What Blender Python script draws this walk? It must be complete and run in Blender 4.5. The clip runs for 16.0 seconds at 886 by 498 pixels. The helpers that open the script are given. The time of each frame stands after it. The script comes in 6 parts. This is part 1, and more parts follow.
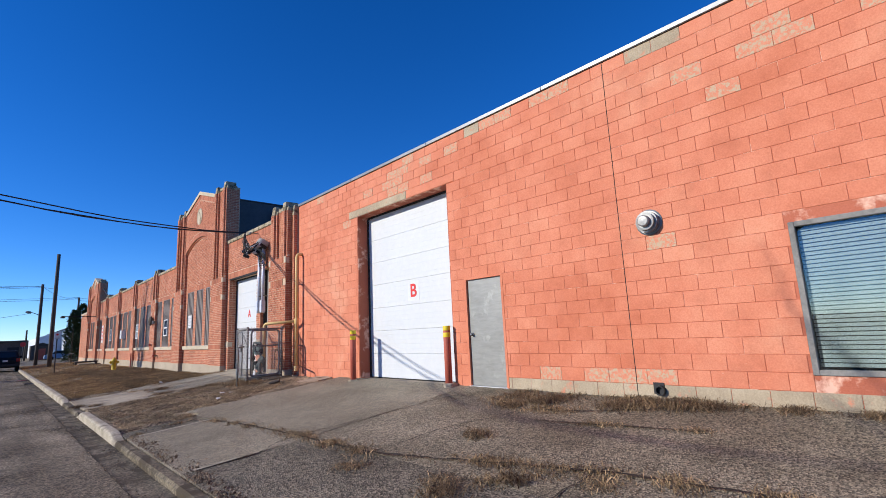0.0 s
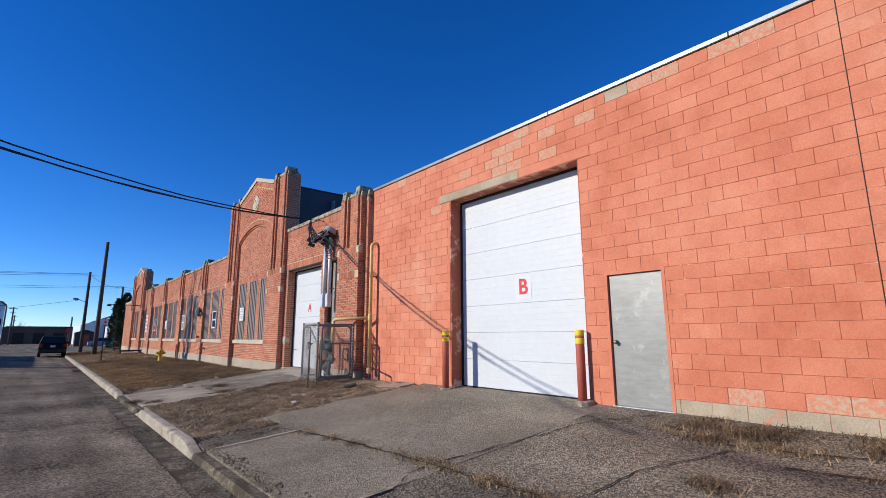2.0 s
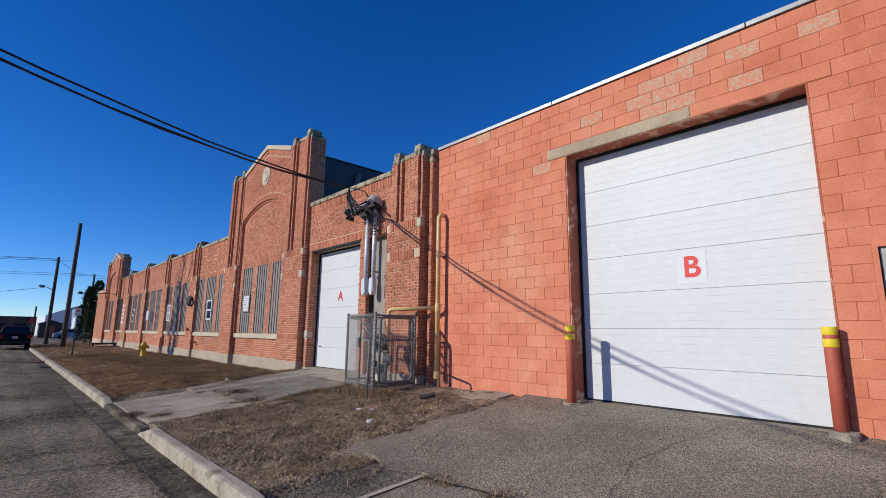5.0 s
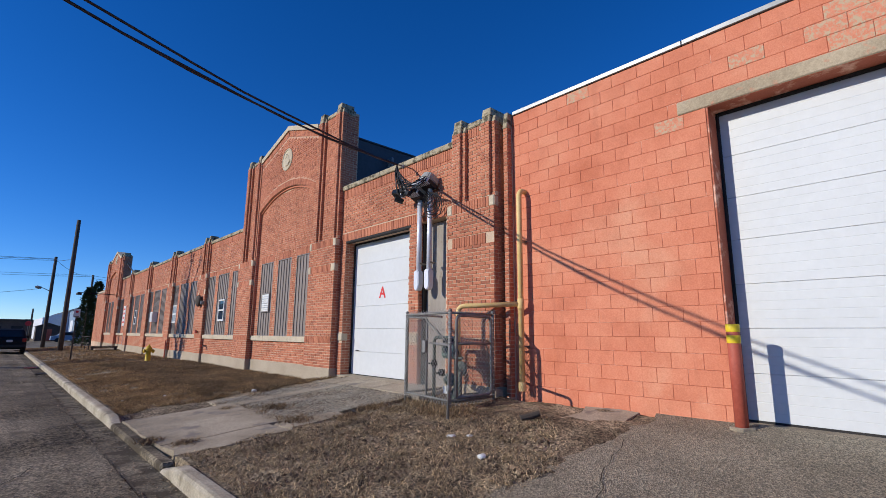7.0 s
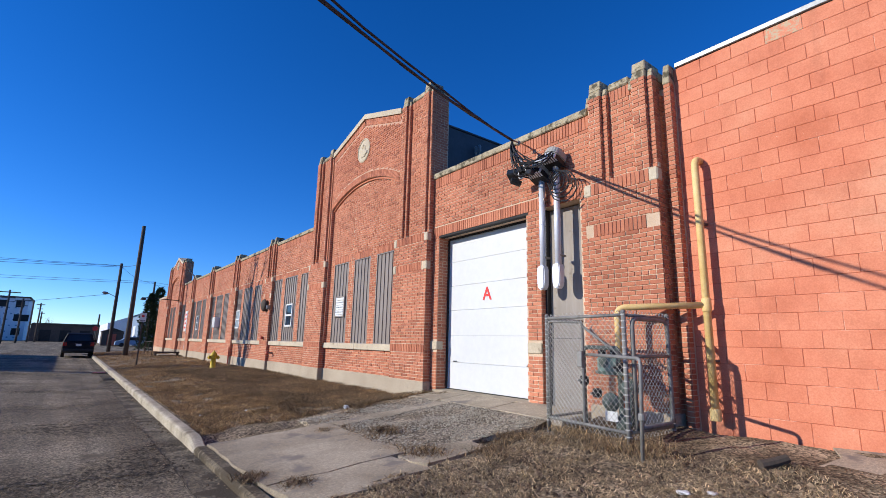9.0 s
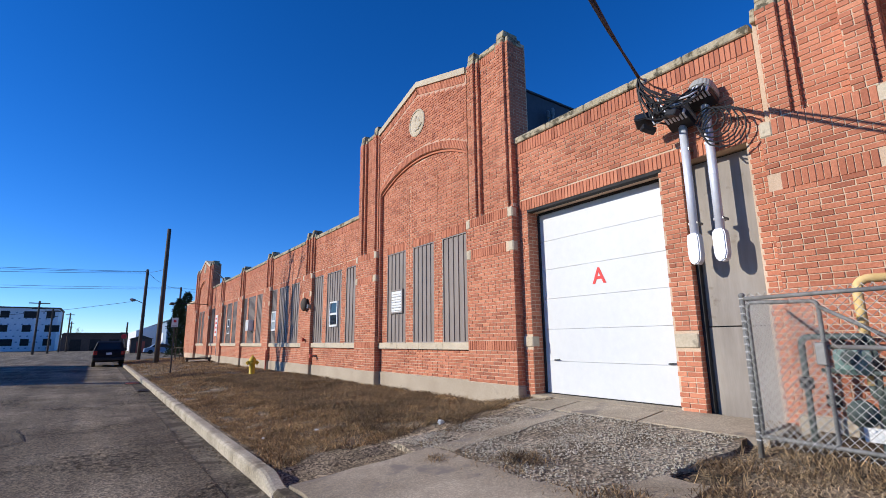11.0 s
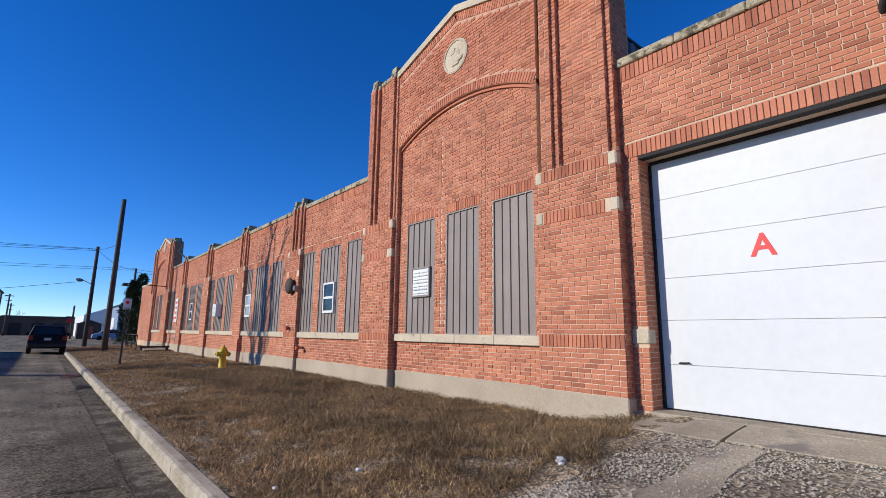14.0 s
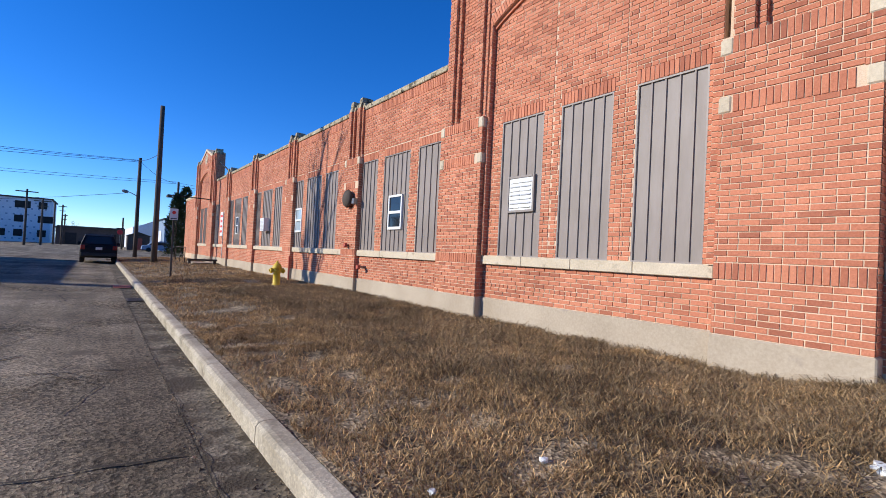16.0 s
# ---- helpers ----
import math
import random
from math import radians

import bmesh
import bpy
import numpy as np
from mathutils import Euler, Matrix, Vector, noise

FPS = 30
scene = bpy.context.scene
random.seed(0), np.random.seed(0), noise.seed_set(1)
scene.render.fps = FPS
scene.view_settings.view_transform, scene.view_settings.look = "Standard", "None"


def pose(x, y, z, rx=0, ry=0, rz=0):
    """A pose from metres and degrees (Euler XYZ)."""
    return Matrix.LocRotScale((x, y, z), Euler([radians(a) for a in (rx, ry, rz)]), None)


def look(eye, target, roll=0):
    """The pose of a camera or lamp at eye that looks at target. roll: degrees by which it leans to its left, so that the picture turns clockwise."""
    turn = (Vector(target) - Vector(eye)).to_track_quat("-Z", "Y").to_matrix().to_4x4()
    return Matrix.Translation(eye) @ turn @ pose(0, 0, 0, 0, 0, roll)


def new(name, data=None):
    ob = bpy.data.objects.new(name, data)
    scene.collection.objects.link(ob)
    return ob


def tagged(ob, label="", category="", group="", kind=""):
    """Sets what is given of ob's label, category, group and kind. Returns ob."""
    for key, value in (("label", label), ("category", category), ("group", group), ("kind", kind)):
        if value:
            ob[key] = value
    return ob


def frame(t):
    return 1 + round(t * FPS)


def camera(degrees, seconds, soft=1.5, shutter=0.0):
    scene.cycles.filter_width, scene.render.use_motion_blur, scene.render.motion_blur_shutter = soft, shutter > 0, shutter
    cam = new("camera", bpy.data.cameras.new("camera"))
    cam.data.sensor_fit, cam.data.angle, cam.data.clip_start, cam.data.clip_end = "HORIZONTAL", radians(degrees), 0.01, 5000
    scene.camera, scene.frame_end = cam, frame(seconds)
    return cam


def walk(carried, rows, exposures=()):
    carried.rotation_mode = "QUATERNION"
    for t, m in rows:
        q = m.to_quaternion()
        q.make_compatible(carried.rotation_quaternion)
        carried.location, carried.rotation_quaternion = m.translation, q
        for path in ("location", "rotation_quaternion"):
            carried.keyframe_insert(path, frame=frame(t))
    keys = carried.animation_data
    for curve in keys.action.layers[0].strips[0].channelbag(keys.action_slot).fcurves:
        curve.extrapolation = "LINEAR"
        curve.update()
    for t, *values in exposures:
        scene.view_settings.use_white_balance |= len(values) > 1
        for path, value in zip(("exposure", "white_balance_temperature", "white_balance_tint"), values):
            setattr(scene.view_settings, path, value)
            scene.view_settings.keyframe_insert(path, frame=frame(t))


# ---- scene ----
cam = camera(85.9, 16.0, soft=0.5)
METRES, EYE, TILT, LEAN, TURN = 18.25, 1.53, 0.0, 0.0, -43.2
ROWS = [
    (0.0, 0.0, 0.0, 0.0, 0.46, 9.79, 2.69),
    (0.5, -0.0262, 0.0221, 0.0003, 1.19, 11.26, 2.92),
    (1.0, -0.0486, 0.0435, 0.001, 1.31, 10.9, 2.0),
    (1.5, -0.0727, 0.0673, 0.0003, 3.25, 10.54, 1.3),
    (2.0, -0.0952, 0.0872, 0.0011, 3.4, 10.31, 0.2),
    (2.5, -0.1192, 0.1107, -0.0001, 3.78, 10.71, 0.02),
    (3.0, -0.1422, 0.1315, 0.0006, 3.56, 10.46, -0.29),
    (3.5, -0.1644, 0.1564, -0.0008, 2.6, 11.05, -0.35),
    (4.0, -0.1885, 0.1789, -0.0011, 2.47, 10.63, -0.43),
    (6.5, -0.2877, 0.3053, -0.0018, -2.15, 9.55, -1.1),
    (7.0, -0.3096, 0.3294, -0.002, 0.46, 10.23, -0.55),
    (7.5, -0.331, 0.3513, -0.0007, 2.67, 10.18, -0.94),
    (8.0, -0.3509, 0.3756, -0.0014, 3.09, 11.35, -1.08),
    (8.5, -0.3745, 0.3974, -0.0024, 4.72, 11.49, -1.09),
    (9.0, -0.3945, 0.42, -0.0044, 5.34, 11.28, -1.31),
    (9.5, -0.417, 0.4432, -0.0053, 7.59, 11.26, -1.24),
    (12.0, -0.5203, 0.5542, -0.0037, 7.04, 10.87, 1.54),
    (12.5, -0.5369, 0.5764, -0.0047, 5.65, 11.46, 0.8),
    (13.0, -0.5529, 0.5993, -0.0052, 5.39, 11.91, 0.27),
    (13.5, -0.5678, 0.6243, -0.0061, 2.98, 11.17, -0.07),
    (14.0, -0.5834, 0.6513, -0.0065, 3.45, 10.13, -0.78),
    (14.5, -0.6008, 0.6741, -0.0064, 3.75, 8.85, -1.44),
    (15.0, -0.6184, 0.7, -0.0077, 5.44, 7.73, -1.75),
    (15.5, -0.6386, 0.722, -0.0073, 7.04, 6.26, -2.55),
    (16.0, -0.6586, 0.747, -0.01, 7.09, 0.89, -2.85),
]
EXPOSURES = [(0.0, 0.12), (2.0, 0.0), (4.0, -0.16), (6.5, -0.27), (7.0, -0.16), (7.5, 0.09), (8.0, 0.18), (9.5, 0.18), (12.5, 0.06), (14.5, 0.04), (16.0, 0.32)]
walk(cam, [(t, pose(0, 0, EYE, TILT, LEAN, TURN) @ pose(METRES * x, METRES * y, METRES * z, 90 + pitch, roll, yaw)) for t, x, y, z, yaw, pitch, roll in ROWS], EXPOSURES)

# ---- world, sun ----
SUN_TRAVEL = Vector((1.0, -0.44, -0.443)).normalized()
world = bpy.data.worlds.new("sky")
scene.world = world
world.use_nodes = True
wn, wl = world.node_tree.nodes, world.node_tree.links
sky = wn.new("ShaderNodeTexSky")
sky.sky_type = "NISHITA"
sky.sun_disc = False
sky.sun_elevation = math.asin(-SUN_TRAVEL.z)
sky.sun_rotation = math.atan2(-SUN_TRAVEL.x, -SUN_TRAVEL.y)
sky.altitude = 2500
sky.air_density = 1.0
sky.dust_density = 0.0
sky.ozone_density = 6.0
deep = wn.new("ShaderNodeHueSaturation")
deep.inputs["Saturation"].default_value = 1.2
deep.inputs["Hue"].default_value = 0.511
wl.new(sky.outputs[0], deep.inputs["Color"])
wl.new(deep.outputs[0], wn["Background"].inputs[0])
wn["Background"].inputs[1].default_value = 0.17
sun = new("sun", bpy.data.lights.new("sun", "SUN"))
sun.data.energy, sun.data.angle, sun.data.color = 4.4, radians(0.4), (1.0, 0.95, 0.86)
sun.matrix_world = look((0, 0, 30), Vector((0, 0, 30)) + SUN_TRAVEL)


# ---- materials ----
def nodes_of(name):
    m = bpy.data.materials.new(name)
    m.use_nodes = True
    return m, m.node_tree.nodes, m.node_tree.links, m.node_tree.nodes["Principled BSDF"]


def rgb(c):
    return (*c, 1.0)


def noise_node(n, l, coord, scale, detail=4.0, rough=0.6, stretch=None):
    t = n.new("ShaderNodeTexNoise")
    t.inputs["Scale"].default_value, t.inputs["Detail"].default_value, t.inputs["Roughness"].default_value = scale, detail, rough
    if stretch:
        mp = n.new("ShaderNodeMapping")
        mp.inputs["Scale"].default_value = stretch
        l.new(coord, mp.inputs[0])
        coord = mp.outputs[0]
    l.new(coord, t.inputs["Vector"])
    return t.outputs["Fac"]


def ramp(n, l, fac, stops):
    r = n.new("ShaderNodeValToRGB")
    e = r.color_ramp.elements
    e[0].position, e[0].color = stops[0][0], rgb(stops[0][1])
    e[1].position, e[1].color = stops[-1][0], rgb(stops[-1][1])
    for p, c in stops[1:-1]:
        k = e.new(p)
        k.color = rgb(c)
    l.new(fac, r.inputs[0])
    return r.outputs[0]


def mix(n, l, fac, a, b, kind="MIX"):
    m = n.new("ShaderNodeMix")
    m.data_type, m.blend_type = "RGBA", kind
    for v, s in ((fac, m.inputs[0]), (a, m.inputs[6]), (b, m.inputs[7])):
        if hasattr(v, "is_output"):
            l.new(v, s)
        else:
            s.default_value = rgb(v) if isinstance(v, tuple) else v
    return m.outputs[2]


def bump(n, l, height, strength, dist, into):
    b = n.new("ShaderNodeBump")
    b.inputs["Strength"].default_value, b.inputs["Distance"].default_value = strength, dist
    l.new(height, b.inputs["Height"])
    l.new(b.outputs[0], into.inputs["Normal"])


def surf(name, dark, light, grain=25.0, large=1.2, rough=0.8, relief=0.3, metal=0.0, dist=0.004, stain=None, stain_at=0.62, vary=None, stretch=None, spec=0.3):
    """A surface with fine grain, broad variation, optional stains, and per-piece variation ("object" or "island")."""
    m, n, l, p = nodes_of(name)
    co = n.new("ShaderNodeNewGeometry").outputs["Position"]
    fine = noise_node(n, l, co, grain, 6.0, 0.7, stretch)
    wide = noise_node(n, l, co, large, 3.0, 0.55)
    both = n.new("ShaderNodeMath")
    both.operation = "MULTIPLY_ADD"
    both.inputs[1].default_value = 0.55
    l.new(fine, both.inputs[0])
    half = n.new("ShaderNodeMath")
    half.operation, half.inputs[1].default_value = "MULTIPLY", 0.45
    l.new(wide, half.inputs[0])
    l.new(half.outputs[0], both.inputs[2])
    col = ramp(n, l, both.outputs[0], [(0.32, dark), (0.68, light)])
    if vary:
        if vary[0] == "object":
            rnd = n.new("ShaderNodeObjectInfo").outputs["Random"]
        else:
            rnd = n.new("ShaderNodeNewGeometry").outputs["Random Per Island"]
        tone = ramp(n, l, rnd, vary[1])
        col = mix(n, l, 1.0, col, tone, "MULTIPLY")
    if stain:
        s = noise_node(n, l, co, large * 2.3, 5.0, 0.65)
        f = ramp(n, l, s, [(stain_at, (0, 0, 0)), (stain_at + 0.1, (1, 1, 1))])
        col = mix(n, l, f, col, stain)
    l.new(col, p.inputs["Base Color"])
    p.inputs["Roughness"].default_value, p.inputs["Metallic"].default_value = rough, metal
    p.inputs["Specular IOR Level"].default_value = spec
    if relief:
        bump(n, l, fine, relief, dist, p)
    return m


BRICK_TONES = [(0.0, (0.7, 0.66, 0.66)), (0.2, (0.92, 0.9, 0.88)), (0.6, (1.06, 1.08, 1.06)), (0.9, (1.1, 1.14, 1.12)), (1.0, (1.18, 1.3, 1.28))]
M_BRICK = surf("brick_red_joined", (0.335, 0.113, 0.062), (0.6, 0.224, 0.13), 45, 0.6, 0.85, 0.8, vary=("island", BRICK_TONES), dist=0.003)
M_BRICK_ONE = surf("brick_red_single", (0.335, 0.113, 0.062), (0.6, 0.224, 0.13), 45, 0.6, 0.85, 0.8, vary=("object", BRICK_TONES), dist=0.003)
M_MORTAR = surf("mortar_tan", (0.42, 0.29, 0.19), (0.74, 0.56, 0.4), 80, 1.2, 0.95, 0.6)
M_MORTAR_RED = surf("mortar_red", (0.44, 0.25, 0.165), (0.64, 0.39, 0.27), 80, 1.2, 0.95, 0.6)
M_STONE = surf("limestone_trim", (0.4, 0.33, 0.235), (0.66, 0.56, 0.41), 35, 1.8, 0.9, 0.6, stain=(0.3, 0.25, 0.18), stain_at=0.6)
M_CAP = surf("lichened_limestone", (0.24, 0.2, 0.13), (0.56, 0.47, 0.32), 22, 3.0, 0.95, 0.9, stain=(0.1, 0.085, 0.055), stain_at=0.5, dist=0.01)
M_BASE = surf("foundation_concrete", (0.33, 0.265, 0.19), (0.5, 0.415, 0.31), 30, 1.1, 0.9, 0.4, stain=(0.3, 0.25, 0.2), stain_at=0.64)
CMU_TONES = [(0.0, (0.96, 0.93, 0.92)), (0.5, (1.0, 1.0, 1.0)), (0.9, (1.02, 1.04, 1.05)), (1.0, (1.04, 1.12, 1.14))]


def painted_block(name, source, chip_at=0.655):
    """Faded coral paint over concrete block: broad fading, dirty blotches, fine chips that show the concrete."""
    m, n, l, p = nodes_of(name)
    co = n.new("ShaderNodeNewGeometry").outputs["Position"]
    fine = noise_node(n, l, co, 55, 6.0, 0.7)
    col = ramp(n, l, fine, [(0.3, (0.57, 0.18, 0.098)), (0.7, (0.695, 0.258, 0.149))])
    fade = ramp(n, l, noise_node(n, l, co, 0.42, 5.0, 0.6), [(0.34, (0.9, 0.8, 0.74)), (0.46, (1.0, 0.97, 0.96)), (0.54, (1.0, 1.04, 1.04)), (0.66, (1.06, 1.4, 1.5))])
    col = mix(n, l, 1.0, col, fade, "MULTIPLY")
    blotch = ramp(n, l, noise_node(n, l, co, 2.6, 6.0, 0.68), [(0.34, (0.9, 0.87, 0.86)), (0.5, (1.0, 1.0, 1.0)), (0.66, (1.05, 1.11, 1.13))])
    col = mix(n, l, 1.0, col, blotch, "MULTIPLY")
    if source == "object":
        tone = n.new("ShaderNodeObjectInfo").outputs["Random"]
    else:
        tone = n.new("ShaderNodeNewGeometry").outputs["Random Per Island"]
    col = mix(n, l, 1.0, col, ramp(n, l, tone, CMU_TONES), "MULTIPLY")
    where = ramp(n, l, noise_node(n, l, co, 0.9, 4.0, 0.6), [(0.5, (0, 0, 0)), (0.62, (1, 1, 1))])
    chip = ramp(n, l, noise_node(n, l, co, 26, 6.0, 0.7, (1, 1, 1.6)), [(chip_at, (0, 0, 0)), (chip_at + 0.025, (1, 1, 1))])
    col = mix(n, l, mix(n, l, 1.0, where, chip, "MULTIPLY"), col, (0.68, 0.4, 0.28))
    streak = ramp(n, l, noise_node(n, l, co, 3.5, 5.0, 0.65, (1, 1, 0.12)), [(0.6, (1, 1, 1)), (0.75, (0.86, 0.84, 0.84))])
    l.new(mix(n, l, 1.0, col, streak, "MULTIPLY"), p.inputs["Base Color"])
    p.inputs["Roughness"].default_value = 0.78
    p.inputs["Specular IOR Level"].default_value = 0.25
    bump(n, l, mix(n, l, 0.35, fine, chip), 0.4, 0.004, p)
    return m


M_CMU = painted_block("coral_block_joined", "island")
M_CMU_ONE = painted_block("coral_block_single", "object")
M_CMU_JOINT = surf("coral_joint", (0.34, 0.09, 0.05), (0.52, 0.16, 0.09), 60, 1.0, 0.85, 0.4, stain=(0.78, 0.46, 0.33), stain_at=0.54)
M_PEEL = surf("coral_peeling_block", (0.56, 0.19, 0.105), (0.7, 0.28, 0.17), 50, 11.0, 0.85, 0.6, stain=(0.5, 0.37, 0.24), stain_at=0.47)
M_BARE = surf("bare_concrete_block", (0.26, 0.2, 0.13), (0.56, 0.45, 0.31), 45, 1.9, 0.92, 0.8, stain=(0.58, 0.24, 0.145), stain_at=0.585)
M_FLASH = surf("galvanised_flashing", (0.16, 0.165, 0.17), (0.26, 0.265, 0.27), 12, 1.0, 0.45, 0.05, metal=0.6)
M_WHITE_DOOR = surf("white_door_paint", (0.58, 0.59, 0.585), (0.65, 0.66, 0.655), 8, 0.7, 0.5, 0.06)
M_SEAM = surf("grey_seam", (0.44, 0.45, 0.46), (0.56, 0.57, 0.58), 20, 2, 0.6, 0.1)
M_FRAME_GREY = surf("grey_track_paint", (0.34, 0.36, 0.4), (0.46, 0.48, 0.52), 15, 1.5, 0.55, 0.1)
M_DARK = surf("near_black", (0.015, 0.014, 0.014), (0.04, 0.036, 0.034), 30, 2, 0.8, 0.2)
M_MAN_DOOR = surf("grey_steel_door", (0.23, 0.225, 0.2), (0.36, 0.35, 0.315), 7, 1.5, 0.42, 0.08, stain=(0.38, 0.37, 0.33), stain_at=0.56, stretch=(1, 0.5, 2.5), metal=0.25)
M_STEEL = surf("dull_steel", (0.16, 0.155, 0.15), (0.32, 0.31, 0.3), 30, 2, 0.4, 0.15, metal=0.8)
M_GALV = surf("galvanised_pipe", (0.16, 0.155, 0.145), (0.3, 0.29, 0.275), 18, 6.0, 0.55, 0.1, metal=0.25)
M_CONDUIT = surf("pale_conduit", (0.56, 0.57, 0.62), (0.72, 0.73, 0.78), 14, 1.2, 0.45, 0.08, metal=0.2)
M_YELLOW_PIPE = surf("faded_yellow_paint", (0.66, 0.43, 0.15), (0.82, 0.6, 0.28), 16, 2.0, 0.6, 0.2, stain=(0.36, 0.2, 0.07), stain_at=0.66)
M_YELLOW = surf("yellow_band_paint", (0.72, 0.5, 0.02), (0.82, 0.62, 0.04), 20, 2, 0.5, 0.1)
M_BOLLARD = surf("red_brown_bollard_paint", (0.34, 0.07, 0.045), (0.5, 0.12, 0.075), 25, 2, 0.6, 0.2)
M_PANEL = surf("brown_metal_siding", (0.2, 0.165, 0.14), (0.29, 0.245, 0.215), 6, 0.8, 0.55, 0.06, stretch=(1, 1, 0.2))
M_PANEL_RIB = surf("brown_metal_rib", (0.22, 0.185, 0.16), (0.3, 0.26, 0.23), 6, 0.8, 0.5, 0.06)
M_WHITE = surf("white_vinyl", (0.62, 0.62, 0.6), (0.74, 0.74, 0.72), 15, 2, 0.5, 0.05)
M_BLACK = surf("black_paint", (0.012, 0.012, 0.013), (0.03, 0.03, 0.032), 30, 2, 0.5, 0.1)
M_BLACK_CABLE = surf("black_cable", (0.012, 0.012, 0.014), (0.035, 0.034, 0.036), 40, 2, 0.6, 0.1)
M_RED = surf("red_letter_paint", (0.62, 0.03, 0.03), (0.72, 0.06, 0.05), 30, 2, 0.5, 0.05)
M_ROOF = surf("dark_roof_metal", (0.05, 0.055, 0.065), (0.085, 0.095, 0.11), 8, 0.8, 0.6, 0.1)
M_WOOD_GREY = surf("weathered_plywood", (0.23, 0.2, 0.17), (0.36, 0.32, 0.28), 9, 1.3, 0.85, 0.3, stretch=(1, 1, 0.12), stain=(0.2, 0.16, 0.13), stain_at=0.62)
M_POLE = surf("dark_creosote_pole", (0.045, 0.035, 0.028), (0.1, 0.08, 0.065), 14, 1.0, 0.85, 0.4, stretch=(1, 1, 0.08))


def ground_surf(name, stops, speck_dark, speck_scale, wide, relief, dist, cracks=0.0, spall=0.0, patch=None, rough=0.92, ruts=False):
    """Ground materials: aggregate specks, broad blotches, optional crack lines and patches."""
    m, n, l, p = nodes_of(name)
    co = n.new("ShaderNodeNewGeometry").outputs["Position"]
    w = noise_node(n, l, co, wide, 5.0, 0.6)
    col = ramp(n, l, w, stops)
    v = n.new("ShaderNodeTexVoronoi")
    v.inputs["Scale"].default_value = speck_scale
    l.new(co, v.inputs["Vector"])
    specks = ramp(n, l, v.outputs["Color"], [(0.2, speck_dark), (0.5, (0.92, 0.92, 0.92)), (0.8, tuple(v * (1 + 1.2 * (1 - speck_dark[0])) for v in (1.0, 0.98, 0.94)))])
    col = mix(n, l, 0.9, col, specks, "MULTIPLY")
    fine = noise_node(n, l, co, speck_scale * 0.35, 6.0, 0.75)
    tone = ramp(n, l, fine, [(0.3, (0.72, 0.71, 0.7)), (0.7, (1.2, 1.19, 1.17))])
    col = mix(n, l, 0.8, col, tone, "MULTIPLY")
    if patch:
        s = noise_node(n, l, co, wide * 1.7, 4.0, 0.6)
        f = ramp(n, l, s, [(patch[1], (0, 0, 0)), (patch[1] + 0.08, (1, 1, 1))])
        col = mix(n, l, f, col, patch[0])
    if ruts:
        track = ramp(n, l, noise_node(n, l, co, 1.1, 4.0, 0.6, (1.0, 0.06, 1.0)), [(0.36, (0.66, 0.64, 0.62)), (0.5, (1.0, 1.0, 1.0)), (0.64, (1.3, 1.29, 1.27))])
        col = mix(n, l, 1.0, col, track, "MULTIPLY")
    if cracks:
        c = n.new("ShaderNodeTexVoronoi")
        c.feature = "DISTANCE_TO_EDGE"
        c.inputs["Scale"].default_value = cracks
        warp = n.new("ShaderNodeTexNoise")
        warp.inputs["Scale"].default_value = 1.7
        warp.inputs["Detail"].default_value = 6.0
        l.new(co, warp.inputs["Vector"])
        wv = mix(n, l, 0.35, co, warp.outputs["Color"], "ADD")
        l.new(wv, c.inputs["Vector"])
        f = ramp(n, l, c.outputs["Distance"], [(0.004, (1, 1, 1)), (0.011, (0, 0, 0))])
        col = mix(n, l, f, col, (0.035, 0.03, 0.025))
    l.new(col, p.inputs["Base Color"])
    p.inputs["Roughness"].default_value = rough
    p.inputs["Specular IOR Level"].default_value = 0.25
    h = mix(n, l, 0.5, fine, v.outputs["Distance"])
    if spall:
        rough_spot = noise_node(n, l, co, 14.0, 6.0, 0.7, (1.0, 0.55, 1.0))
        pits = ramp(n, l, rough_spot, [(0.42, (0, 0, 0)), (0.56, (1, 1, 1))])
        where = ramp(n, l, noise_node(n, l, co, 0.45, 3.0, 0.5), [(0.5, (0, 0, 0)), (0.62, (1, 1, 1))])
        pits = mix(n, l, where, (0.75, 0.75, 0.75), pits)
        h = mix(n, l, spall, h, pits)
        # Shade of the pits put into the colour, as relief alone hardly shows.
        pit_shade = ramp(n, l, pits, [(0.1, (0.3, 0.28, 0.25)), (0.75, (1.12, 1.11, 1.09))])
        l.new(mix(n, l, 0.9, col, pit_shade, "MULTIPLY"), p.inputs["Base Color"])
    bump(n, l, h, relief, dist, p)
    return m


M_ROAD = ground_surf("road_asphalt", [(0.36, (0.13, 0.103, 0.07)), (0.5, (0.18, 0.147, 0.103)), (0.64, (0.24, 0.199, 0.143))], (0.45, 0.45, 0.45), 48, 0.5, 1.0, 0.03, spall=0.65, patch=((0.12, 0.095, 0.065), 0.62), ruts=True)
M_ASPHALT = ground_surf("coarse_asphalt", [(0.36, (0.12, 0.103, 0.075)), (0.64, (0.21, 0.182, 0.137))], (0.25, 0.25, 0.25), 60, 0.7, 1.0, 0.02)
M_DRIVE = ground_surf("worn_pale_asphalt", [(0.36, (0.215, 0.183, 0.132)), (0.64, (0.34, 0.294, 0.216))], (0.45, 0.45, 0.45), 85, 0.6, 1.0, 0.016)
M_FORE = ground_surf("coarse_pale_asphalt", [(0.36, (0.185, 0.157, 0.11)), (0.64, (0.32, 0.275, 0.2))], (0.3, 0.3, 0.3), 66, 0.8, 1.0, 0.024)
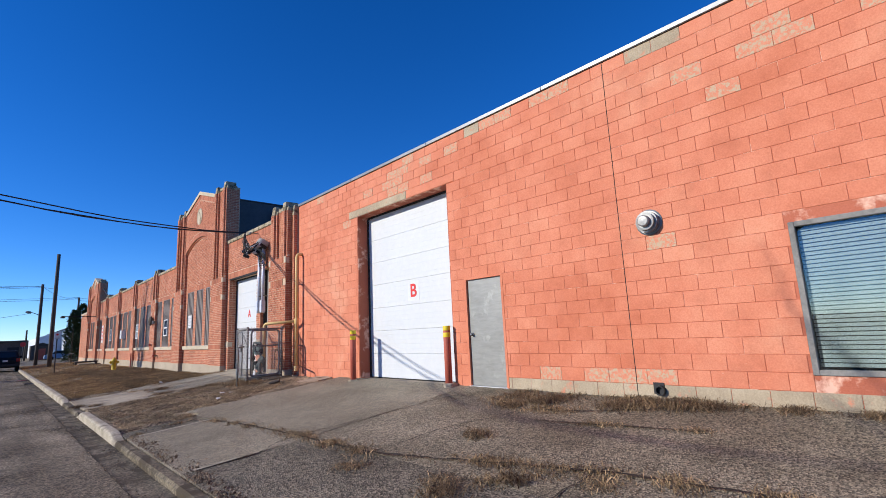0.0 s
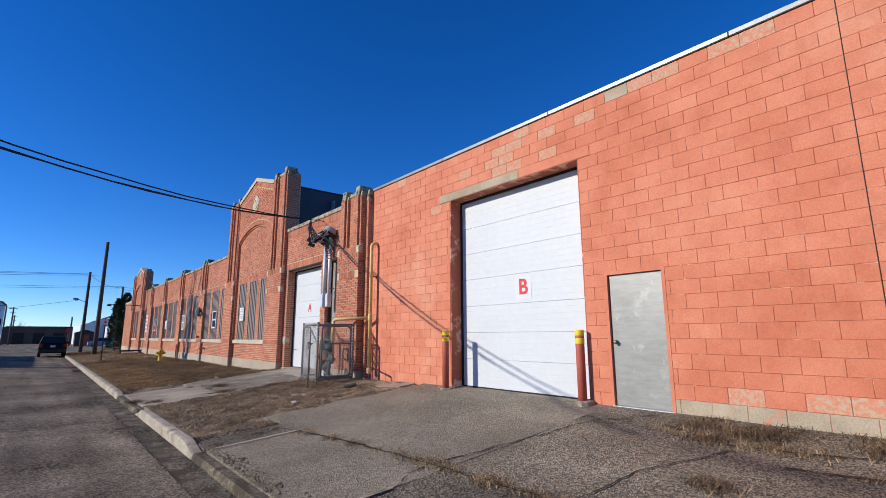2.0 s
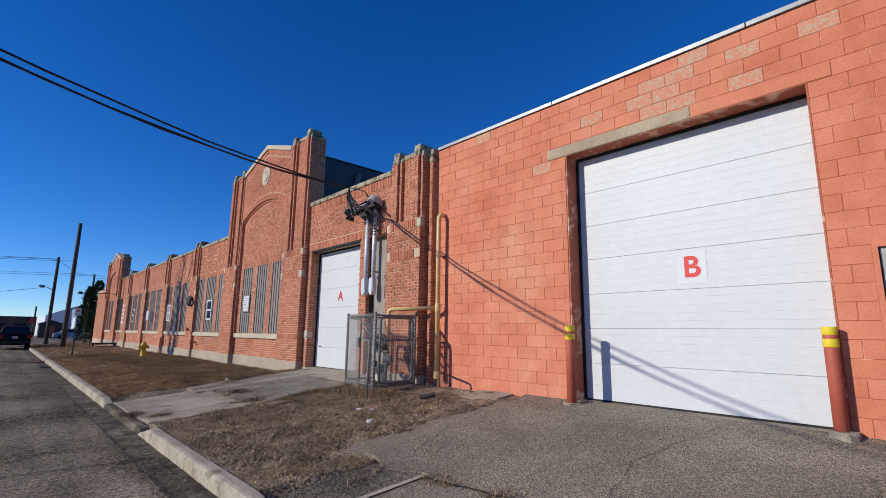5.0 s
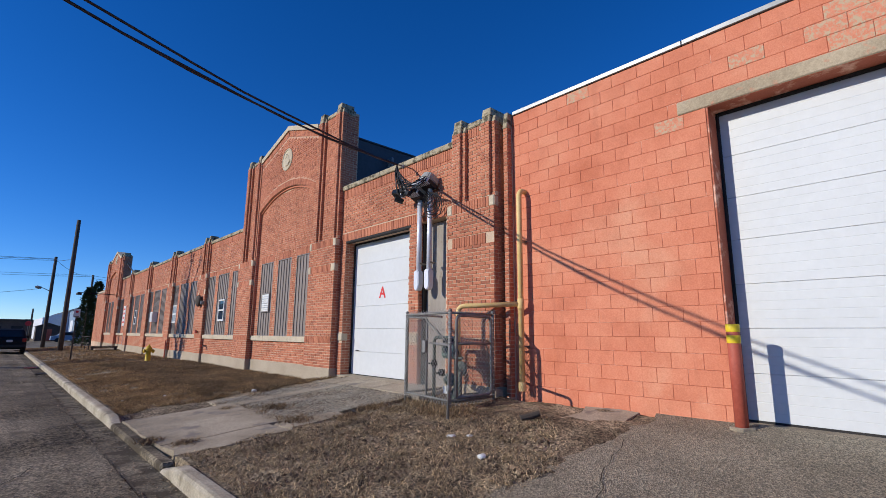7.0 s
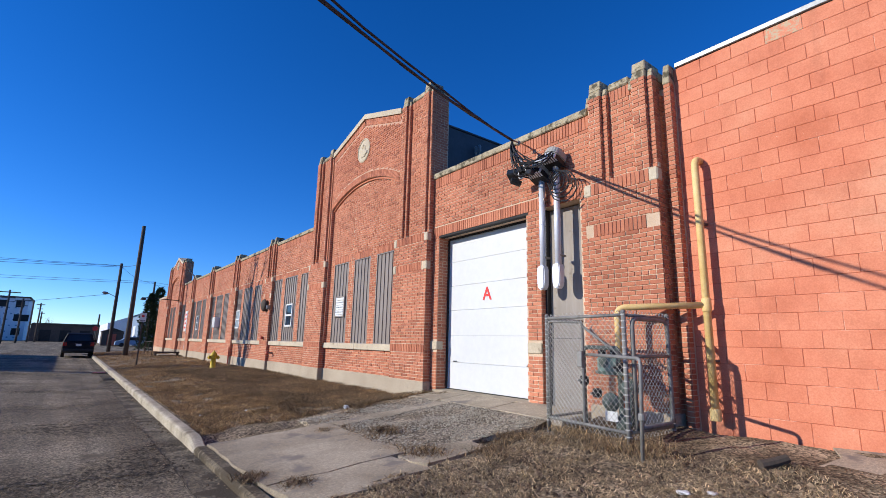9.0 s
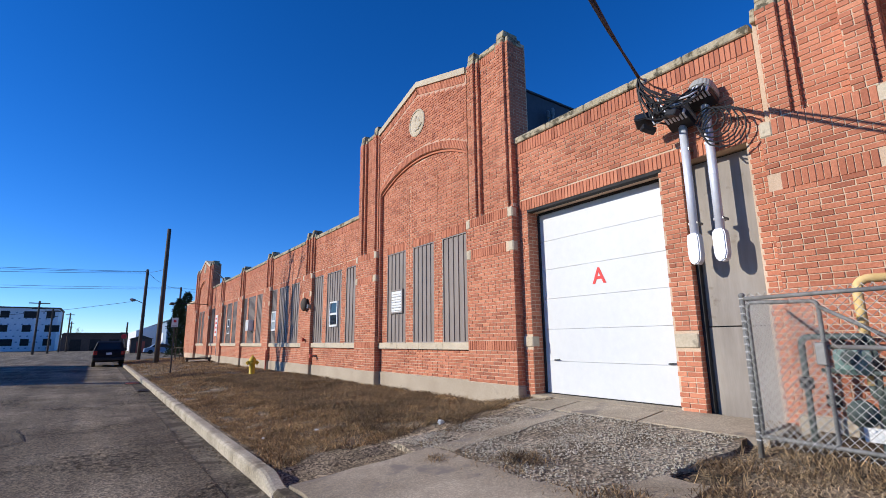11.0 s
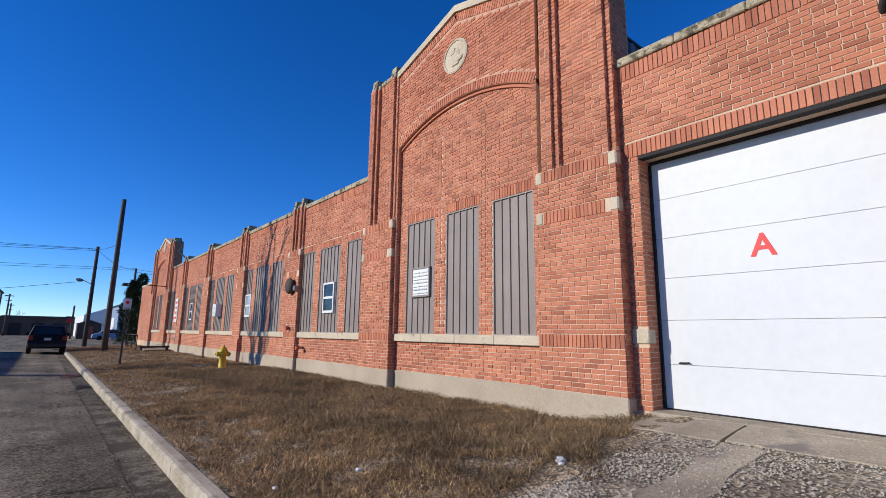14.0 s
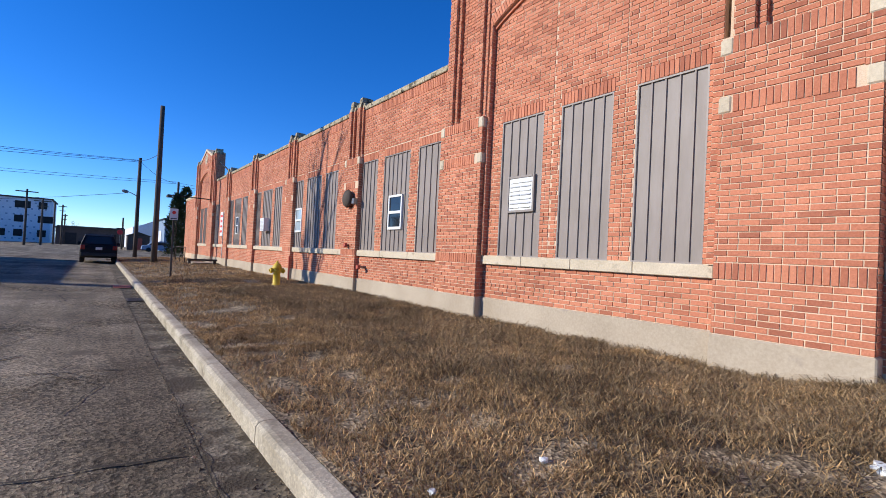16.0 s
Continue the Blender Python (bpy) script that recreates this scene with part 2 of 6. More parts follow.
M_CONC = ground_surf("apron_concrete", [(0.36, (0.27, 0.222, 0.16)), (0.64, (0.45, 0.38, 0.285))], (0.8, 0.8, 0.8), 90, 0.9, 0.4, 0.004, patch=((0.23, 0.195, 0.16), 0.57))
M_GUTTER = ground_surf("gutter_concrete", [(0.34, (0.09, 0.07, 0.046)), (0.66, (0.21, 0.175, 0.125))], (0.6, 0.6, 0.6), 40, 1.3, 1.0, 0.02, spall=0.5, patch=((0.07, 0.053, 0.034), 0.5))
M_KERB = ground_surf("kerb_concrete", [(0.36, (0.33, 0.28, 0.205)), (0.6, (0.5, 0.435, 0.335))], (0.86, 0.86, 0.86), 70, 1.3, 0.6, 0.006, patch=((0.22, 0.18, 0.125), 0.58))
M_SOIL = ground_surf("dry_soil_and_thatch", [(0.34, (0.1, 0.075, 0.047)), (0.5, (0.21, 0.162, 0.105)), (0.66, (0.36, 0.288, 0.195))], (0.3, 0.28, 0.26), 45, 1.7, 1.0, 0.02)
M_GRAVEL = ground_surf("loose_gravel_bed", [(0.38, (0.17, 0.135, 0.095)), (0.62, (0.37, 0.315, 0.24))], (0.4, 0.4, 0.4), 34, 1.2, 1.0, 0.02)


# ---- mesh helpers ----
def mesh_ob(name, verts, faces, material, parent=None, label=""):
    me = bpy.data.meshes.new(name)
    me.from_pydata(verts, [], faces)
    me.update()
    me.materials.append(material)
    ob = new(name, me)
    if parent is not None:
        ob.parent = parent
    if label:
        tagged(ob, label)
    return ob


def part(name, bm, material, parent=None, label="", smooth=False):
    """Links a bmesh as one mesh object under a thing or a part."""
    bmesh.ops.recalc_face_normals(bm, faces=bm.faces[:])
    me = bpy.data.meshes.new(name)
    bm.to_mesh(me)
    bm.free()
    me.materials.append(material)
    if smooth:
        for f in me.polygons:
            f.use_smooth = True
    ob = new(name, me)
    if parent is not None:
        ob.parent = parent
    if label:
        tagged(ob, label)
    return ob


def thing(name, label, category, group="", at=None, kind=""):
    ob = new(name)
    ob.empty_display_size = 0.1
    if at is not None:
        ob.matrix_basis = at
    return tagged(ob, label, category, group, kind)


def add_box(bm, x0, x1, y0, y1, z0, z1, bevel=0.0, m=None):
    c = Matrix.Translation(((x0 + x1) / 2, (y0 + y1) / 2, (z0 + z1) / 2)) @ Matrix.Diagonal((abs(x1 - x0), abs(y1 - y0), abs(z1 - z0), 1))
    vs = bmesh.ops.create_cube(bm, size=1.0, matrix=(m @ c) if m else c)["verts"]
    if bevel:
        es = list({e for v in vs for e in v.link_edges})
        bmesh.ops.bevel(bm, geom=es, offset=bevel, segments=1, affect="EDGES", clamp_overlap=True)
    return bm


def box(x0, x1, y0, y1, z0, z1, bevel=0.0):
    return add_box(bmesh.new(), x0, x1, y0, y1, z0, z1, bevel)


def add_tube(bm, pts, r, sides=10, r_end=None, cap=True):
    """A round tube along a polyline."""
    pts = [Vector(p) for p in pts]
    rings = []
    up = Vector((0, 0, 1))
    for i, p in enumerate(pts):
        d = (pts[min(i + 1, len(pts) - 1)] - pts[max(i - 1, 0)]).normalized()
        a = d.cross(up if abs(d.dot(up)) < 0.95 else Vector((1, 0, 0))).normalized()
        if rings and a.dot(last) < 0:
            a = -a
        last = a
        b = d.cross(a)
        rr = r if r_end is None else r + (r_end - r) * i / (len(pts) - 1)
        rings.append([bm.verts.new(p + rr * (math.cos(k * math.tau / sides) * a + math.sin(k * math.tau / sides) * b)) for k in range(sides)])
    for q, s in zip(rings, rings[1:]):
        for k in range(sides):
            bm.faces.new((q[k], q[(k + 1) % sides], s[(k + 1) % sides], s[k]))
    if cap:
        bm.faces.new(rings[0])
        bm.faces.new(rings[-1][::-1])
    return bm


def tube(pts, r, sides=10, r_end=None):
    return add_tube(bmesh.new(), pts, r, sides, r_end)


def bend(corners, radius, steps=5):
    """A polyline with its corners rounded."""
    c = [Vector(p) for p in corners]
    out = [c[0]]
    for a, b, d in zip(c, c[1:], c[2:]):
        p, q = b + (a - b).normalized() * radius, b + (d - b).normalized() * radius
        for k in range(steps + 1):
            t = k / steps
            out.append(p.lerp(b, t).lerp(b.lerp(q, t), t))
    out.append(c[-1])
    return out


def add_lathe(bm, profile, m=None, sides=16):
    """Turns (radius, height) rows round z."""
    m = m or Matrix()
    rings = [[bm.verts.new(m @ Vector((r * math.cos(k * math.tau / sides), r * math.sin(k * math.tau / sides), z))) for k in range(sides)] for r, z in profile]
    for q, s in zip(rings, rings[1:]):
        for k in range(sides):
            bm.faces.new((q[k], q[(k + 1) % sides], s[(k + 1) % sides], s[k]))
    bm.faces.new(rings[0][::-1])
    bm.faces.new(rings[-1])
    return bm


def lathe(profile, m=None, sides=16):
    return add_lathe(bmesh.new(), profile, m, sides)


def prism(points, axis, a, b):
    """A polygon given in the two other axes, drawn out along an axis from a to b."""
    bm = bmesh.new()

    def at(u, v, w):
        return {"x": (w, u, v), "y": (u, w, v), "z": (u, v, w)}[axis]

    lo = [bm.verts.new(at(u, v, a)) for u, v in points]
    hi = [bm.verts.new(at(u, v, b)) for u, v in points]
    n = len(points)
    for k in range(n):
        bm.faces.new((lo[k], lo[(k + 1) % n], hi[(k + 1) % n], hi[k]))
    bm.faces.new(lo[::-1])
    bm.faces.new(hi)
    return bm


def text_part(body, size, place, material, parent, name="lettering"):
    """Letters as a flat mesh on a wall that faces -x; place is the middle of the letters."""
    cu = bpy.data.curves.new(name, "FONT")
    cu.body, cu.size, cu.align_x, cu.align_y, cu.extrude, cu.offset = body, size, "CENTER", "CENTER", 0.002, size * 0.02
    tmp = new(name, cu)
    bpy.context.view_layer.update()
    me = bpy.data.meshes.new_from_object(tmp.evaluated_get(bpy.context.evaluated_depsgraph_get()))
    bpy.data.objects.remove(tmp)
    me.transform(Matrix.Translation(place) @ Euler((radians(90), 0, radians(-90))).to_matrix().to_4x4())
    me.materials.clear()
    me.materials.append(material)
    ob = new(name, me)
    ob.parent = parent
    return ob

# ---- ground ----
KERB_X, KERB_BACK, ROAD_Z, KERB_Z = 1.57, 1.74, -0.08, 0.075
FACE_BLOCK, FACE_BRICK, FACE_PIER = 6.63, 6.50, 6.31


def ease(a, b, v):
    t = min(1.0, max(0.0, (v - a) / (b - a)))
    return t * t * (3 - 2 * t)


def zg(x, y):
    """Height of the finished ground between kerb and wall."""
    s = (x - KERB_BACK) / (6.5 - KERB_BACK)
    drive = 0.02 + 0.46 * max(0.0, s) ** 1.15
    lawn = 0.07 + 0.15 * ease(0.0, 0.55, s) + 0.02 * math.sin(0.7 * y) * ease(0.1, 0.5, s) * (1 - ease(0.7, 1.0, s))
    verge = 0.06 + 0.42 * max(0.0, s) ** 1.05
    k = ease(18.6, 20.2, y)
    v = ease(9.9, 10.6, y) * (1 - ease(14.6, 15.3, y))
    near = drive * (1 - v) + verge * v
    z = near * (1 - k) + lawn * k
    return z


def sheet(name, x0, x1, y0, y1, height, material, nx, ny, label, rough_edge=0.0, depth=0.0, fixed_start=False):
    """A piece of ground that follows a height function, with a skirt of the given depth."""
    verts, faces = [], []
    for j in range(ny + 1):
        for i in range(nx + 1):
            x, y = x0 + (x1 - x0) * i / nx, y0 + (y1 - y0) * j / ny
            if rough_edge and (i in (0, nx) or j in (0, ny)):
                x += rough_edge * noise.noise((x * 2.1, y * 2.1, 3.3)) * (i in (0, nx))
                y += rough_edge * noise.noise((x * 2.1, y * 2.1, 7.7)) * (j == ny or (j == 0 and not fixed_start))
            verts.append((x, y, height(x, y)))
    w = nx + 1
    for j in range(ny):
        for i in range(nx):
            a = j * w + i
            faces.append((a, a + 1, a + w + 1, a + w))
    if depth:
        rim = list(range(w)) + [j * w + nx for j in range(1, ny + 1)] + [ny * w + i for i in range(nx - 1, -1, -1)] + [j * w for j in range(ny - 1, 0, -1)]
        base = len(verts)
        verts += [(verts[k][0], verts[k][1], verts[k][2] - depth) for k in rim]
        for k in range(len(rim)):
            q = (k + 1) % len(rim)
            faces.append((rim[k], base + k, base + q, rim[q]))
    ob = mesh_ob(name, verts, faces, material)
    return tagged(ob, label, "ground", kind="structure")


def road_z(x, y):
    return ROAD_Z + 0.018 * min(4.5, max(0.0, KERB_X - 0.35 - x)) + 0.006 * noise.noise((x * 0.7, y * 0.4, 0.0))


def base_z(x, y):
    """The soil sheet: at the surface in the lawns, under the paving elsewhere."""
    if x < KERB_BACK - 0.02 or y > 62:
        return -0.3 if x > -12 and y < 140 else -0.14
    if x > 6.45:
        return 0.2
    paved = y < 11.02 and x > 2.95
    lawn = not paved and (y > 18.45 or (10.35 < y < 14.75 and x < 5.7))
    bumpy = 0.03 * noise.noise((x * 1.7, y * 1.7, 1.0)) + 0.022 * noise.noise((x * 4.6, y * 4.6, 2.0))
    return zg(x, y) + bumpy if lawn or (11.02 < y < 15.0) else zg(x, y) - 0.07


xs = [-1500, -300, -60, -20, -12, -6, 0.0, 1.3, 1.7, 1.73] + [1.75 + 0.15 * i for i in range(32)] + [6.46, 8, 14, 30, 80, 300, 1500]
ys = [-1500, -300, -60, -20, -6, 0, 4, 8, 9.9] + [10.35 + 0.15 * j for j in range(160)] + [34.6 + 0.8 * j for j in range(34)] + [62.5, 66, 75, 90, 140, 300, 800, 2500]
gv = [(x, y, base_z(x, y)) for y in ys for x in xs]
gw = len(xs)
gf = [(j * gw + i, j * gw + i + 1, (j + 1) * gw + i + 1, (j + 1) * gw + i) for j in range(len(ys) - 1) for i in range(gw - 1)]
ground = tagged(mesh_ob("ground", gv, gf, M_SOIL), "dry brown soil and dead winter grass", "ground", kind="structure")

road = sheet("road", -8.5, KERB_X - 0.36, -25, 62, road_z, M_ROAD, 24, 160, "worn grey asphalt street with cracks and patches", depth=0.2)
crossing = sheet("road", -70, 120, 62.02, 100, lambda x, y: -0.075, M_ROAD, 30, 8, "grey asphalt side street at the far crossing", depth=0.2)
far_road = sheet("road", -8.5, 2.5, 100.02, 400, lambda x, y: -0.075, M_ROAD, 3, 20, "grey asphalt street running on to the distance", depth=0.2)


def gutter_z(x, y):
    return ROAD_Z - 0.005 + 0.008 * noise.noise((x * 3, y * 1.5, 4.0))


gutter = sheet("pavement", KERB_X - 0.355, KERB_X + 0.02, -25, 60, gutter_z, M_GUTTER, 4, 300, "dirty concrete gutter along the kerb", depth=0.2)

# ---- kerb, in cast lengths ----
kerb = thing("kerb", "pale worn concrete kerb with chipped edges", "kerb", kind="structure")
KERB_PIECES = [(-25.0, -22.0 + 0.0, 1.0)] + [(-22 + 3.0 * k, -19 + 3.0 * k, 1.0) for k in range(7)] + [(-1.0, 2.0, 1.0), (2.0, 4.9, 1.0), (9.75, 12.2, 1.0), (12.2, 14.7, 1.0)] + [(18.0, 19.75, 1.0)] + [(19.75 + 2.0 * k, 21.75 + 2.0 * k, 1.0) for k in range(12)] + [(43.75 + 3.0 * k, 46.75 + 3.0 * k, 1.0) for k in range(5)]


def kerb_piece(y0, y1):
    bm = bmesh.new()
    steps = max(2, int((y1 - y0) / 0.12))
    rows = []
    for k in range(steps + 1):
        y = y0 + 0.006 + (y1 - y0 - 0.012) * k / steps
        w = 0.008 * noise.noise((y * 5, 1, 1))
        ww = 0.006 * noise.noise((y * 9, 2, 5))
        drop = 0.0
        if abs(y0 - 9.75) < 0.1:
            drop = 0.1 * (1 - ease(y0, y0 + 0.7, y))
        if abs(y0 - 18.0) < 0.1:
            drop = 0.1 * (1 - ease(y0, y0 + 0.5, y))
        if abs(y1 - 14.7) < 0.1:
            drop = 0.12 * ease(y1 - 0.6, y1, y)
        if abs(y1 - 4.9) < 0.1:
            drop = 0.12 * ease(y1 - 0.9, y1, y)
        z = KERB_Z - drop
        rows.append([bm.verts.new(p) for p in ((KERB_X, y, -0.25), (KERB_X + w, y, z - 0.035), (KERB_X + 0.025 + ww, y, z - 0.008), (KERB_X + 0.06, y, z + w * 0.4), (KERB_BACK - 0.02, y, z + ww * 0.5), (KERB_BACK, y, z - 0.02), (KERB_BACK, y, -0.25))])
    for a, b in zip(rows, rows[1:]):
        for i in range(len(a) - 1):
            bm.faces.new((a[i], a[i + 1], b[i + 1], b[i]))
    bm.faces.new(rows[0])
    bm.faces.new(rows[-1][::-1])
    return bm


for y0, y1, _ in KERB_PIECES:
    part("kerb_stone", kerb_piece(y0, y1), M_KERB, kerb)
# Dropped kerbs across the two drives.
for y0, y1 in ((4.9, 9.75), (14.7, 18.0)):
    part("dropped_kerb", add_box(bmesh.new(), KERB_X, KERB_BACK, y0, y1, -0.25, 0.004, 0.03), M_GUTTER, kerb)

# ---- storm drain in the gutter ----
grate = thing("storm_drain", "rusty cast iron drain grate set in the gutter", "drain")
M_IRON = surf("rusty_cast_iron", (0.035, 0.028, 0.022), (0.11, 0.085, 0.065), 30, 4, 0.7, 0.4)
part("well", box(1.24, 1.54, 31.5, 32.1, -0.09, -0.068), M_DARK, grate)
for k in range(9):
    part("bar", box(1.25, 1.53, 31.52 + 0.065 * k, 31.555 + 0.065 * k, -0.075, -0.055, 0.004), M_IRON, grate)
for a, b, c, d in ((1.22, 1.25, 31.48, 32.12), (1.53, 1.56, 31.48, 32.12), (1.25, 1.53, 31.48, 31.51), (1.25, 1.53, 32.09, 32.12)):
    part("rim", box(a, b, c, d, -0.09, -0.053, 0.004), M_IRON, grate)

# ---- drives ----
forecourt = sheet("pavement", 3.4, FACE_BLOCK, -25, 6.52, lambda x, y: zg(x, y) - 0.004 + 0.012 * noise.noise((x * 1.3, y * 1.3, 0)), M_FORE, 24, 120, "pale coarse cracked asphalt forecourt beside the block wall", depth=0.2)
asphalt = sheet("pavement", KERB_BACK - 0.01, 3.4, -25, 6.52, lambda x, y: zg(x, y) - 0.006 + 0.012 * noise.noise((x * 1.3, y * 1.3, 0)), M_ASPHALT, 12, 120, "coarse dark grey asphalt beside the kerb", depth=0.2)
drive = sheet("pavement", KERB_BACK - 0.01, FACE_BLOCK, 6.52, 9.68, lambda x, y: zg(x, y) + 0.008 * noise.noise((x * 1.1, y * 1.1, 3)), M_DRIVE, 24, 18, "pale worn asphalt drive before the large overhead door", depth=0.2)
drive_top = sheet("pavement", 3.0, FACE_BLOCK, 9.68, 11.1, lambda x, y: zg(x, y) + 0.008 * noise.noise((x * 1.1, y * 1.1, 3)), M_DRIVE, 18, 10, "pale worn asphalt drive with ragged edge", rough_edge=0.25, depth=0.2, fixed_start=True)
drive_side = sheet("pavement", KERB_BACK - 0.01, 3.12, 9.68, 10.3, lambda x, y: zg(x, y) - 0.012, M_ASPHALT, 8, 6, "strip of dark asphalt beside the drive", rough_edge=0.1, depth=0.2, fixed_start=True)
for y0, x1 in ((9.68, 3.05), (6.5, 2.62)):
    verts = []
    for k in range(13):
        x = KERB_BACK + 0.12 + (x1 - KERB_BACK - 0.12) * k / 12
        verts += [(x, y0 - 0.035, zg(x, y0) + 0.014), (x, y0 + 0.03, zg(x, y0) + 0.014)]
    tagged(mesh_ob("painted_line", verts, [(2 * k, 2 * k + 2, 2 * k + 3, 2 * k + 1) for k in range(12)], M_KERB), "faded pale joint line across the drive", "line", kind="structure")

apron = thing("pavement", "cracked pale concrete apron slabs leading to the smaller overhead door", "pavement", kind="structure")


def slab(x0, x1, y0, y1, lift=0.0, wobble=0.1):
    bm = bmesh.new()
    nx, ny = max(2, int((x1 - x0) / 0.3)), max(2, int((y1 - y0) / 0.3))
    ring = [(x0 + (x1 - x0) * i / nx, y0) for i in range(nx)] + [(x1, y0 + (y1 - y0) * j / ny) for j in range(ny)] + [(x1 - (x1 - x0) * i / nx, y1) for i in range(nx)] + [(x0, y1 - (y1 - y0) * j / ny) for j in range(ny)]
    ring = [(x + wobble * noise.noise((x * 3, y * 3, 9)), y + wobble * noise.noise((x * 3, y * 3, 5))) for x, y in ring]
    top = [bm.verts.new((x, y, zg(x, y) + lift)) for x, y in ring]
    low = [bm.verts.new((x, y, zg(x, y) - 0.2)) for x, y in ring]
    n = len(ring)
    bm.faces.new(top)
    for k in range(n):
        bm.faces.new((top[k], low[k], low[(k + 1) % n], top[(k + 1) % n]))
    return bm


for a in ((1.74, 3.45, 15.6, 17.95), (1.74, 3.2, 14.72, 15.57), (3.25, 4.2, 14.95, 15.45)):
    part("slab", slab(*a, lift=0.01), M_CONC, apron)
for a in ((5.75, 6.5, 15.1, 16.6), (5.75, 6.5, 16.63, 18.0), (5.7, 6.5, 18.03, 19.25)):
    part("slab", slab(*a, lift=0.012, wobble=0.02), M_CONC, apron)
part("slab", slab(3.5, 5.66, 17.62, 17.98, lift=0.006), M_CONC, apron)
part("sill", box(6.4, 6.9, 16.42, 19.1, 0.3, 0.487, 0.006), M_CONC, apron)
gravel = sheet("gravel", 3.3, 5.8, 15.3, 18.75, lambda x, y: zg(x, y) - 0.004 + 0.012 * noise.noise((x * 4, y * 4, 3)), M_GRAVEL, 30, 40, "grey gravel between the concrete slabs", rough_edge=0.2, depth=0.2)
walk_slab = part("pavement", slab(5.45, 6.5, 11.3, 12.1, lift=0.004, wobble=0.16), M_CONC)
tagged(walk_slab, "small broken concrete slab at the foot of the wall", "slab", kind="structure")

# ---- block wall ----
BLOCK_H, BLOCK_W, BLOCK_Z = 0.2032, 0.4064, 0.68
BLOCK_END, BLOCK_START = 13.57, -14.0
JOINT_Y = 3.23
OPEN_BLOCK = [(5.53, 6.5, 0.0, 2.53), (6.86, 10.26, 0.0, 4.54), (-1.0, 1.21, 0.86, 2.58)]
wall_block = thing("wall_block", "coral painted concrete block wall with peeling patches", "wall", kind="structure")


def wall_pieces(y0, y1, z0, z1, openings):
    """Splits a wall rectangle round its openings into upright and level pieces."""
    cuts = sorted({y0, y1, *[v for o in openings for v in o[:2] if y0 < v < y1]})
    out = []
    for a, b in zip(cuts, cuts[1:]):
        mid, low = (a + b) / 2, z0
        for o in sorted((o for o in openings if o[0] < mid < o[1]), key=lambda o: o[2]):
            if o[2] > low:
                out.append((a, b, low, o[2]))
            low = max(low, o[3])
        if low < z1:
            out.append((a, b, low, z1))
    return out


core = bmesh.new()
for a, b, c, d in wall_pieces(BLOCK_START, BLOCK_END, -0.2, 5.56, OPEN_BLOCK):
    add_box(core, FACE_BLOCK + 0.001, FACE_BLOCK + 0.3, a, b, c, d)
part("wall_core", core, M_CMU_JOINT, wall_block)


def clear_of(rect, openings, pad=0.0):
    """The part of a piece left of, right of or between the openings that share its height, or None."""
    a, b, c, d = rect
    for o in openings:
        if c < o[3] - 0.02 and d > o[2] + 0.02 and a < o[1] - pad and b > o[0] + pad:
            if a < o[0] - 0.03:
                b = o[0]
            elif b > o[1] + 0.03:
                a = o[1]
            else:
                return None
    return (a, b, c, d) if b - a > 0.02 else None


def add_piece(verts, faces, rect, to_world, proud, chamfer=0.004):
    """A block or brick face with chamfered sides; to_world maps (u, v, out) to the world."""
    a, b, c, d = rect
    i = len(verts)
    e = min(chamfer, (b - a) * 0.2, (d - c) * 0.2)
    for (u, v), (us, vs) in zip(((a, c), (b, c), (b, d), (a, d)), ((1, 1), (-1, 1), (-1, -1), (1, -1))):
        verts.append(to_world(u, v, -0.004))
        verts.append(to_world(u, v, proud - e))
        verts.append(to_world(u + us * e, v + vs * e, proud))
    ring = [i, i + 3, i + 6, i + 9]
    for k in range(4):
        p, q = ring[k], ring[(k + 1) % 4]
        faces.append((p, q, q + 1, p + 1))
        faces.append((p + 1, q + 1, q + 2, p + 2))
    faces.append((i + 2, i + 5, i + 8, i + 11))


def on_front(face):
    return lambda u, v, out: (face - out, u, v)


rnd = random.Random(4)
block_list = []
for row in range(-1, 24):
    z0 = BLOCK_Z + BLOCK_H * row
    z0, z1 = (0.3 if row == -1 else z0), z0 + BLOCK_H
    for lo, hi in ((JOINT_Y, BLOCK_END), (BLOCK_START, JOINT_Y)):
        y = lo - (BLOCK_W / 2 if row % 2 else 0.0)
        while y < hi:
            r = clear_of((max(y, lo) + 0.0025, min(y + BLOCK_W, hi) - 0.0025, z0 + 0.0025, z1 - 0.0025), OPEN_BLOCK)
            if r and r[1] - r[0] > 0.03:
                block_list.append((row, r))
            y += BLOCK_W


def block_material(row, r):
    p = rnd.random()
    y = (r[0] + r[1]) / 2
    if row == -1 and y < 5.6:
        return "bare" if y > 0.5 or p < 0.7 else "peel"
    if row == 0 and 2.6 < y < 5.0 and p < 0.55:
        return "peel"
    if row == 22 and 6.4 < y < 9.6:
        return "bare" if p < 0.3 else "peel" if p < 0.7 else "paint"
    if row in (20, 21) and 7.0 < y < 9.8:
        return "peel" if p < 0.4 else "paint"
    if row == 23 and (-1.0 < y < 3.0 or 4.9 < y < 6.2):
        return "bare" if p < 0.2 else "peel" if p < 0.6 else "paint"
    if row == 23:
        return "peel" if p < 0.2 else "paint"
    if row in (20, 21, 22) and y < 1.3:
        return "peel" if p < 0.4 else "paint"
    return "peel" if p < 0.004 else "paint"


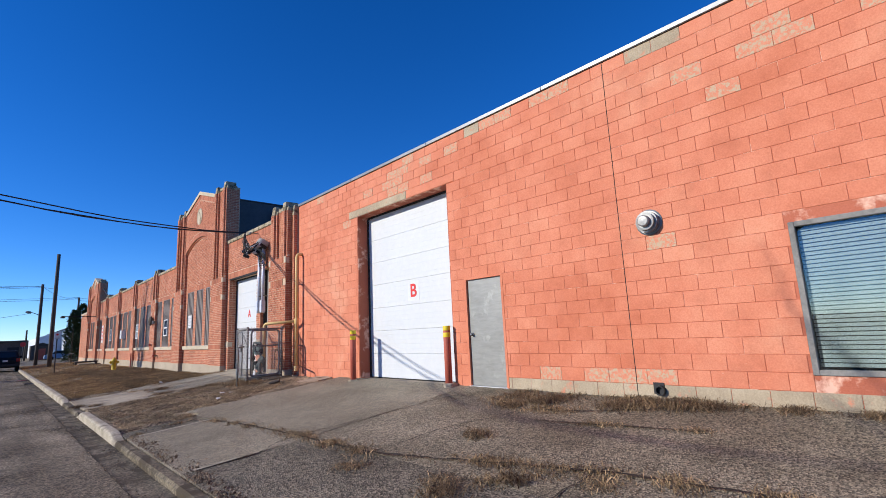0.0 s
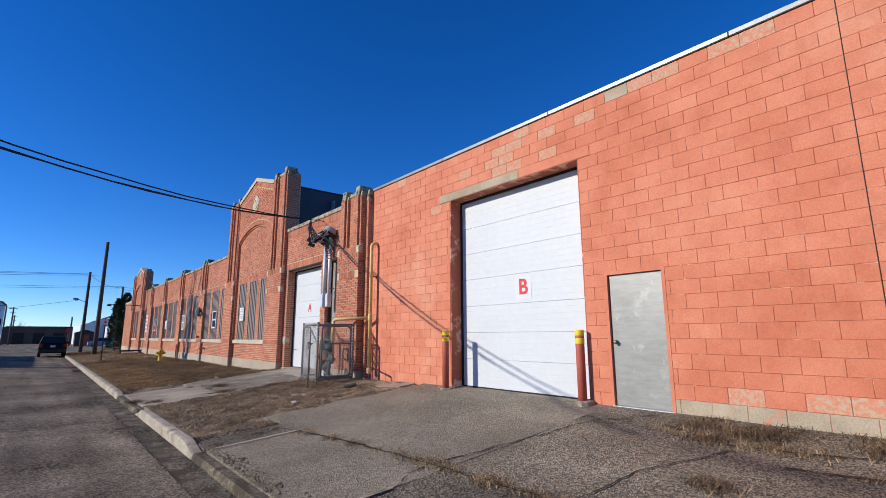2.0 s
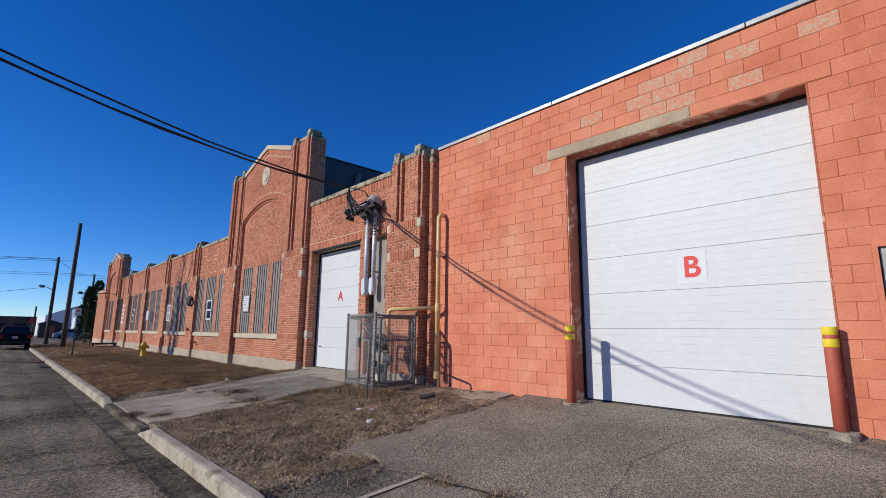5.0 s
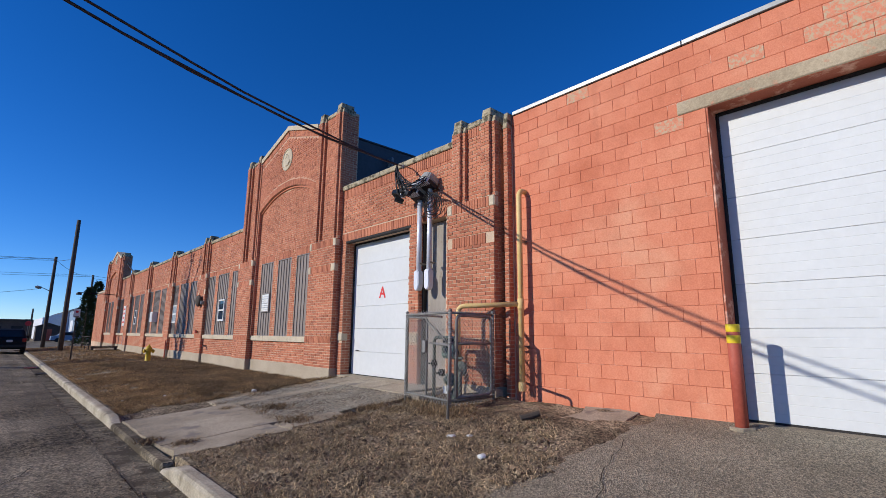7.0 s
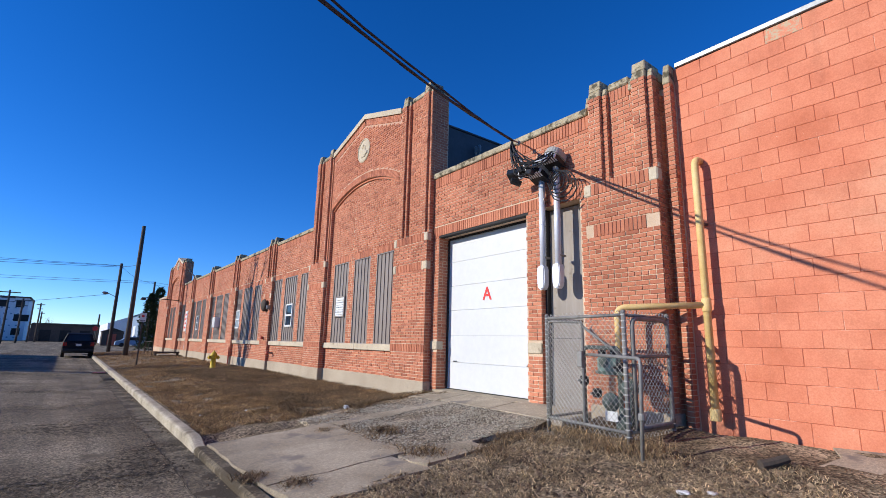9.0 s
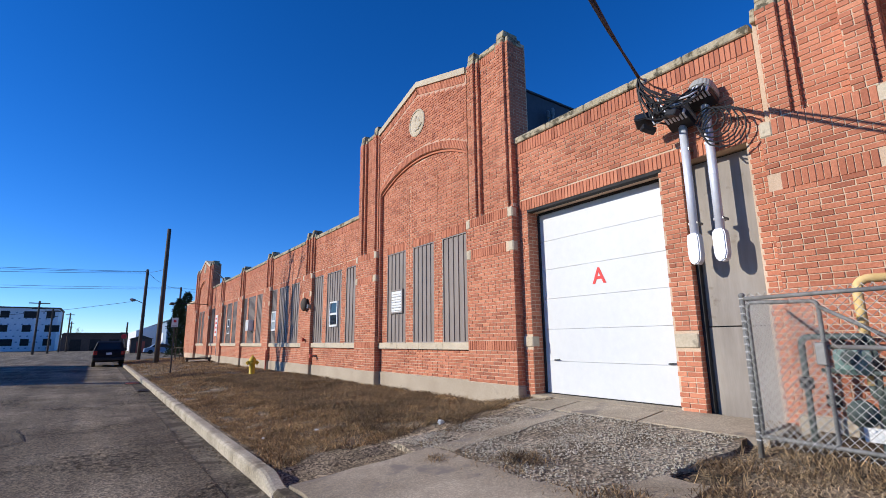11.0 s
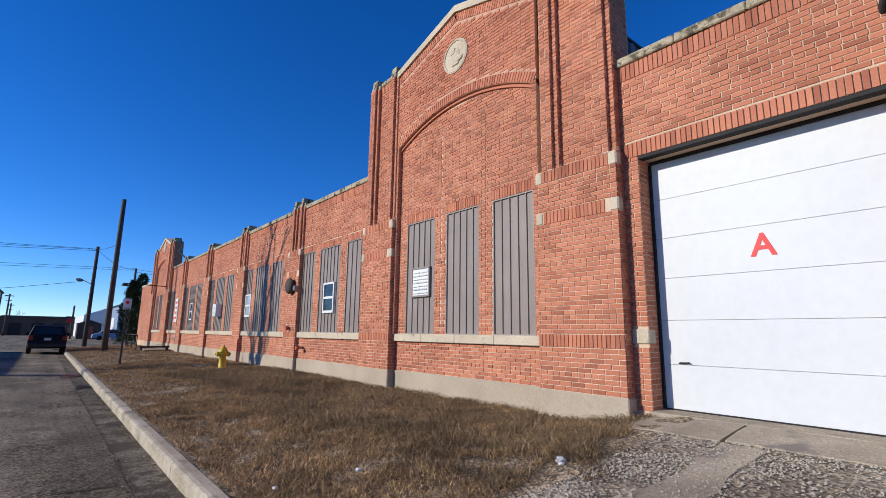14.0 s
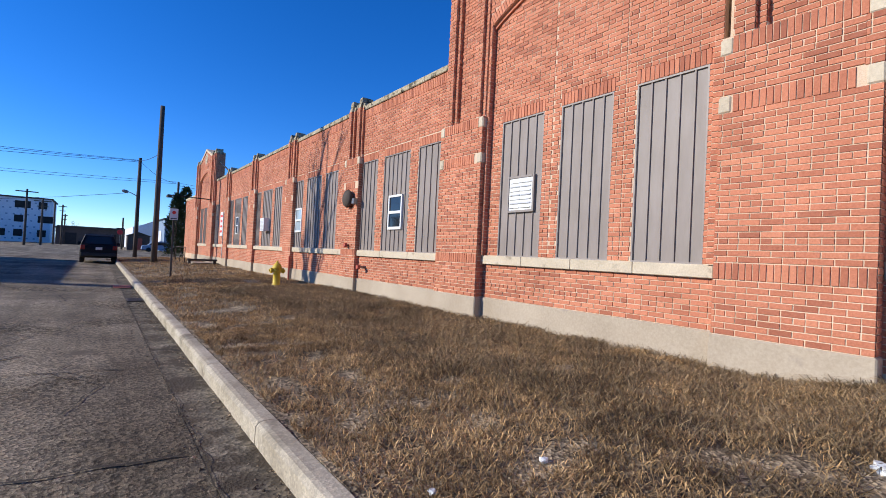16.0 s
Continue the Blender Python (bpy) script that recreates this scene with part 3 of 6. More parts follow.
joined = {"paint": ([], []), "bare": ([], []), "peel": ([], [])}
singles = []
for row, r in block_list:
    kind = block_material(row, r)
    if kind == "paint" and 2.9 < r[0] < BLOCK_END and 0 <= row < 12 and len(singles) < 295:
        singles.append(r)
    else:
        add_piece(*joined[kind], r, on_front(FACE_BLOCK), 0.004 + 0.003 * rnd.random(), 0.004)

# ---- brick building ----
COURSE, BRICK_L, BRICK_H = 0.0677, 0.203, 0.0562
PAR_TOP, PAR_BAND = 5.33, 5.09
SILL_Z0, SILL_Z1, HEAD_Z = 1.245, 1.405, 3.85
G1 = dict(y0=20.78, y1=25.02, shoulder=7.62, apex=8.25, mid=22.9)
G2 = dict(y0=52.0, y1=56.2, shoulder=7.1, apex=7.75, mid=54.1)
BAYS = [(26.28, 30.3), (31.25, 35.75), (36.7, 41.1), (42.05, 46.5), (47.45, 50.6)]
PIERS_SMALL = [(30.3, 31.25), (35.75, 36.7), (41.1, 42.05), (46.5, 47.45)]
A_OPEN = (16.42, 19.1, 0.0, 3.86)
SLOT = (15.22, 16.08, 0.0, 3.9)
WIN_G1 = [(20.97, 21.93), (22.30, 23.25), (23.62, 24.62)]
WIN_G2 = [(52.2, 53.15), (53.5, 54.45), (54.8, 55.75)]


def bay_windows(a, b):
    if a < 27:
        return [(26.47, 27.42), (27.8, 29.05), (29.42, 30.25)]
    if b - a < 4:
        return [(a + 1.9, a + 3.05)]
    return [(a + 0.72, a + 1.68), (a + 2.05, a + 3.38), (a + 3.74, b - 0.03)]


wall_brick = thing("wall_brick", "weathered red brick factory front with stepped piers and stone caps", "wall", kind="structure")
brick_rects = ([], [])
near_bricks = []
brick_rnd = random.Random(8)


def lay(y0, y1, z0, z1, face, holes=(), limit=None, collect=False, sides=None):
    """Brick courses in common bond, every sixth course in headers. limit(z) gives the span to fill at a height."""
    to = on_front(face) if sides is None else sides
    row = round(z0 / COURSE)
    courses = max(1, round((z1 - z0 + 0.0115) / COURSE))
    pitch = (z1 - z0 + 0.0115) / courses
    z = z0
    for _ in range(courses):
        top = z + pitch - 0.0115
        lo, hi = (y0, y1) if limit is None else limit((z + top) / 2)
        lo, hi = max(lo, y0), min(hi, y1)
        header = row % 6 == 0
        step = (0.095 if header else BRICK_L) + 0.0118
        y = lo - (step / 2 if row % 2 else 0.0)
        while y < hi:
            j = 0.004 * (brick_rnd.random() - 0.5)
            r = clear_of((max(y + j, lo) + 0.001, min(y + j + step - 0.0118, hi), z + 0.3 * j, top + 0.3 * j), holes)
            if r and r[1] - r[0] > 0.025:
                if collect and len(near_bricks) < 295:
                    near_bricks.append((r, face))
                else:
                    add_piece(*brick_rects, r, to, 0.003 + 0.006 * brick_rnd.random(), 0.003)
            y += step
        z += pitch
        row += 1


def soldier(y0, y1, z0, z1, face, sides=None):
    """A course of bricks on end."""
    to = on_front(face) if sides is None else sides
    n = max(1, round((y1 - y0) / COURSE))
    w = (y1 - y0) / n
    for k in range(n):
        add_piece(*brick_rects, (y0 + k * w + 0.005, y0 + (k + 1) * w - 0.005, z0 + 0.004, z1 - 0.004), to, 0.006 + 0.004 * brick_rnd.random(), 0.003)


def facing_minus_y(y):
    return lambda u, v, out: (u, y - out, v)


def facing_plus_y(y):
    return lambda u, v, out: (u, y + out, v)


# Dark strip along the head of the smaller overhead door, over the mortar.
part("lintel", box(FACE_BRICK - 0.007, FACE_BRICK + 0.12, 16.36, 19.16, 3.852, 3.904, 0.004), M_DARK, wall_brick, "dark strip along the door head")
core = bmesh.new()
# Wall over the smaller overhead door, and round the boarded slot beside it.
for a, b, c, d in wall_pieces(14.9, 19.4, -0.2, PAR_TOP, [A_OPEN, SLOT]):
    add_box(core, FACE_BRICK + 0.004, FACE_BRICK + 0.36, a, b, c, d)
lay(14.98, 19.34, 0.47, PAR_BAND, FACE_BRICK, [(16.08, 19.3, 0.0, 4.115), (15.2, 16.1, 0.0, 4.095)])
lay(16.08, 16.42, 0.47, 3.9, FACE_BRICK, [(16.0, 16.5, 1.3, 1.52)])
lay(19.1, 19.32, 0.47, 3.9, FACE_BRICK, [(19.0, 19.4, 1.3, 1.52)])
soldier(16.08, 19.3, 3.9, 4.12, FACE_BRICK - 0.006)
soldier(15.2, 16.08, 3.9, 4.1, FACE_BRICK - 0.006)
soldier(14.98, 19.34, PAR_BAND, PAR_TOP, FACE_BRICK - 0.004)
# Reveals of the openings.
lay(FACE_BRICK + 0.01, FACE_BRICK + 0.28, 0.47, 3.86, 0, sides=facing_minus_y(19.1))
lay(FACE_BRICK + 0.01, FACE_BRICK + 0.28, 0.47, 3.86, 0, sides=facing_plus_y(16.42))
lay(FACE_BRICK + 0.01, FACE_BRICK + 0.22, 0.47, 3.9, 0, sides=facing_minus_y(16.08))


def sill_bay(a, b, windows, panel_top=PAR_BAND, face=FACE_BRICK):
    """A bay of three boarded windows over a stone sill and brick apron."""
    holes = [(w0, w1, SILL_Z1, HEAD_Z) for w0, w1 in windows]
    for p in wall_pieces(a, b, 0.62, panel_top + 0.25, holes):
        add_box(core, face + 0.004, face + 0.36, *p)
    lay(a, b, 0.63, SILL_Z0 - 0.01, face)
    lay(a, b, SILL_Z1 + 0.01, panel_top, face, holes + [(w0 - 0.02, w1 + 0.02, HEAD_Z, HEAD_Z + 0.205) for w0, w1 in windows])
    for w0, w1 in windows:
        soldier(w0 - 0.02, w1 + 0.02, HEAD_Z, HEAD_Z + 0.2, face)


stones = []


def stone(x0, x1, y0, y1, z0, z1, bevel=0.012, material=None):
    stones.append(part("stone", box(x0, x1, y0, y1, z0, z1, bevel), material or M_STONE, wall_brick))


def sloped_stone(x0, x1, y0, y1, z0, z1, slope, material):
    """A cap whose front is weathered back to a narrower top."""
    bm = box(x0, x1, y0, y1, z0, z1)
    for v in bm.verts:
        if v.co.z > z1 - 0.001:
            if v.co.x < (x0 + x1) / 2:
                v.co.x += slope
            v.co.y += slope * 0.3 * (1 if v.co.y < (y0 + y1) / 2 else -1)
    bmesh.ops.bevel(bm, geom=bm.edges[:], offset=0.012, segments=1, affect="EDGES", clamp_overlap=True)
    stones.append(part("stone", bm, material, wall_brick))


def sill_row(a, b, n, face=FACE_BRICK):
    w = (b - a) / n
    for k in range(n):
        stone(face - 0.07, face + 0.1, a + k * w + 0.003, a + (k + 1) * w - 0.003, SILL_Z0, SILL_Z1, 0.008)


def coping(a, b, n, face=FACE_BRICK):
    w = (b - a) / n
    for k in range(n):
        stone(face - 0.05, face + 0.4, a + k * w + 0.003, a + (k + 1) * w - 0.003, PAR_TOP, PAR_TOP + 0.13, 0.015, M_CAP)


coping(15.0, 19.35, 5)
for a, b in BAYS:
    wins = bay_windows(a, b)
    sill_bay(a, b, wins)
    soldier(a, b, PAR_BAND, PAR_TOP, FACE_BRICK - 0.004)
    sill_row(a, b, 3)
    coping(a - 0.0, b + 0.0, 4)


def rib_pier(y0, y1, top, low_top=4.02, face=FACE_PIER, collect=False, wide=0.22):
    """A pier: a plain lower shaft, and above it two ribs with stepped flanks round a sunk panel, with stone caps."""
    f = face
    add_box(core, f + 0.004, FACE_BRICK + 0.4, y0 + 0.004, y1 - 0.004, 0.5, low_top)
    # Lower shaft with bands on end at sill level and at the top.
    lay(y0, y1, 0.63, SILL_Z0 - 0.01, f, collect=collect)
    soldier(y0, y1, SILL_Z0, SILL_Z1 + 0.03, f)
    lay(y0, y1, SILL_Z1 + 0.04, 3.14, f, collect=collect)
    soldier(y0 + 0.2, y1 - 0.14, 3.14, 3.34, f)
    lay(y0, y0 + 0.14, 3.34, low_top - 0.2, f)
    lay(y0, y1, 3.35, low_top - 0.21, f, [(y0 - 0.1, y0 + 0.14, 0, 9)])
    soldier(y0 + 0.12, y1 - 0.12, low_top - 0.2, low_top, f)
    lay(f + 0.01, FACE_BRICK + 0.02, 0.63, low_top, 0, sides=facing_minus_y(y0))
    lay(f + 0.01, FACE_BRICK + 0.02, 0.63, low_top, 0, sides=facing_plus_y(y1))
    # Stone corner blocks.
    for z0 in ((3.14, low_top - 0.21) if top > 6 else (low_top - 0.21,)):
        stone(f - 0.012, f + 0.13, y0 - 0.014, y0 + 0.13, z0, z0 + 0.2, 0.02)
        stone(f - 0.012, f + 0.13, y1 - 0.13, y1 + 0.014, z0, z0 + 0.2, 0.02)
    # Upper part.
    panel = f + 0.13
    add_box(core, panel + 0.004, FACE_BRICK + 0.4, y0 + 0.03, y1 - 0.03, low_top, top - 0.22)
    lay(y0 + wide, y1 - wide, low_top + 0.01, top - 0.45, panel)
    soldier(y0 + wide, y1 - wide, top - 0.44, top - 0.24, panel)
    for a, b in ((y0 + 0.1, y0 + 0.1 + wide), (y1 - 0.12 - wide, y1 - 0.12)):
        add_box(core, f + 0.004, panel + 0.1, a + 0.004, b - 0.004, low_top, top - 0.3)
        lay(a, b, low_top + 0.01, top - 0.3, f)
        lay(f + 0.008, panel, low_top + 0.01, top - 0.3, 0, sides=facing_minus_y(a))
        lay(f + 0.008, panel, low_top + 0.01, top - 0.3, 0, sides=facing_plus_y(b))
        s = a - 0.09
        add_box(core, f + 0.064, panel + 0.1, s + 0.004, a, low_top, top - 0.3)
        lay(s, a - 0.002, low_top + 0.01, top - 0.3, f + 0.06)
        lay(f + 0.068, panel + 0.1, low_top + 0.01, top - 0.3, 0, sides=facing_minus_y(s))
        # Caps: a stepped block on each rib.
        sloped_stone(f - 0.004, FACE_BRICK + 0.28, a - 0.004, b + 0.004, top - 0.34, top - 0.17, 0.03, M_CAP)
        sloped_stone(f + 0.03, FACE_BRICK + 0.27, a + 0.0, b - 0.0, top - 0.168, top + 0.0, 0.02, M_CAP)
        sloped_stone(f + 0.055, FACE_BRICK + 0.28, s - 0.004, a - 0.006, top - 0.34, top - 0.17, 0.03, M_CAP)
        sloped_stone(f + 0.04, FACE_BRICK + 0.28, b + 0.006, b + 0.085, top - 0.4, top - 0.2, 0.03, M_CAP)
        sloped_stone(f - 0.012, f + 0.13, a - 0.01, a + 0.12, low_top - 0.02, low_top + 0.2, 0.1, M_STONE)
        sloped_stone(f + 0.045, f + 0.14, s - 0.012, a - 0.012, low_top - 0.02, low_top + 0.2, 0.05, M_STONE)
    stone(panel - 0.03, FACE_BRICK + 0.4, y0 + 0.1 + wide + 0.1, y1 - 0.12 - wide - 0.1, top - 0.235, top - 0.11, 0.02, M_CAP)
    lay(f + 0.14, FACE_BRICK + 0.38, low_top, top - 0.3, 0, sides=facing_minus_y(y0 + 0.03))
    # Concrete foot.
    part("footing", box(f - 0.02, FACE_BRICK + 0.3, y0 - 0.02, y1 + 0.02, -0.2, 0.62, 0.015), M_BASE, wall_brick)


rib_pier(13.76, 14.98, 5.78)
rib_pier(19.33, 20.76, 7.95, collect=True)
rib_pier(24.98, 26.3, 7.95)
for a, b in PIERS_SMALL:
    rib_pier(a, b, 5.72, face=6.38, wide=0.16)
rib_pier(50.6, 51.98, 7.4)
rib_pier(56.2, 57.5, 7.4)
# Narrow return beside the block wall.
add_box(core, 6.6, 6.95, 13.56, 13.8, -0.2, 5.3)
add_box(core, 6.494, 6.7, 13.574, 13.666, 0.3, 5.3)
lay(13.572, 13.668, 0.47, 5.3, 6.49)
lay(6.5, 6.62, 0.47, 5.3, 0, sides=facing_minus_y(13.572))
lay(13.67, 13.758, 0.47, 5.2, 6.596)
lay(6.5, 6.6, 0.47, 5.2, 0, sides=facing_minus_y(13.762))
sloped_stone(6.47, 6.88, 13.566, 13.68, 5.3, 5.62, 0.04, M_CAP)


def gable(g, windows):
    """A gabled bay: sunk panel under a flat arch, brick spandrel above with a raked coping."""
    a, b, mid = g["y0"], g["y1"], g["mid"]
    half, spring, rise = (b - a) / 2 - 0.1, 5.66, 0.5
    rad = (half * half + rise * rise) / (2 * rise)
    cz = spring + rise - rad

    def arch(y, extra=0.0):
        q = (rad + extra) ** 2 - (y - mid) ** 2
        return cz + math.sqrt(q) if q > 0 else spring

    def rake(y):
        return g["apex"] - (g["apex"] - g["shoulder"]) * abs(y - mid) / ((b - a) / 2)

    face, front = FACE_BRICK, FACE_BRICK - 0.1
    holes = [(w0, w1, SILL_Z1, HEAD_Z) for w0, w1 in windows]
    for p in wall_pieces(a, b, 0.62, 6.3, holes):
        add_box(core, face + 0.004, face + 0.36, *p)
    lay(a, b, 0.63, SILL_Z0 - 0.01, face)
    strips = [a, (windows[0][1] + windows[1][0]) / 2, (windows[1][1] + windows[2][0]) / 2, b]
    for s0, s1 in zip(strips, strips[1:]):
        lay(s0, s1 - 0.012, SILL_Z1 + 0.01, spring, face, holes + [(w0 - 0.02, w1 + 0.02, HEAD_Z, HEAD_Z + 0.205) for w0, w1 in windows])

    def under(z):
        h = math.sqrt(max(0.0, rad * rad - (z - cz) ** 2))
        return (mid - h, mid + h)

    lay(a, b, spring + 0.01, spring + rise - 0.05, face, limit=under)
    for w0, w1 in windows:
        soldier(w0 - 0.02, w1 + 0.02, HEAD_Z, HEAD_Z + 0.2, face)
    sill_row(a + 0.03, b - 0.02, 4)
    # Spandrel slab with the arch cut out, in two steps.
    for f, e in ((front + 0.05, 0.0), (front, 0.06)):
        n = 24
        low = [(mid - (half + e) + 2 * (half + e) * k / n) for k in range(n + 1)]
        outline = [(y, arch(y, e)) for y in low]
        outline += [(b, outline[-1][1]), (b, rake(b)), (mid, g["apex"]), (a, rake(a)), (a, outline[0][1])]
        part("gable_wall", prism(outline, "x", f + 0.004, f + (0.052 if e == 0 else 0.056)), M_BRICK if e == 0 else M_MORTAR_RED, wall_brick)
    part("gable_backing", prism([(a, 6.25), (b, 6.25), (b, rake(b)), (mid, g["apex"]), (a, rake(a))], "x", front + 0.058, face + 0.36), M_MORTAR, wall_brick)
    for ya, yb in ((a, mid - half), (mid + half, b)):
        add_box(core, front + 0.004, face + 0.02, ya, yb, SILL_Z1, spring + 0.12)
        lay(ya, yb, SILL_Z1 + 0.01, spring + 0.1, front)
        lay(front + 0.01, face, SILL_Z1, spring + 0.1, 0, sides=facing_minus_y(ya) if ya > mid else facing_plus_y(yb))

    def above(z):
        h = (g["apex"] - 0.3 - z) / (g["apex"] - g["shoulder"]) * (b - a) / 2
        return (mid - h, mid + h)

    z = spring + 0.12
    while z < g["apex"] - 0.35:
        lo, hi = above(z + 0.03)
        lo, hi = max(a, lo), min(b, hi)
        q2 = (rad + 0.27) ** 2 - (z - cz) ** 2
        h = math.sqrt(q2) if q2 > 0 else 0.0
        if h > 0.02:
            lay(lo, mid - h, z, z + BRICK_H, front)
            lay(mid + h, hi, z, z + BRICK_H, front)
        else:
            lay(lo, hi, z, z + BRICK_H, front)
        z += COURSE
    # Ring of bricks on end round the arch, and a raked band under the coping.
    def turned(y, z, ang):
        c, s = math.cos(ang), math.sin(ang)
        return lambda u, v, out: (front - out, y + u * c - v * s, z + u * s + v * c)

    span = math.asin(min(1.0, half / rad))
    count = int(2 * span * (rad + 0.16) / COURSE)
    for k in range(count):
        t = -span + 2 * span * (k + 0.5) / count
        add_piece(*brick_rects, (-0.028, 0.028, 0.065, 0.255), turned(mid + math.sin(t) * rad, cz + math.cos(t) * rad, -t), 0.008, 0.003)
    for side in (-1, 1):
        length = math.hypot((b - a) / 2, g["apex"] - g["shoulder"])
        ang = math.atan2(g["apex"] - g["shoulder"], (b - a) / 2) * -side
        count = int(length / COURSE)
        for k in range(count):
            y = mid + side * (b - a) / 2 * (k + 0.5) / count
            add_piece(*brick_rects, (-0.029, 0.029, -0.23, -0.04), turned(y, rake(y), ang), 0.008, 0.003)
        ends = [mid, mid + side * (b - a) / 2]
        quad = [(ends[0], rake(ends[0]) - 0.03), (ends[1], rake(ends[1]) - 0.03), (ends[1], rake(ends[1]) + 0.13), (ends[0], rake(ends[0]) + 0.13)]
        stones.append(part("stone", prism(quad, "x", front - 0.05, face + 0.4), M_STONE, wall_brick))
    part("footing", box(face - 0.04, face + 0.3, a - 0.03, b + 0.03, -0.2, 0.62, 0.012), M_BASE, wall_brick)
    # Round stone medallion with a plain raised shape.
    turn = Matrix.Translation((front, mid, 7.2)) @ Euler((0, radians(-90), 0)).to_matrix().to_4x4()
    med = lathe([(0.38, 0.0), (0.38, 0.02), (0.35, 0.035), (0.335, 0.03), (0.325, 0.014), (0.0001, 0.014)], turn, 32)
    add_lathe(med, [(0.2, 0.012), (0.17, 0.03), (0.1, 0.042), (0.0001, 0.045)], turn @ Matrix.Diagonal((0.9, 0.75, 1, 1)), 14)
    add_lathe(med, [(0.09, 0.02), (0.08, 0.05), (0.0001, 0.06)], turn @ pose(0.12, 0.06, 0), 10)
    add_lathe(med, [(0.11, 0.02), (0.09, 0.045), (0.0001, 0.05)], turn @ pose(-0.1, -0.1, 0) @ Matrix.Diagonal((0.7, 1.4, 1, 1)), 10)
    add_box(med, front - 0.04, front, mid - 0.12, mid + 0.1, 6.98, 7.1, 0.012)
    part("medallion", med, M_STONE, wall_brick, "round carved limestone medallion")


gable(G1, WIN_G1)
gable(G2, WIN_G2)
for a, b in BAYS:
    part("footing", box(FACE_BRICK - 0.04, FACE_BRICK + 0.3, a - 0.03, b + 0.03, -0.2, 0.62, 0.012), M_BASE, wall_brick)
# Low end of the building beyond the second gable.
add_box(core, FACE_BRICK + 0.004, FACE_BRICK + 0.36, 57.4, 63.0, -0.2, 4.9)
lay(57.5, 63.0, 0.63, 4.85, FACE_BRICK)
stone(FACE_BRICK - 0.05, FACE_BRICK + 0.4, 57.5, 63.0, 4.9, 5.05)
add_box(core, FACE_BRICK + 0.3, 30.0, 62.7, 63.0, -0.2, 4.9)
part("wall_core", core, M_MORTAR, wall_brick)
for y, half, z in ((16.25, 0.165, 1.31), (19.205, 0.12, 1.31)):
    stone(FACE_BRICK - 0.02, FACE_BRICK + 0.16, y - half, y + half, z + 0.01, z + 0.2, 0.012)

# ---- roofs and the dark roof house ----
roof = thing("roof", "flat dark roof behind the parapets", "roof", kind="structure")
part("roof_deck", box(6.86, 32, BLOCK_START, 13.5, 5.2, 5.3), M_ROOF, roof)
part("roof_deck", box(6.86, 32, 13.5, 62.8, 4.85, 4.95), M_ROOF, roof)
part("end_wall", box(6.93, 32, BLOCK_START, BLOCK_START + 0.3, -0.2, 5.5), M_CMU_JOINT, roof)
part("back_wall", box(31.7, 32, BLOCK_START, 62.8, -0.2, 5.5), M_MORTAR, roof)
house = thing("roof_house", "dark metal clad roof house behind the gable", "roof house", kind="structure")
part("cladding", box(6.95, 20.0, 20.5, 24.9, 4.9, 7.54), M_ROOF, house)
part("roof_edge", box(6.9, 20.1, 20.46, 24.94, 7.545, 7.6, 0.01), M_ROOF, house)

# ---- doors ----
def sectional_door(name, label, face, y0, y1, z0, z1, seams, grooves):
    """A white overhead door of stacked sections with fine level ribs, and a black seal round it."""
    d = thing(name, label, "garage door", kind="structure")
    edges = [z0, *seams, z1]
    for a, b in zip(edges, edges[1:]):
        prof = [(face + 0.05, a + 0.002), (face + 0.004, a + 0.002), (face, a + 0.006)]
        n = grooves
        for k in range(1, n):
            z = a + (b - a) * k / n
            prof += [(face, z - 0.005), (face + 0.002, z - 0.002), (face + 0.002, z + 0.002), (face, z + 0.005)]
        prof += [(face, b - 0.004), (face + 0.004, b - 0.001), (face + 0.05, b - 0.001)]
        part("door_section", prism(prof, "y", y0, y1), M_WHITE_DOOR, d)
    part("backing", box(face + 0.052, face + 0.09, y0 - 0.05, y1 + 0.05, z0 - 0.02, z1 + 0.05), M_SEAM, d)
    seal = bmesh.new()
    add_box(seal, face - 0.035, face + 0.0, y1, y1 + 0.035, z0, z1)
    add_box(seal, face - 0.035, face + 0.0, y0 - 0.03, y0, z0, z1)
    add_box(seal, face - 0.035, face + 0.0, y0, y1, z1, z1 + 0.04)
    add_box(seal, face - 0.006, face + 0.04, y0, y1, z0 - 0.03, z0 + 0.004)
    part("seal", seal, M_DARK, d, "black rubber seal")
    return d


M_PLACARD = surf("placard_white", (0.62, 0.625, 0.615), (0.69, 0.695, 0.68), 12, 1.0, 0.5, 0.05)
door_b = sectional_door("door_1", "closed white sectional overhead door marked with a red B", 6.955, 6.9, 10.2, 0.5, 4.5, [1.06, 1.61, 2.17, 2.75, 3.32, 3.9], 5)
part("placard", box(6.951, 6.954, 8.26, 8.66, 2.24, 2.7), M_PLACARD, door_b, "white placard behind the letter")
text_part("B", 0.42, (6.947, 8.46, 2.47), M_RED, door_b)
door_a = sectional_door("door_2", "closed white sectional overhead door marked with a red A", 6.79, 16.46, 19.06, 0.5, 3.82, [1.06, 1.63, 2.19, 2.74, 3.29], 1)
text_part("A", 0.38, (6.786, 17.79, 2.49), M_RED, door_a)
for y in (18.86, 16.7):
    part("door_handle", tube([(6.785, y, 1.08), (6.765, y - 0.02, 1.085), (6.765, y - 0.14, 1.09)], 0.01, 8), M_BLACK, door_a, "dark handle")
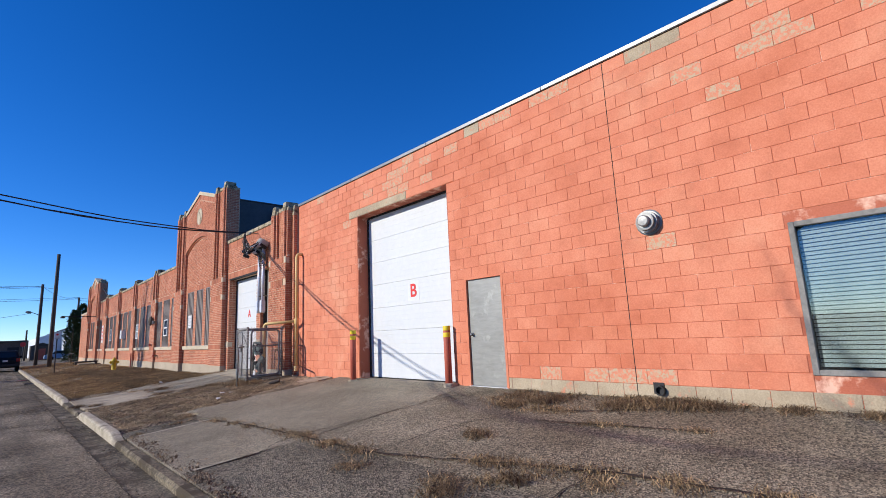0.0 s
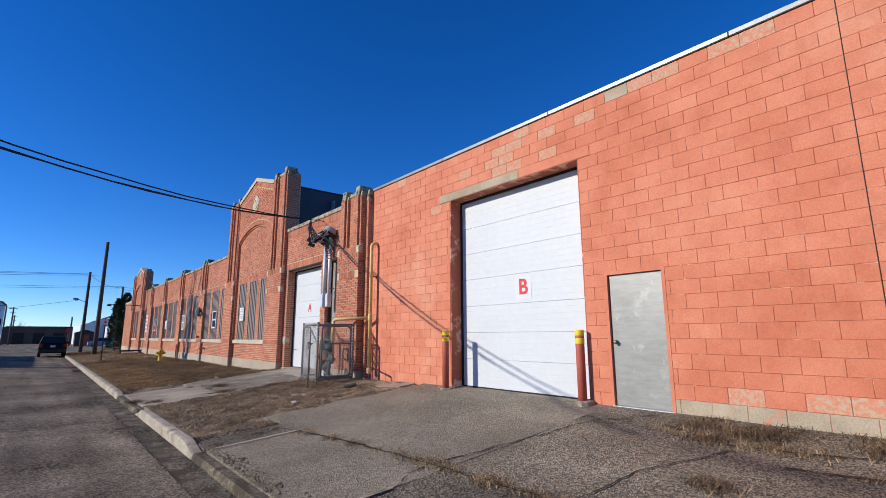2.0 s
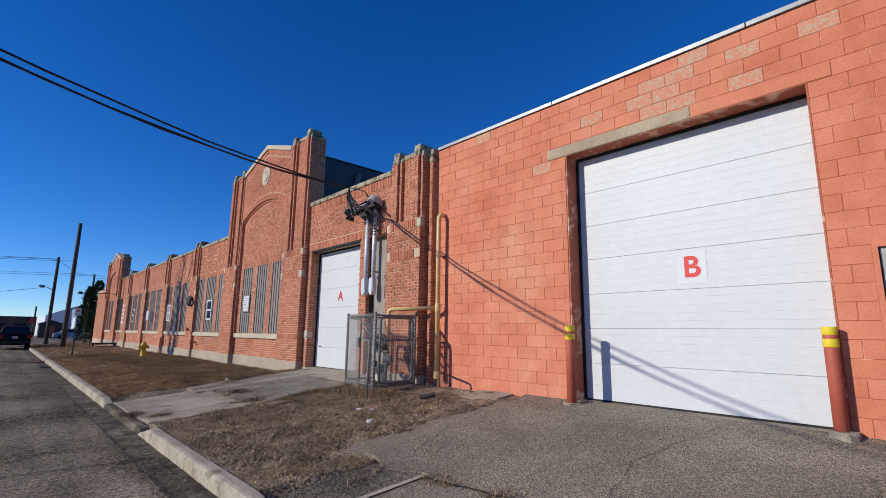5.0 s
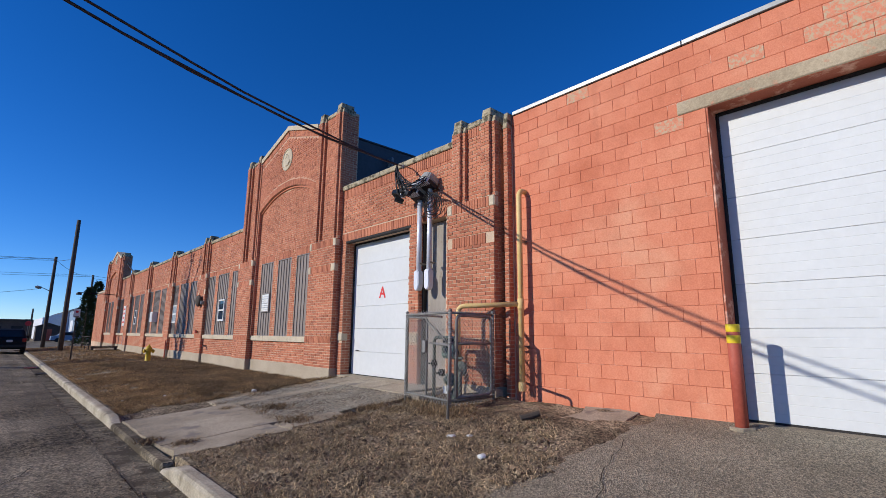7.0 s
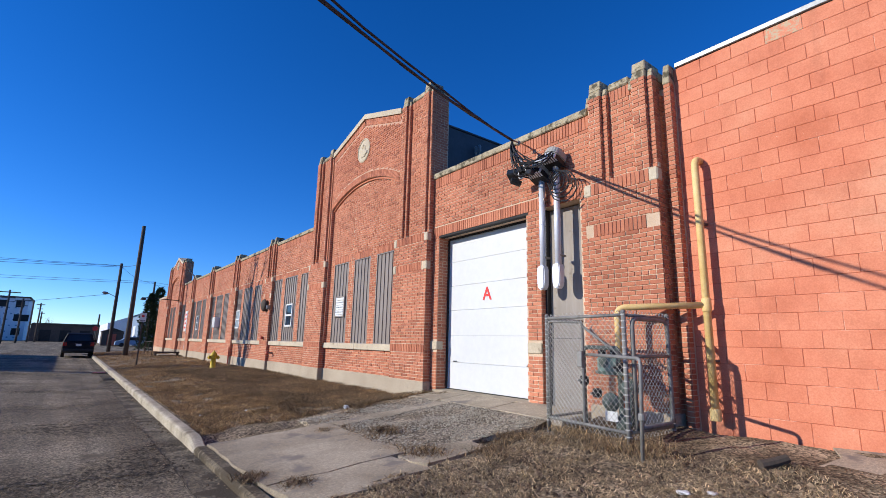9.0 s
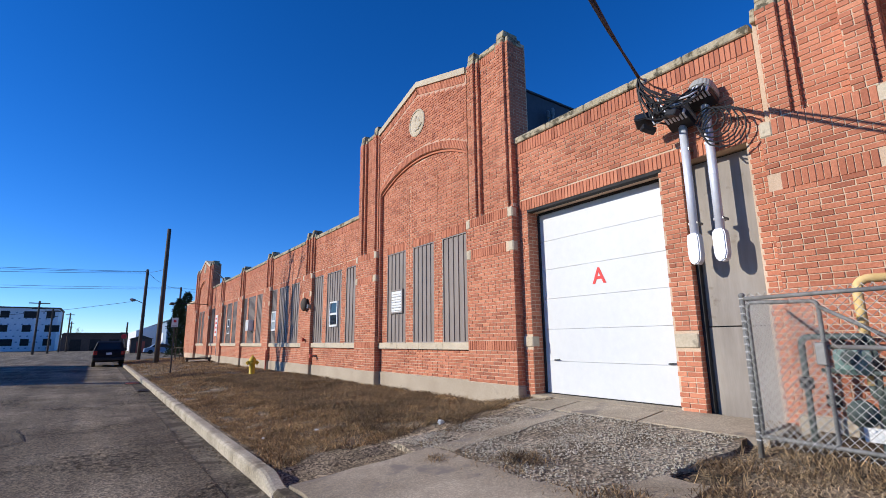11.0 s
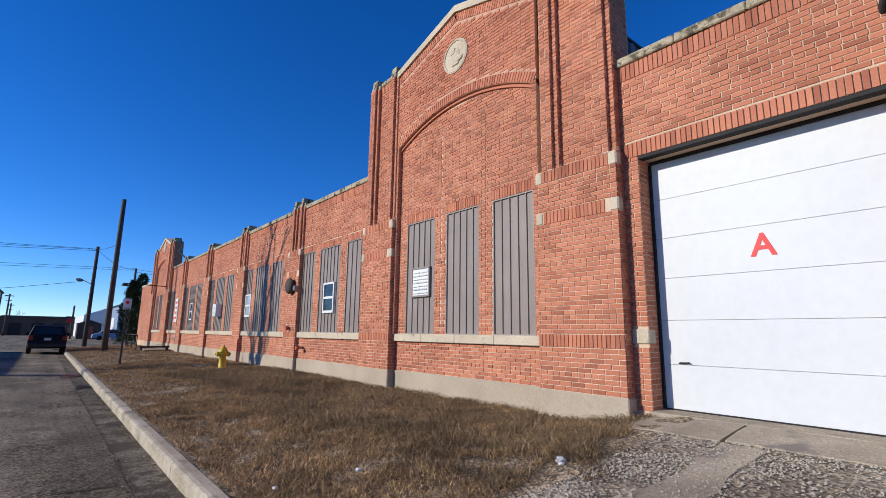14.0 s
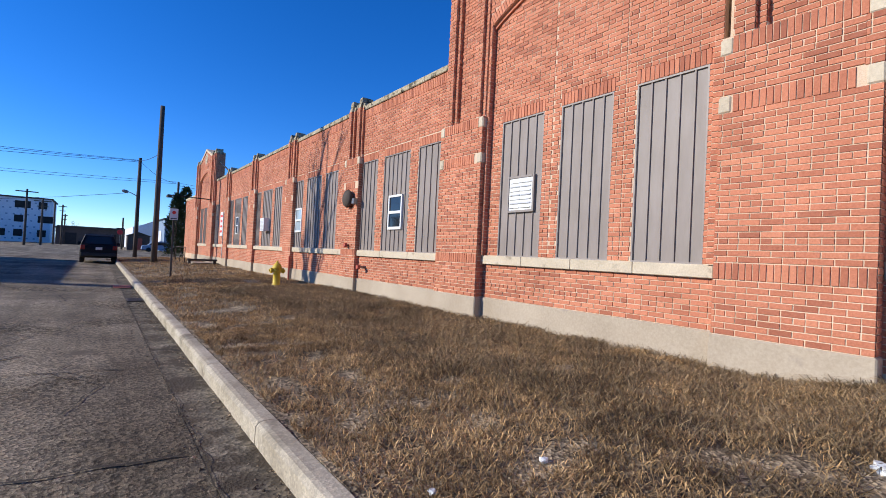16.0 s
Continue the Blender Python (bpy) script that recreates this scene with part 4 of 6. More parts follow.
# Reveals of the large opening, in the darker coral of the block joints.
reveal = bmesh.new()
add_box(reveal, 6.634, 7.02, 10.235, 10.256, 0.45, 4.54)
add_box(reveal, 6.634, 7.02, 6.864, 6.885, 0.45, 4.54)
part("reveal", reveal, M_CMU_JOINT, wall_block)
part("lintel", box(6.612, 6.94, 8.2, 10.62, 4.545, 4.735, 0.012), M_BARE, wall_block, "bare concrete lintel")
part("lintel", box(6.614, 6.94, 6.62, 8.195, 4.545, 4.735, 0.012), M_CMU_ONE, wall_block, "coral painted lintel")
part("threshold", box(6.62, 7.06, 6.87, 10.25, 0.2, 0.478, 0.01), M_CONC, wall_block)

man_door = thing("door_3", "closed grey steel door with a knob in a coral frame", "door", kind="structure")
part("door_leaf", box(6.665, 6.71, 5.585, 6.445, 0.505, 2.475, 0.004), M_MAN_DOOR, man_door)
fr = bmesh.new()
add_box(fr, 6.62, 6.76, 5.53, 5.58, 0.46, 2.53)
add_box(fr, 6.62, 6.76, 6.45, 6.5, 0.46, 2.53)
add_box(fr, 6.62, 6.76, 5.58, 6.45, 2.48, 2.53)
part("door_frame", fr, M_CMU_ONE, man_door)
part("threshold", box(6.6, 6.76, 5.55, 6.48, 0.455, 0.5, 0.005), M_WHITE, man_door, "pale metal threshold")
turn = Matrix.Translation((6.664, 6.37, 1.44)) @ Euler((0, radians(-90), 0)).to_matrix().to_4x4()
part("knob", lathe([(0.034, 0.0), (0.034, 0.006), (0.012, 0.012), (0.012, 0.04), (0.026, 0.048), (0.03, 0.06), (0.02, 0.072)], turn, 16), M_STEEL, man_door, smooth=True)
for z in (0.75, 1.5, 2.25):
    part("hinge", tube([(6.658, 5.578, z - 0.05), (6.658, 5.578, z + 0.05)], 0.008, 8), M_STEEL, man_door)

# ---- block wall trim ----
flash = bmesh.new()
for k in range(9):
    a = BLOCK_START + 3.06 * k
    add_box(flash, FACE_BLOCK - 0.035, FACE_BLOCK + 0.34, a + 0.004, min(a + 3.06, BLOCK_END), 5.563, 5.64, 0.008)
part("flashing", flash, M_FLASH, wall_block, "pale metal flashing along the roof edge")
groove = box(FACE_BLOCK - 0.0085, FACE_BLOCK - 0.003, JOINT_Y - 0.004, JOINT_Y + 0.004, 0.45, 5.56)
part("movement_joint", groove, M_DARK, wall_block, "dark upright movement joint")

# ---- window of the block wall ----
win = thing("window_1", "wide window with closed white blinds behind glass in a grey frame", "window", kind="structure")
wf = bmesh.new()
for a, b, c, d in ((1.15, 1.21, 0.86, 2.58), (-1.0, -0.94, 0.86, 2.58), (-0.94, 1.15, 2.52, 2.58), (-0.94, 1.15, 0.86, 0.92)):
    add_box(wf, 6.612, 6.72, a, b, c, d, 0.006)
M_WINFRAME = surf("weathered_window_frame", (0.12, 0.115, 0.105), (0.3, 0.28, 0.25), 14, 2.5, 0.7, 0.2)
part("window_frame", wf, M_WINFRAME, win)
glass, gn, gl, gp = nodes_of("window_glass")
clear = gn.new("ShaderNodeBsdfTransparent")
clear.inputs[0].default_value = (0.62, 0.7, 0.72, 1)
gloss = gn.new("ShaderNodeBsdfGlossy")
gloss.inputs["Roughness"].default_value = 0.02
fres = gn.new("ShaderNodeFresnel")
fres.inputs[0].default_value = 1.9
both_ways = gn.new("ShaderNodeMixShader")
gl.new(fres.outputs[0], both_ways.inputs[0])
gl.new(clear.outputs[0], both_ways.inputs[1])
gl.new(gloss.outputs[0], both_ways.inputs[2])
gl.new(both_ways.outputs[0], gn["Material Output"].inputs["Surface"])
pane = part("pane", box(6.66, 6.668, -0.94, 1.15, 0.92, 2.52), glass, win)
pane.visible_shadow = False
M_SLAT = surf("dusty_blind_slat", (0.52, 0.535, 0.52), (0.64, 0.655, 0.64), 12, 2, 0.6, 0.05)
for k in range(33):
    z = 0.95 + 0.0475 * k
    bm = bmesh.new()
    v = [bm.verts.new(p) for p in ((6.7, -0.93, z), (6.7, 1.14, z), (6.712, 1.14, z + 0.036), (6.712, -0.93, z + 0.036), (6.702, -0.93, z - 0.002), (6.702, 1.14, z - 0.002), (6.714, 1.14, z + 0.034), (6.714, -0.93, z + 0.034))]
    for f in ((0, 1, 2, 3), (4, 7, 6, 5), (0, 4, 5, 1), (2, 6, 7, 3)):
        bm.faces.new([v[i] for i in f])
    part("slat", bm, M_SLAT, win)
# Near-black panel standing in for the unlit room behind the blinds.
part("dark_room", box(6.8, 6.82, -1.0, 1.21, 0.86, 2.58), M_DARK, win)

# ---- boarded windows of the brick front ----
def boarded(name, w0, w1, z0, z1, face=6.524, boards=5):
    """A window opening closed with upright brown metal siding."""
    w = thing(name, "window boarded with upright brown ribbed metal siding", "window", kind="structure")
    step = (w1 - w0) / boards
    for k in range(boards):
        a, b = w0 + k * step, w0 + (k + 1) * step
        prof = [(face + 0.02, a), (face, a), (face, b - 0.03), (face - 0.022, b - 0.026), (face - 0.022, b - 0.006), (face + 0.02, b - 0.001)]
        part("siding_board", prism(prof, "z", z0 + 0.02, z1 - 0.02), M_PANEL, w)
    trim = bmesh.new()
    add_box(trim, face - 0.028, face + 0.03, w0, w0 + 0.022, z0, z1)
    add_box(trim, face - 0.028, face + 0.03, w1 - 0.022, w1, z0, z1)
    add_box(trim, face - 0.028, face + 0.03, w0 + 0.022, w1 - 0.022, z1 - 0.024, z1)
    add_box(trim, face - 0.028, face + 0.03, w0 + 0.022, w1 - 0.022, z0, z0 + 0.02)
    part("window_frame", trim, M_PANEL_RIB, w)
    part("backing", box(face + 0.022, face + 0.06, w0, w1, z0, z1), M_DARK, w)
    return w


count = 2
panels = []
for w0, w1 in WIN_G1:
    panels.append(boarded(f"window_{count}", w0, w1, SILL_Z1, HEAD_Z, boards=5))
    count += 1
for a, b in BAYS:
    for w0, w1 in bay_windows(a, b):
        panels.append(boarded(f"window_{count}", w0, w1, SILL_Z1, HEAD_Z, boards=6 if w1 - w0 > 1.1 else 4))
        count += 1
for w0, w1 in WIN_G2:
    panels.append(boarded(f"window_{count}", w0, w1, SILL_Z1, HEAD_Z, boards=4))
    count += 1
glass_dark, gn, gl, gp = nodes_of("dark_pane_glass")
gp.inputs["Base Color"].default_value = (0.02, 0.025, 0.03, 1)
gp.inputs["Roughness"].default_value = 0.06
glass_pale, gn, gl, gp = nodes_of("pale_pane_glass")
gp.inputs["Base Color"].default_value = (0.35, 0.42, 0.45, 1)
gp.inputs["Roughness"].default_value = 0.08


def sash(y0, y1, z0, z1, pale):
    w = thing("sash_window", "small white vinyl sash window set in metal siding", "window", "sash windows")
    f = bmesh.new()
    t = 0.055
    for a, b, c, d in ((y0, y0 + t, z0, z1), (y1 - t, y1, z0, z1), (y0 + t, y1 - t, z0, z0 + 0.07), (y0 + t, y1 - t, z1 - t, z1), (y0 + t, y1 - t, (z0 + z1) / 2 - 0.035, (z0 + z1) / 2 + 0.035)):
        add_box(f, 6.475, 6.535, a, b, c, d, 0.004)
    part("window_frame", f, M_WHITE, w)
    m = (z0 + z1) / 2
    for c, d in ((z0 + 0.07, m - 0.035), (m + 0.035, z1 - t)):
        part("pane", box(6.5, 6.51, y0 + t, y1 - t, c, d), glass_pale if pale else glass_dark, w)
    return w


sash(28.06, 28.72, 1.95, 2.81, False)
sash(35.0, 35.65, 1.96, 2.84, True)
sash(44.5, 45.0, 1.97, 2.88, False)
ac = thing("air_conditioner", "white window air conditioner box in metal siding", "air conditioner")
part("case", box(6.25, 6.53, 38.95, 39.5, 2.05, 2.6, 0.01), M_WHITE, ac)
for k in range(8):
    part("louvre", box(6.243, 6.25, 39.0, 39.45, 2.1 + 0.058 * k, 2.13 + 0.058 * k), M_SEAM, ac)
notice = thing("louvre_vent", "white louvred vent with a dark frame in metal siding", "vent")
part("backing", box(6.485, 6.53, 23.78, 24.38, 2.2, 2.8, 0.004), M_WHITE, notice)
nf = bmesh.new()
for a, b, c, d in ((23.76, 23.8, 2.18, 2.82), (24.36, 24.4, 2.18, 2.82), (23.8, 24.36, 2.18, 2.22), (23.8, 24.36, 2.78, 2.82)):
    add_box(nf, 6.47, 6.53, a, b, c, d, 0.004)
part("frame", nf, M_PANEL_RIB, notice)
for k in range(7):
    for a, b in ((23.84, 24.07), (24.1, 24.33)):
        part("louvre", prism([(6.484, 2.25 + 0.073 * k), (6.462, 2.258 + 0.073 * k), (6.484, 2.285 + 0.073 * k)], "y", a, b), M_SEAM if k % 2 else M_WHITE, notice)

# Boarded slot beside the smaller door.
board = thing("door_4", "tall doorway closed with weathered grey plywood sheets", "boarded doorway", kind="structure")
part("sheet", box(6.7, 6.73, 15.24, 16.06, 1.6, 3.88, 0.004), M_WOOD_GREY, board)
part("sheet", box(6.69, 6.72, 15.24, 16.06, 0.44, 1.585, 0.004), M_WOOD_GREY, board)
part("jamb", box(6.6, 6.7, 16.03, 16.075, 0.44, 3.89), M_BLACK, board)
part("backing", box(6.74, 6.8, 15.2, 16.1, 0.3, 3.9), M_DARK, board)

# ---- things at the block wall ----
def bollard(x, y, top):
    b = thing("bollard", "red-brown painted steel bollard with two yellow bands", "bollard", "bollards at the door")
    z = zg(x, y) - 0.1
    part("post", lathe([(0.07, z), (0.07, top - 0.015), (0.055, top), (0.001, top + 0.004)], Matrix.Translation((x, y, 0)), 20), M_BOLLARD, b, smooth=True)
    for k in range(2):
        part("band", lathe([(0.0715, top - 0.21 + 0.13 * k), (0.0735, top - 0.205 + 0.13 * k), (0.0735, top - 0.125 + 0.13 * k), (0.0715, top - 0.12 + 0.13 * k)], Matrix.Translation((x, y, 0)), 20), M_YELLOW, b, "yellow band", smooth=True)
    return b


def rubble(x, y, r, h, seed, label):
    """A broken lump of concrete round a post."""
    rng = random.Random(seed)
    ring = [(x + r * rng.uniform(0.7, 1.2) * math.cos(k * math.tau / 9), y + r * rng.uniform(0.7, 1.2) * math.sin(k * math.tau / 9)) for k in range(9)]
    z = zg(x, y)
    bm = prism(ring, "z", z - 0.08, z + h)
    bmesh.ops.bevel(bm, geom=bm.edges[:], offset=0.012, segments=1, affect="EDGES", clamp_overlap=True)
    tagged(part("concrete_footing", bm, M_CONC), label, "footing")


rubble(6.5, 6.9, 0.15, 0.06, 3, "broken concrete footing at the foot of a bollard")
rubble(6.36, 10.11, 0.12, 0.03, 4, "low concrete footing at the foot of a bollard")
bollard(6.36, 10.11, 1.64)
bollard(6.5, 6.93, 1.62)

M_VENT = surf("pale_galvanised_vent", (0.16, 0.16, 0.15), (0.36, 0.355, 0.34), 25, 6.0, 0.5, 0.1, metal=0.4)
vent = thing("wall_vent", "round galvanised wall vent cap on coral blocks", "vent")
turn = Matrix.Translation((FACE_BLOCK - 0.004, 2.79, 2.9)) @ Euler((0, radians(-90), 0)).to_matrix().to_4x4()
part("flange", lathe([(0.185, 0.0), (0.185, 0.012), (0.165, 0.02), (0.155, 0.02)], turn, 28), M_FLASH, vent, smooth=False)
part("hood", lathe([(0.15, 0.01), (0.15, 0.05), (0.135, 0.055), (0.135, 0.075), (0.15, 0.08), (0.15, 0.1), (0.11, 0.105), (0.11, 0.125), (0.125, 0.13), (0.125, 0.15), (0.1, 0.155)], turn, 28), M_VENT, vent)
part("cap", lathe([(0.075, 0.14), (0.08, 0.16), (0.08, 0.2), (0.065, 0.215), (0.001, 0.22)], turn, 24), M_VENT, vent)
drain = thing("drain_outlet", "dark pipe outlet low in the block wall", "pipe")
turn = Matrix.Translation((FACE_BLOCK, 2.9, 0.61)) @ Euler((0, radians(-90), 0)).to_matrix().to_4x4()
part("pipe", lathe([(0.06, -0.05), (0.066, 0.0), (0.066, 0.07), (0.048, 0.07), (0.048, 0.0)], turn, 18), M_BLACK, drain)
part("plate", box(6.615, 6.628, 2.85, 3.0, 0.56, 0.71, 0.004), M_BLACK, drain)

# ---- yellow gas riser ----
gas = thing("gas_pipe", "faded yellow gas riser pipe on brackets against the coral wall", "pipe")
part("riser", tube(bend([(6.66, 13.3, 4.02), (6.45, 13.3, 4.02), (6.45, 13.3, 0.66)], 0.13, 6), 0.047, 14), M_YELLOW_PIPE, gas, smooth=True)
part("branch", tube(bend([(6.45, 13.3, 2.02), (5.87, 14.22, 1.99), (5.87, 14.22, 1.0)], 0.12, 6), 0.043, 14), M_YELLOW_PIPE, gas, smooth=True)
part("tee", lathe([(0.05, 1.93), (0.058, 1.95), (0.058, 2.09), (0.05, 2.11)], Matrix.Translation((6.45, 13.3, 0)), 16), M_YELLOW_PIPE, gas, smooth=True)
part("end_cap", lathe([(0.062, 0.6), (0.064, 0.62), (0.064, 0.72), (0.058, 0.74)], Matrix.Translation((6.45, 13.3, 0)), 16), M_YELLOW_PIPE, gas)
for z in (1.3, 3.1):
    part("bracket", box(6.45, 6.63, 13.27, 13.33, z, z + 0.03), M_STEEL, gas)

# ---- meter cage ----
def wire_panel(p, q, z0, z1, step=0.078, r=0.003):
    """Chain link between two posts: crossing diagonal wires, as one mesh."""
    p, q = Vector(p), Vector(q)
    length, height = (q - p).length, z1 - z0
    bm = bmesh.new()
    along = (q - p).normalized()

    def at(u, v):
        return (p.x + along.x * u, p.y + along.y * u, z0 + v)

    n = int((length + height) / step)
    for k in range(1, n):
        s = k * step
        u0, v0 = (s, 0.0) if s <= length else (length, s - length)
        u1, v1 = (0.0, s) if s <= height else (s - height, height)
        add_tube(bm, [at(u0, v0), at(u1, v1)], r, 3, cap=False)
        add_tube(bm, [at(length - u0, v0), at(length - u1, v1)], r, 3, cap=False)
    return bm


M_WIRE = surf("galvanised_wire", (0.3, 0.29, 0.27), (0.56, 0.55, 0.52), 30, 5, 0.5, 0.0)
M_CAGE = surf("dark_weathered_pipe", (0.1, 0.097, 0.09), (0.27, 0.262, 0.245), 18, 6.0, 0.6, 0.2)
cage = thing("meter_cage", "galvanised chain link cage with gate round the gas meter", "cage")
CA, CB, CC, CD = (5.4, 15.05), (5.2, 13.72), (6.18, 13.7), (6.3, 15.1)
for n, (x, y) in enumerate((CA, CB, CC)):
    part("post", tube([(x, y, zg(x, y) - 0.1), (x, y, 1.87)], 0.027, 12), M_CAGE, cage, smooth=True)
    part("post_cap", lathe([(0.03, 1.865), (0.032, 1.88), (0.02, 1.9), (0.001, 1.905)], Matrix.Translation((x, y, 0)), 12), M_CAGE, cage)
    ties = bmesh.new()
    for k in range(19):
        z = 0.45 + 0.077 * k
        add_lathe(ties, [(0.026, z), (0.031, z + 0.004), (0.031, z + 0.012), (0.026, z + 0.016)], Matrix.Translation((x, y, 0)), 8)
    tagged(part("tie_wires", ties, M_WIRE, cage, "bright wire loops lacing the mesh to the post"), kind="stuff")
for p, q in ((CA, CB), (CB, CC), (CA, CD)):
    for z in (1.84, 0.5):
        part("rail", tube([(*p, z), (*q, z)], 0.02, 8), M_CAGE, cage, smooth=True)
    part("chain_link", wire_panel((*p, 0), (*q, 0), 0.42, 1.9), M_WIRE, cage)
# Gate leaf in the long side, hung from the corner post.
GATE = (5.3, 14.38)
part("gate_leaf", wire_panel((CA[0] - 0.03, CA[1], 0), (GATE[0] - 0.03, GATE[1], 0), 0.46, 1.82, 0.078, 0.0024), M_WIRE, cage, "chain link gate leaf")
part("gate_frame", tube(bend([(CA[0] - 0.02, CA[1] - 0.05, 0.5), (CA[0] - 0.02, CA[1] - 0.05, 1.8), (*GATE, 1.77), (*GATE, 0.5), (CA[0] - 0.02, CA[1] - 0.05, 0.5)], 0.06, 4), 0.019, 8), M_CAGE, cage, smooth=True)
part("latch", box(5.24, 5.3, 14.36, 14.44, 1.2, 1.4, 0.008), M_GALV, cage)
# Round-cornered end frame with a middle bar and a brace.
part("end_frame", tube(bend([(5.28, 13.66, 0.55), (5.28, 13.66, 1.8), (6.08, 13.65, 1.8), (6.08, 13.65, 0.55), (5.3, 13.66, 0.55)], 0.11, 5), 0.026, 10), M_CAGE, cage, smooth=True)
part("end_bar", tube([(5.28, 13.66, 1.36), (6.08, 13.65, 1.36)], 0.02, 8), M_CAGE, cage, smooth=True)
part("brace", tube([(*GATE, 1.72), (5.24, 13.8, 1.36)], 0.018, 8), M_CAGE, cage, smooth=True)

stand = thing("pipe_stand", "thin grey steel guard rail of bent pipe before the meter", "guard rail")
part("rail", tube(bend([(4.8, 13.34, 0.2), (4.8, 13.3, 1.345), (5.36, 14.37, 1.36)], 0.07, 5), 0.02, 12), M_GALV, stand, smooth=True)
part("collar", lathe([(0.034, 0.72), (0.037, 0.73), (0.037, 0.78), (0.034, 0.79)], Matrix.Translation((4.8, 13.32, 0)), 12), M_GALV, stand)

M_METER = surf("grey_green_meter_paint", (0.05, 0.068, 0.062), (0.13, 0.16, 0.145), 20, 3, 0.6, 0.2)
M_TEAL = surf("faded_teal_paint", (0.14, 0.23, 0.2), (0.26, 0.36, 0.32), 22, 4, 0.6, 0.2)
meter = thing("gas_meter", "grey gas meter with regulators and valves in the cage", "gas meter")
for k, (x, y, z) in enumerate(((5.75, 14.3, 0.75), (5.72, 14.0, 0.95))):
    turn = Matrix.Translation((x, y, z)) @ Euler((0, radians(-90), 0)).to_matrix().to_4x4()
    part("regulator", lathe([(0.035, -0.12), (0.045, -0.05), (0.115, -0.035), (0.125, 0.0), (0.115, 0.025), (0.07, 0.04), (0.055, 0.1), (0.02, 0.11)], turn, 18), M_METER, meter, smooth=True)
part("meter_body", box(5.64, 5.86, 14.16, 14.44, 1.1, 1.36, 0.05), M_TEAL, meter, "faded teal meter case")
part("dial", lathe([(0.07, 0.0), (0.07, 0.02), (0.055, 0.025), (0.001, 0.025)], Matrix.Translation((5.64, 14.3, 1.26)) @ Euler((0, radians(-90), 0)).to_matrix().to_4x4(), 16), M_METER, meter)
part("union", lathe([(0.045, 0.0), (0.055, 0.01), (0.055, 0.06), (0.045, 0.07)], Matrix.Translation((5.75, 14.22, 1.35)), 8), M_BLACK, meter)
part("union", lathe([(0.045, 0.0), (0.055, 0.01), (0.055, 0.06), (0.045, 0.07)], Matrix.Translation((5.75, 14.4, 1.35)), 8), M_BLACK, meter)
part("filter_pot", lathe([(0.05, 0.4), (0.085, 0.42), (0.085, 0.58), (0.05, 0.62), (0.03, 0.7)], Matrix.Translation((5.7, 14.1, 0)), 14), M_METER, meter, smooth=True)
part("pipework", tube(bend([(5.75, 14.15, 0.6), (5.75, 14.15, 1.45), (5.75, 14.7, 1.45), (5.75, 14.7, 0.35)], 0.08, 4), 0.03, 10), M_METER, meter, smooth=True)
part("pipework", tube(bend([(5.87, 14.22, 1.05), (5.87, 14.22, 0.9), (5.65, 13.95, 0.9), (5.65, 13.95, 0.5)], 0.06, 4), 0.035, 10), M_METER, meter, smooth=True)
part("pipework", tube([(5.6, 13.85, 1.12), (5.9, 14.6, 1.12)], 0.025, 8), M_METER, meter, smooth=True)
for z, y in ((1.2, 14.15), (1.0, 14.7), (0.85, 14.5)):
    part("valve", lathe([(0.03, -0.06), (0.06, -0.05), (0.06, 0.05), (0.03, 0.06)], Matrix.Translation((5.75, y, z)), 12), M_BLACK, meter)
    part("valve_handle", box(5.6, 5.75, y - 0.012, y + 0.012, z - 0.012, z + 0.012), M_METER, meter)
part("tag", box(5.575, 5.59, 14.1, 14.27, 0.54, 0.66), M_WHITE, meter, "white paper tag")
for z in (0.5, 1.35):
    part("support", tube([(5.75, 14.15, z), (6.3, 14.15, z)], 0.018, 8), M_METER, meter)


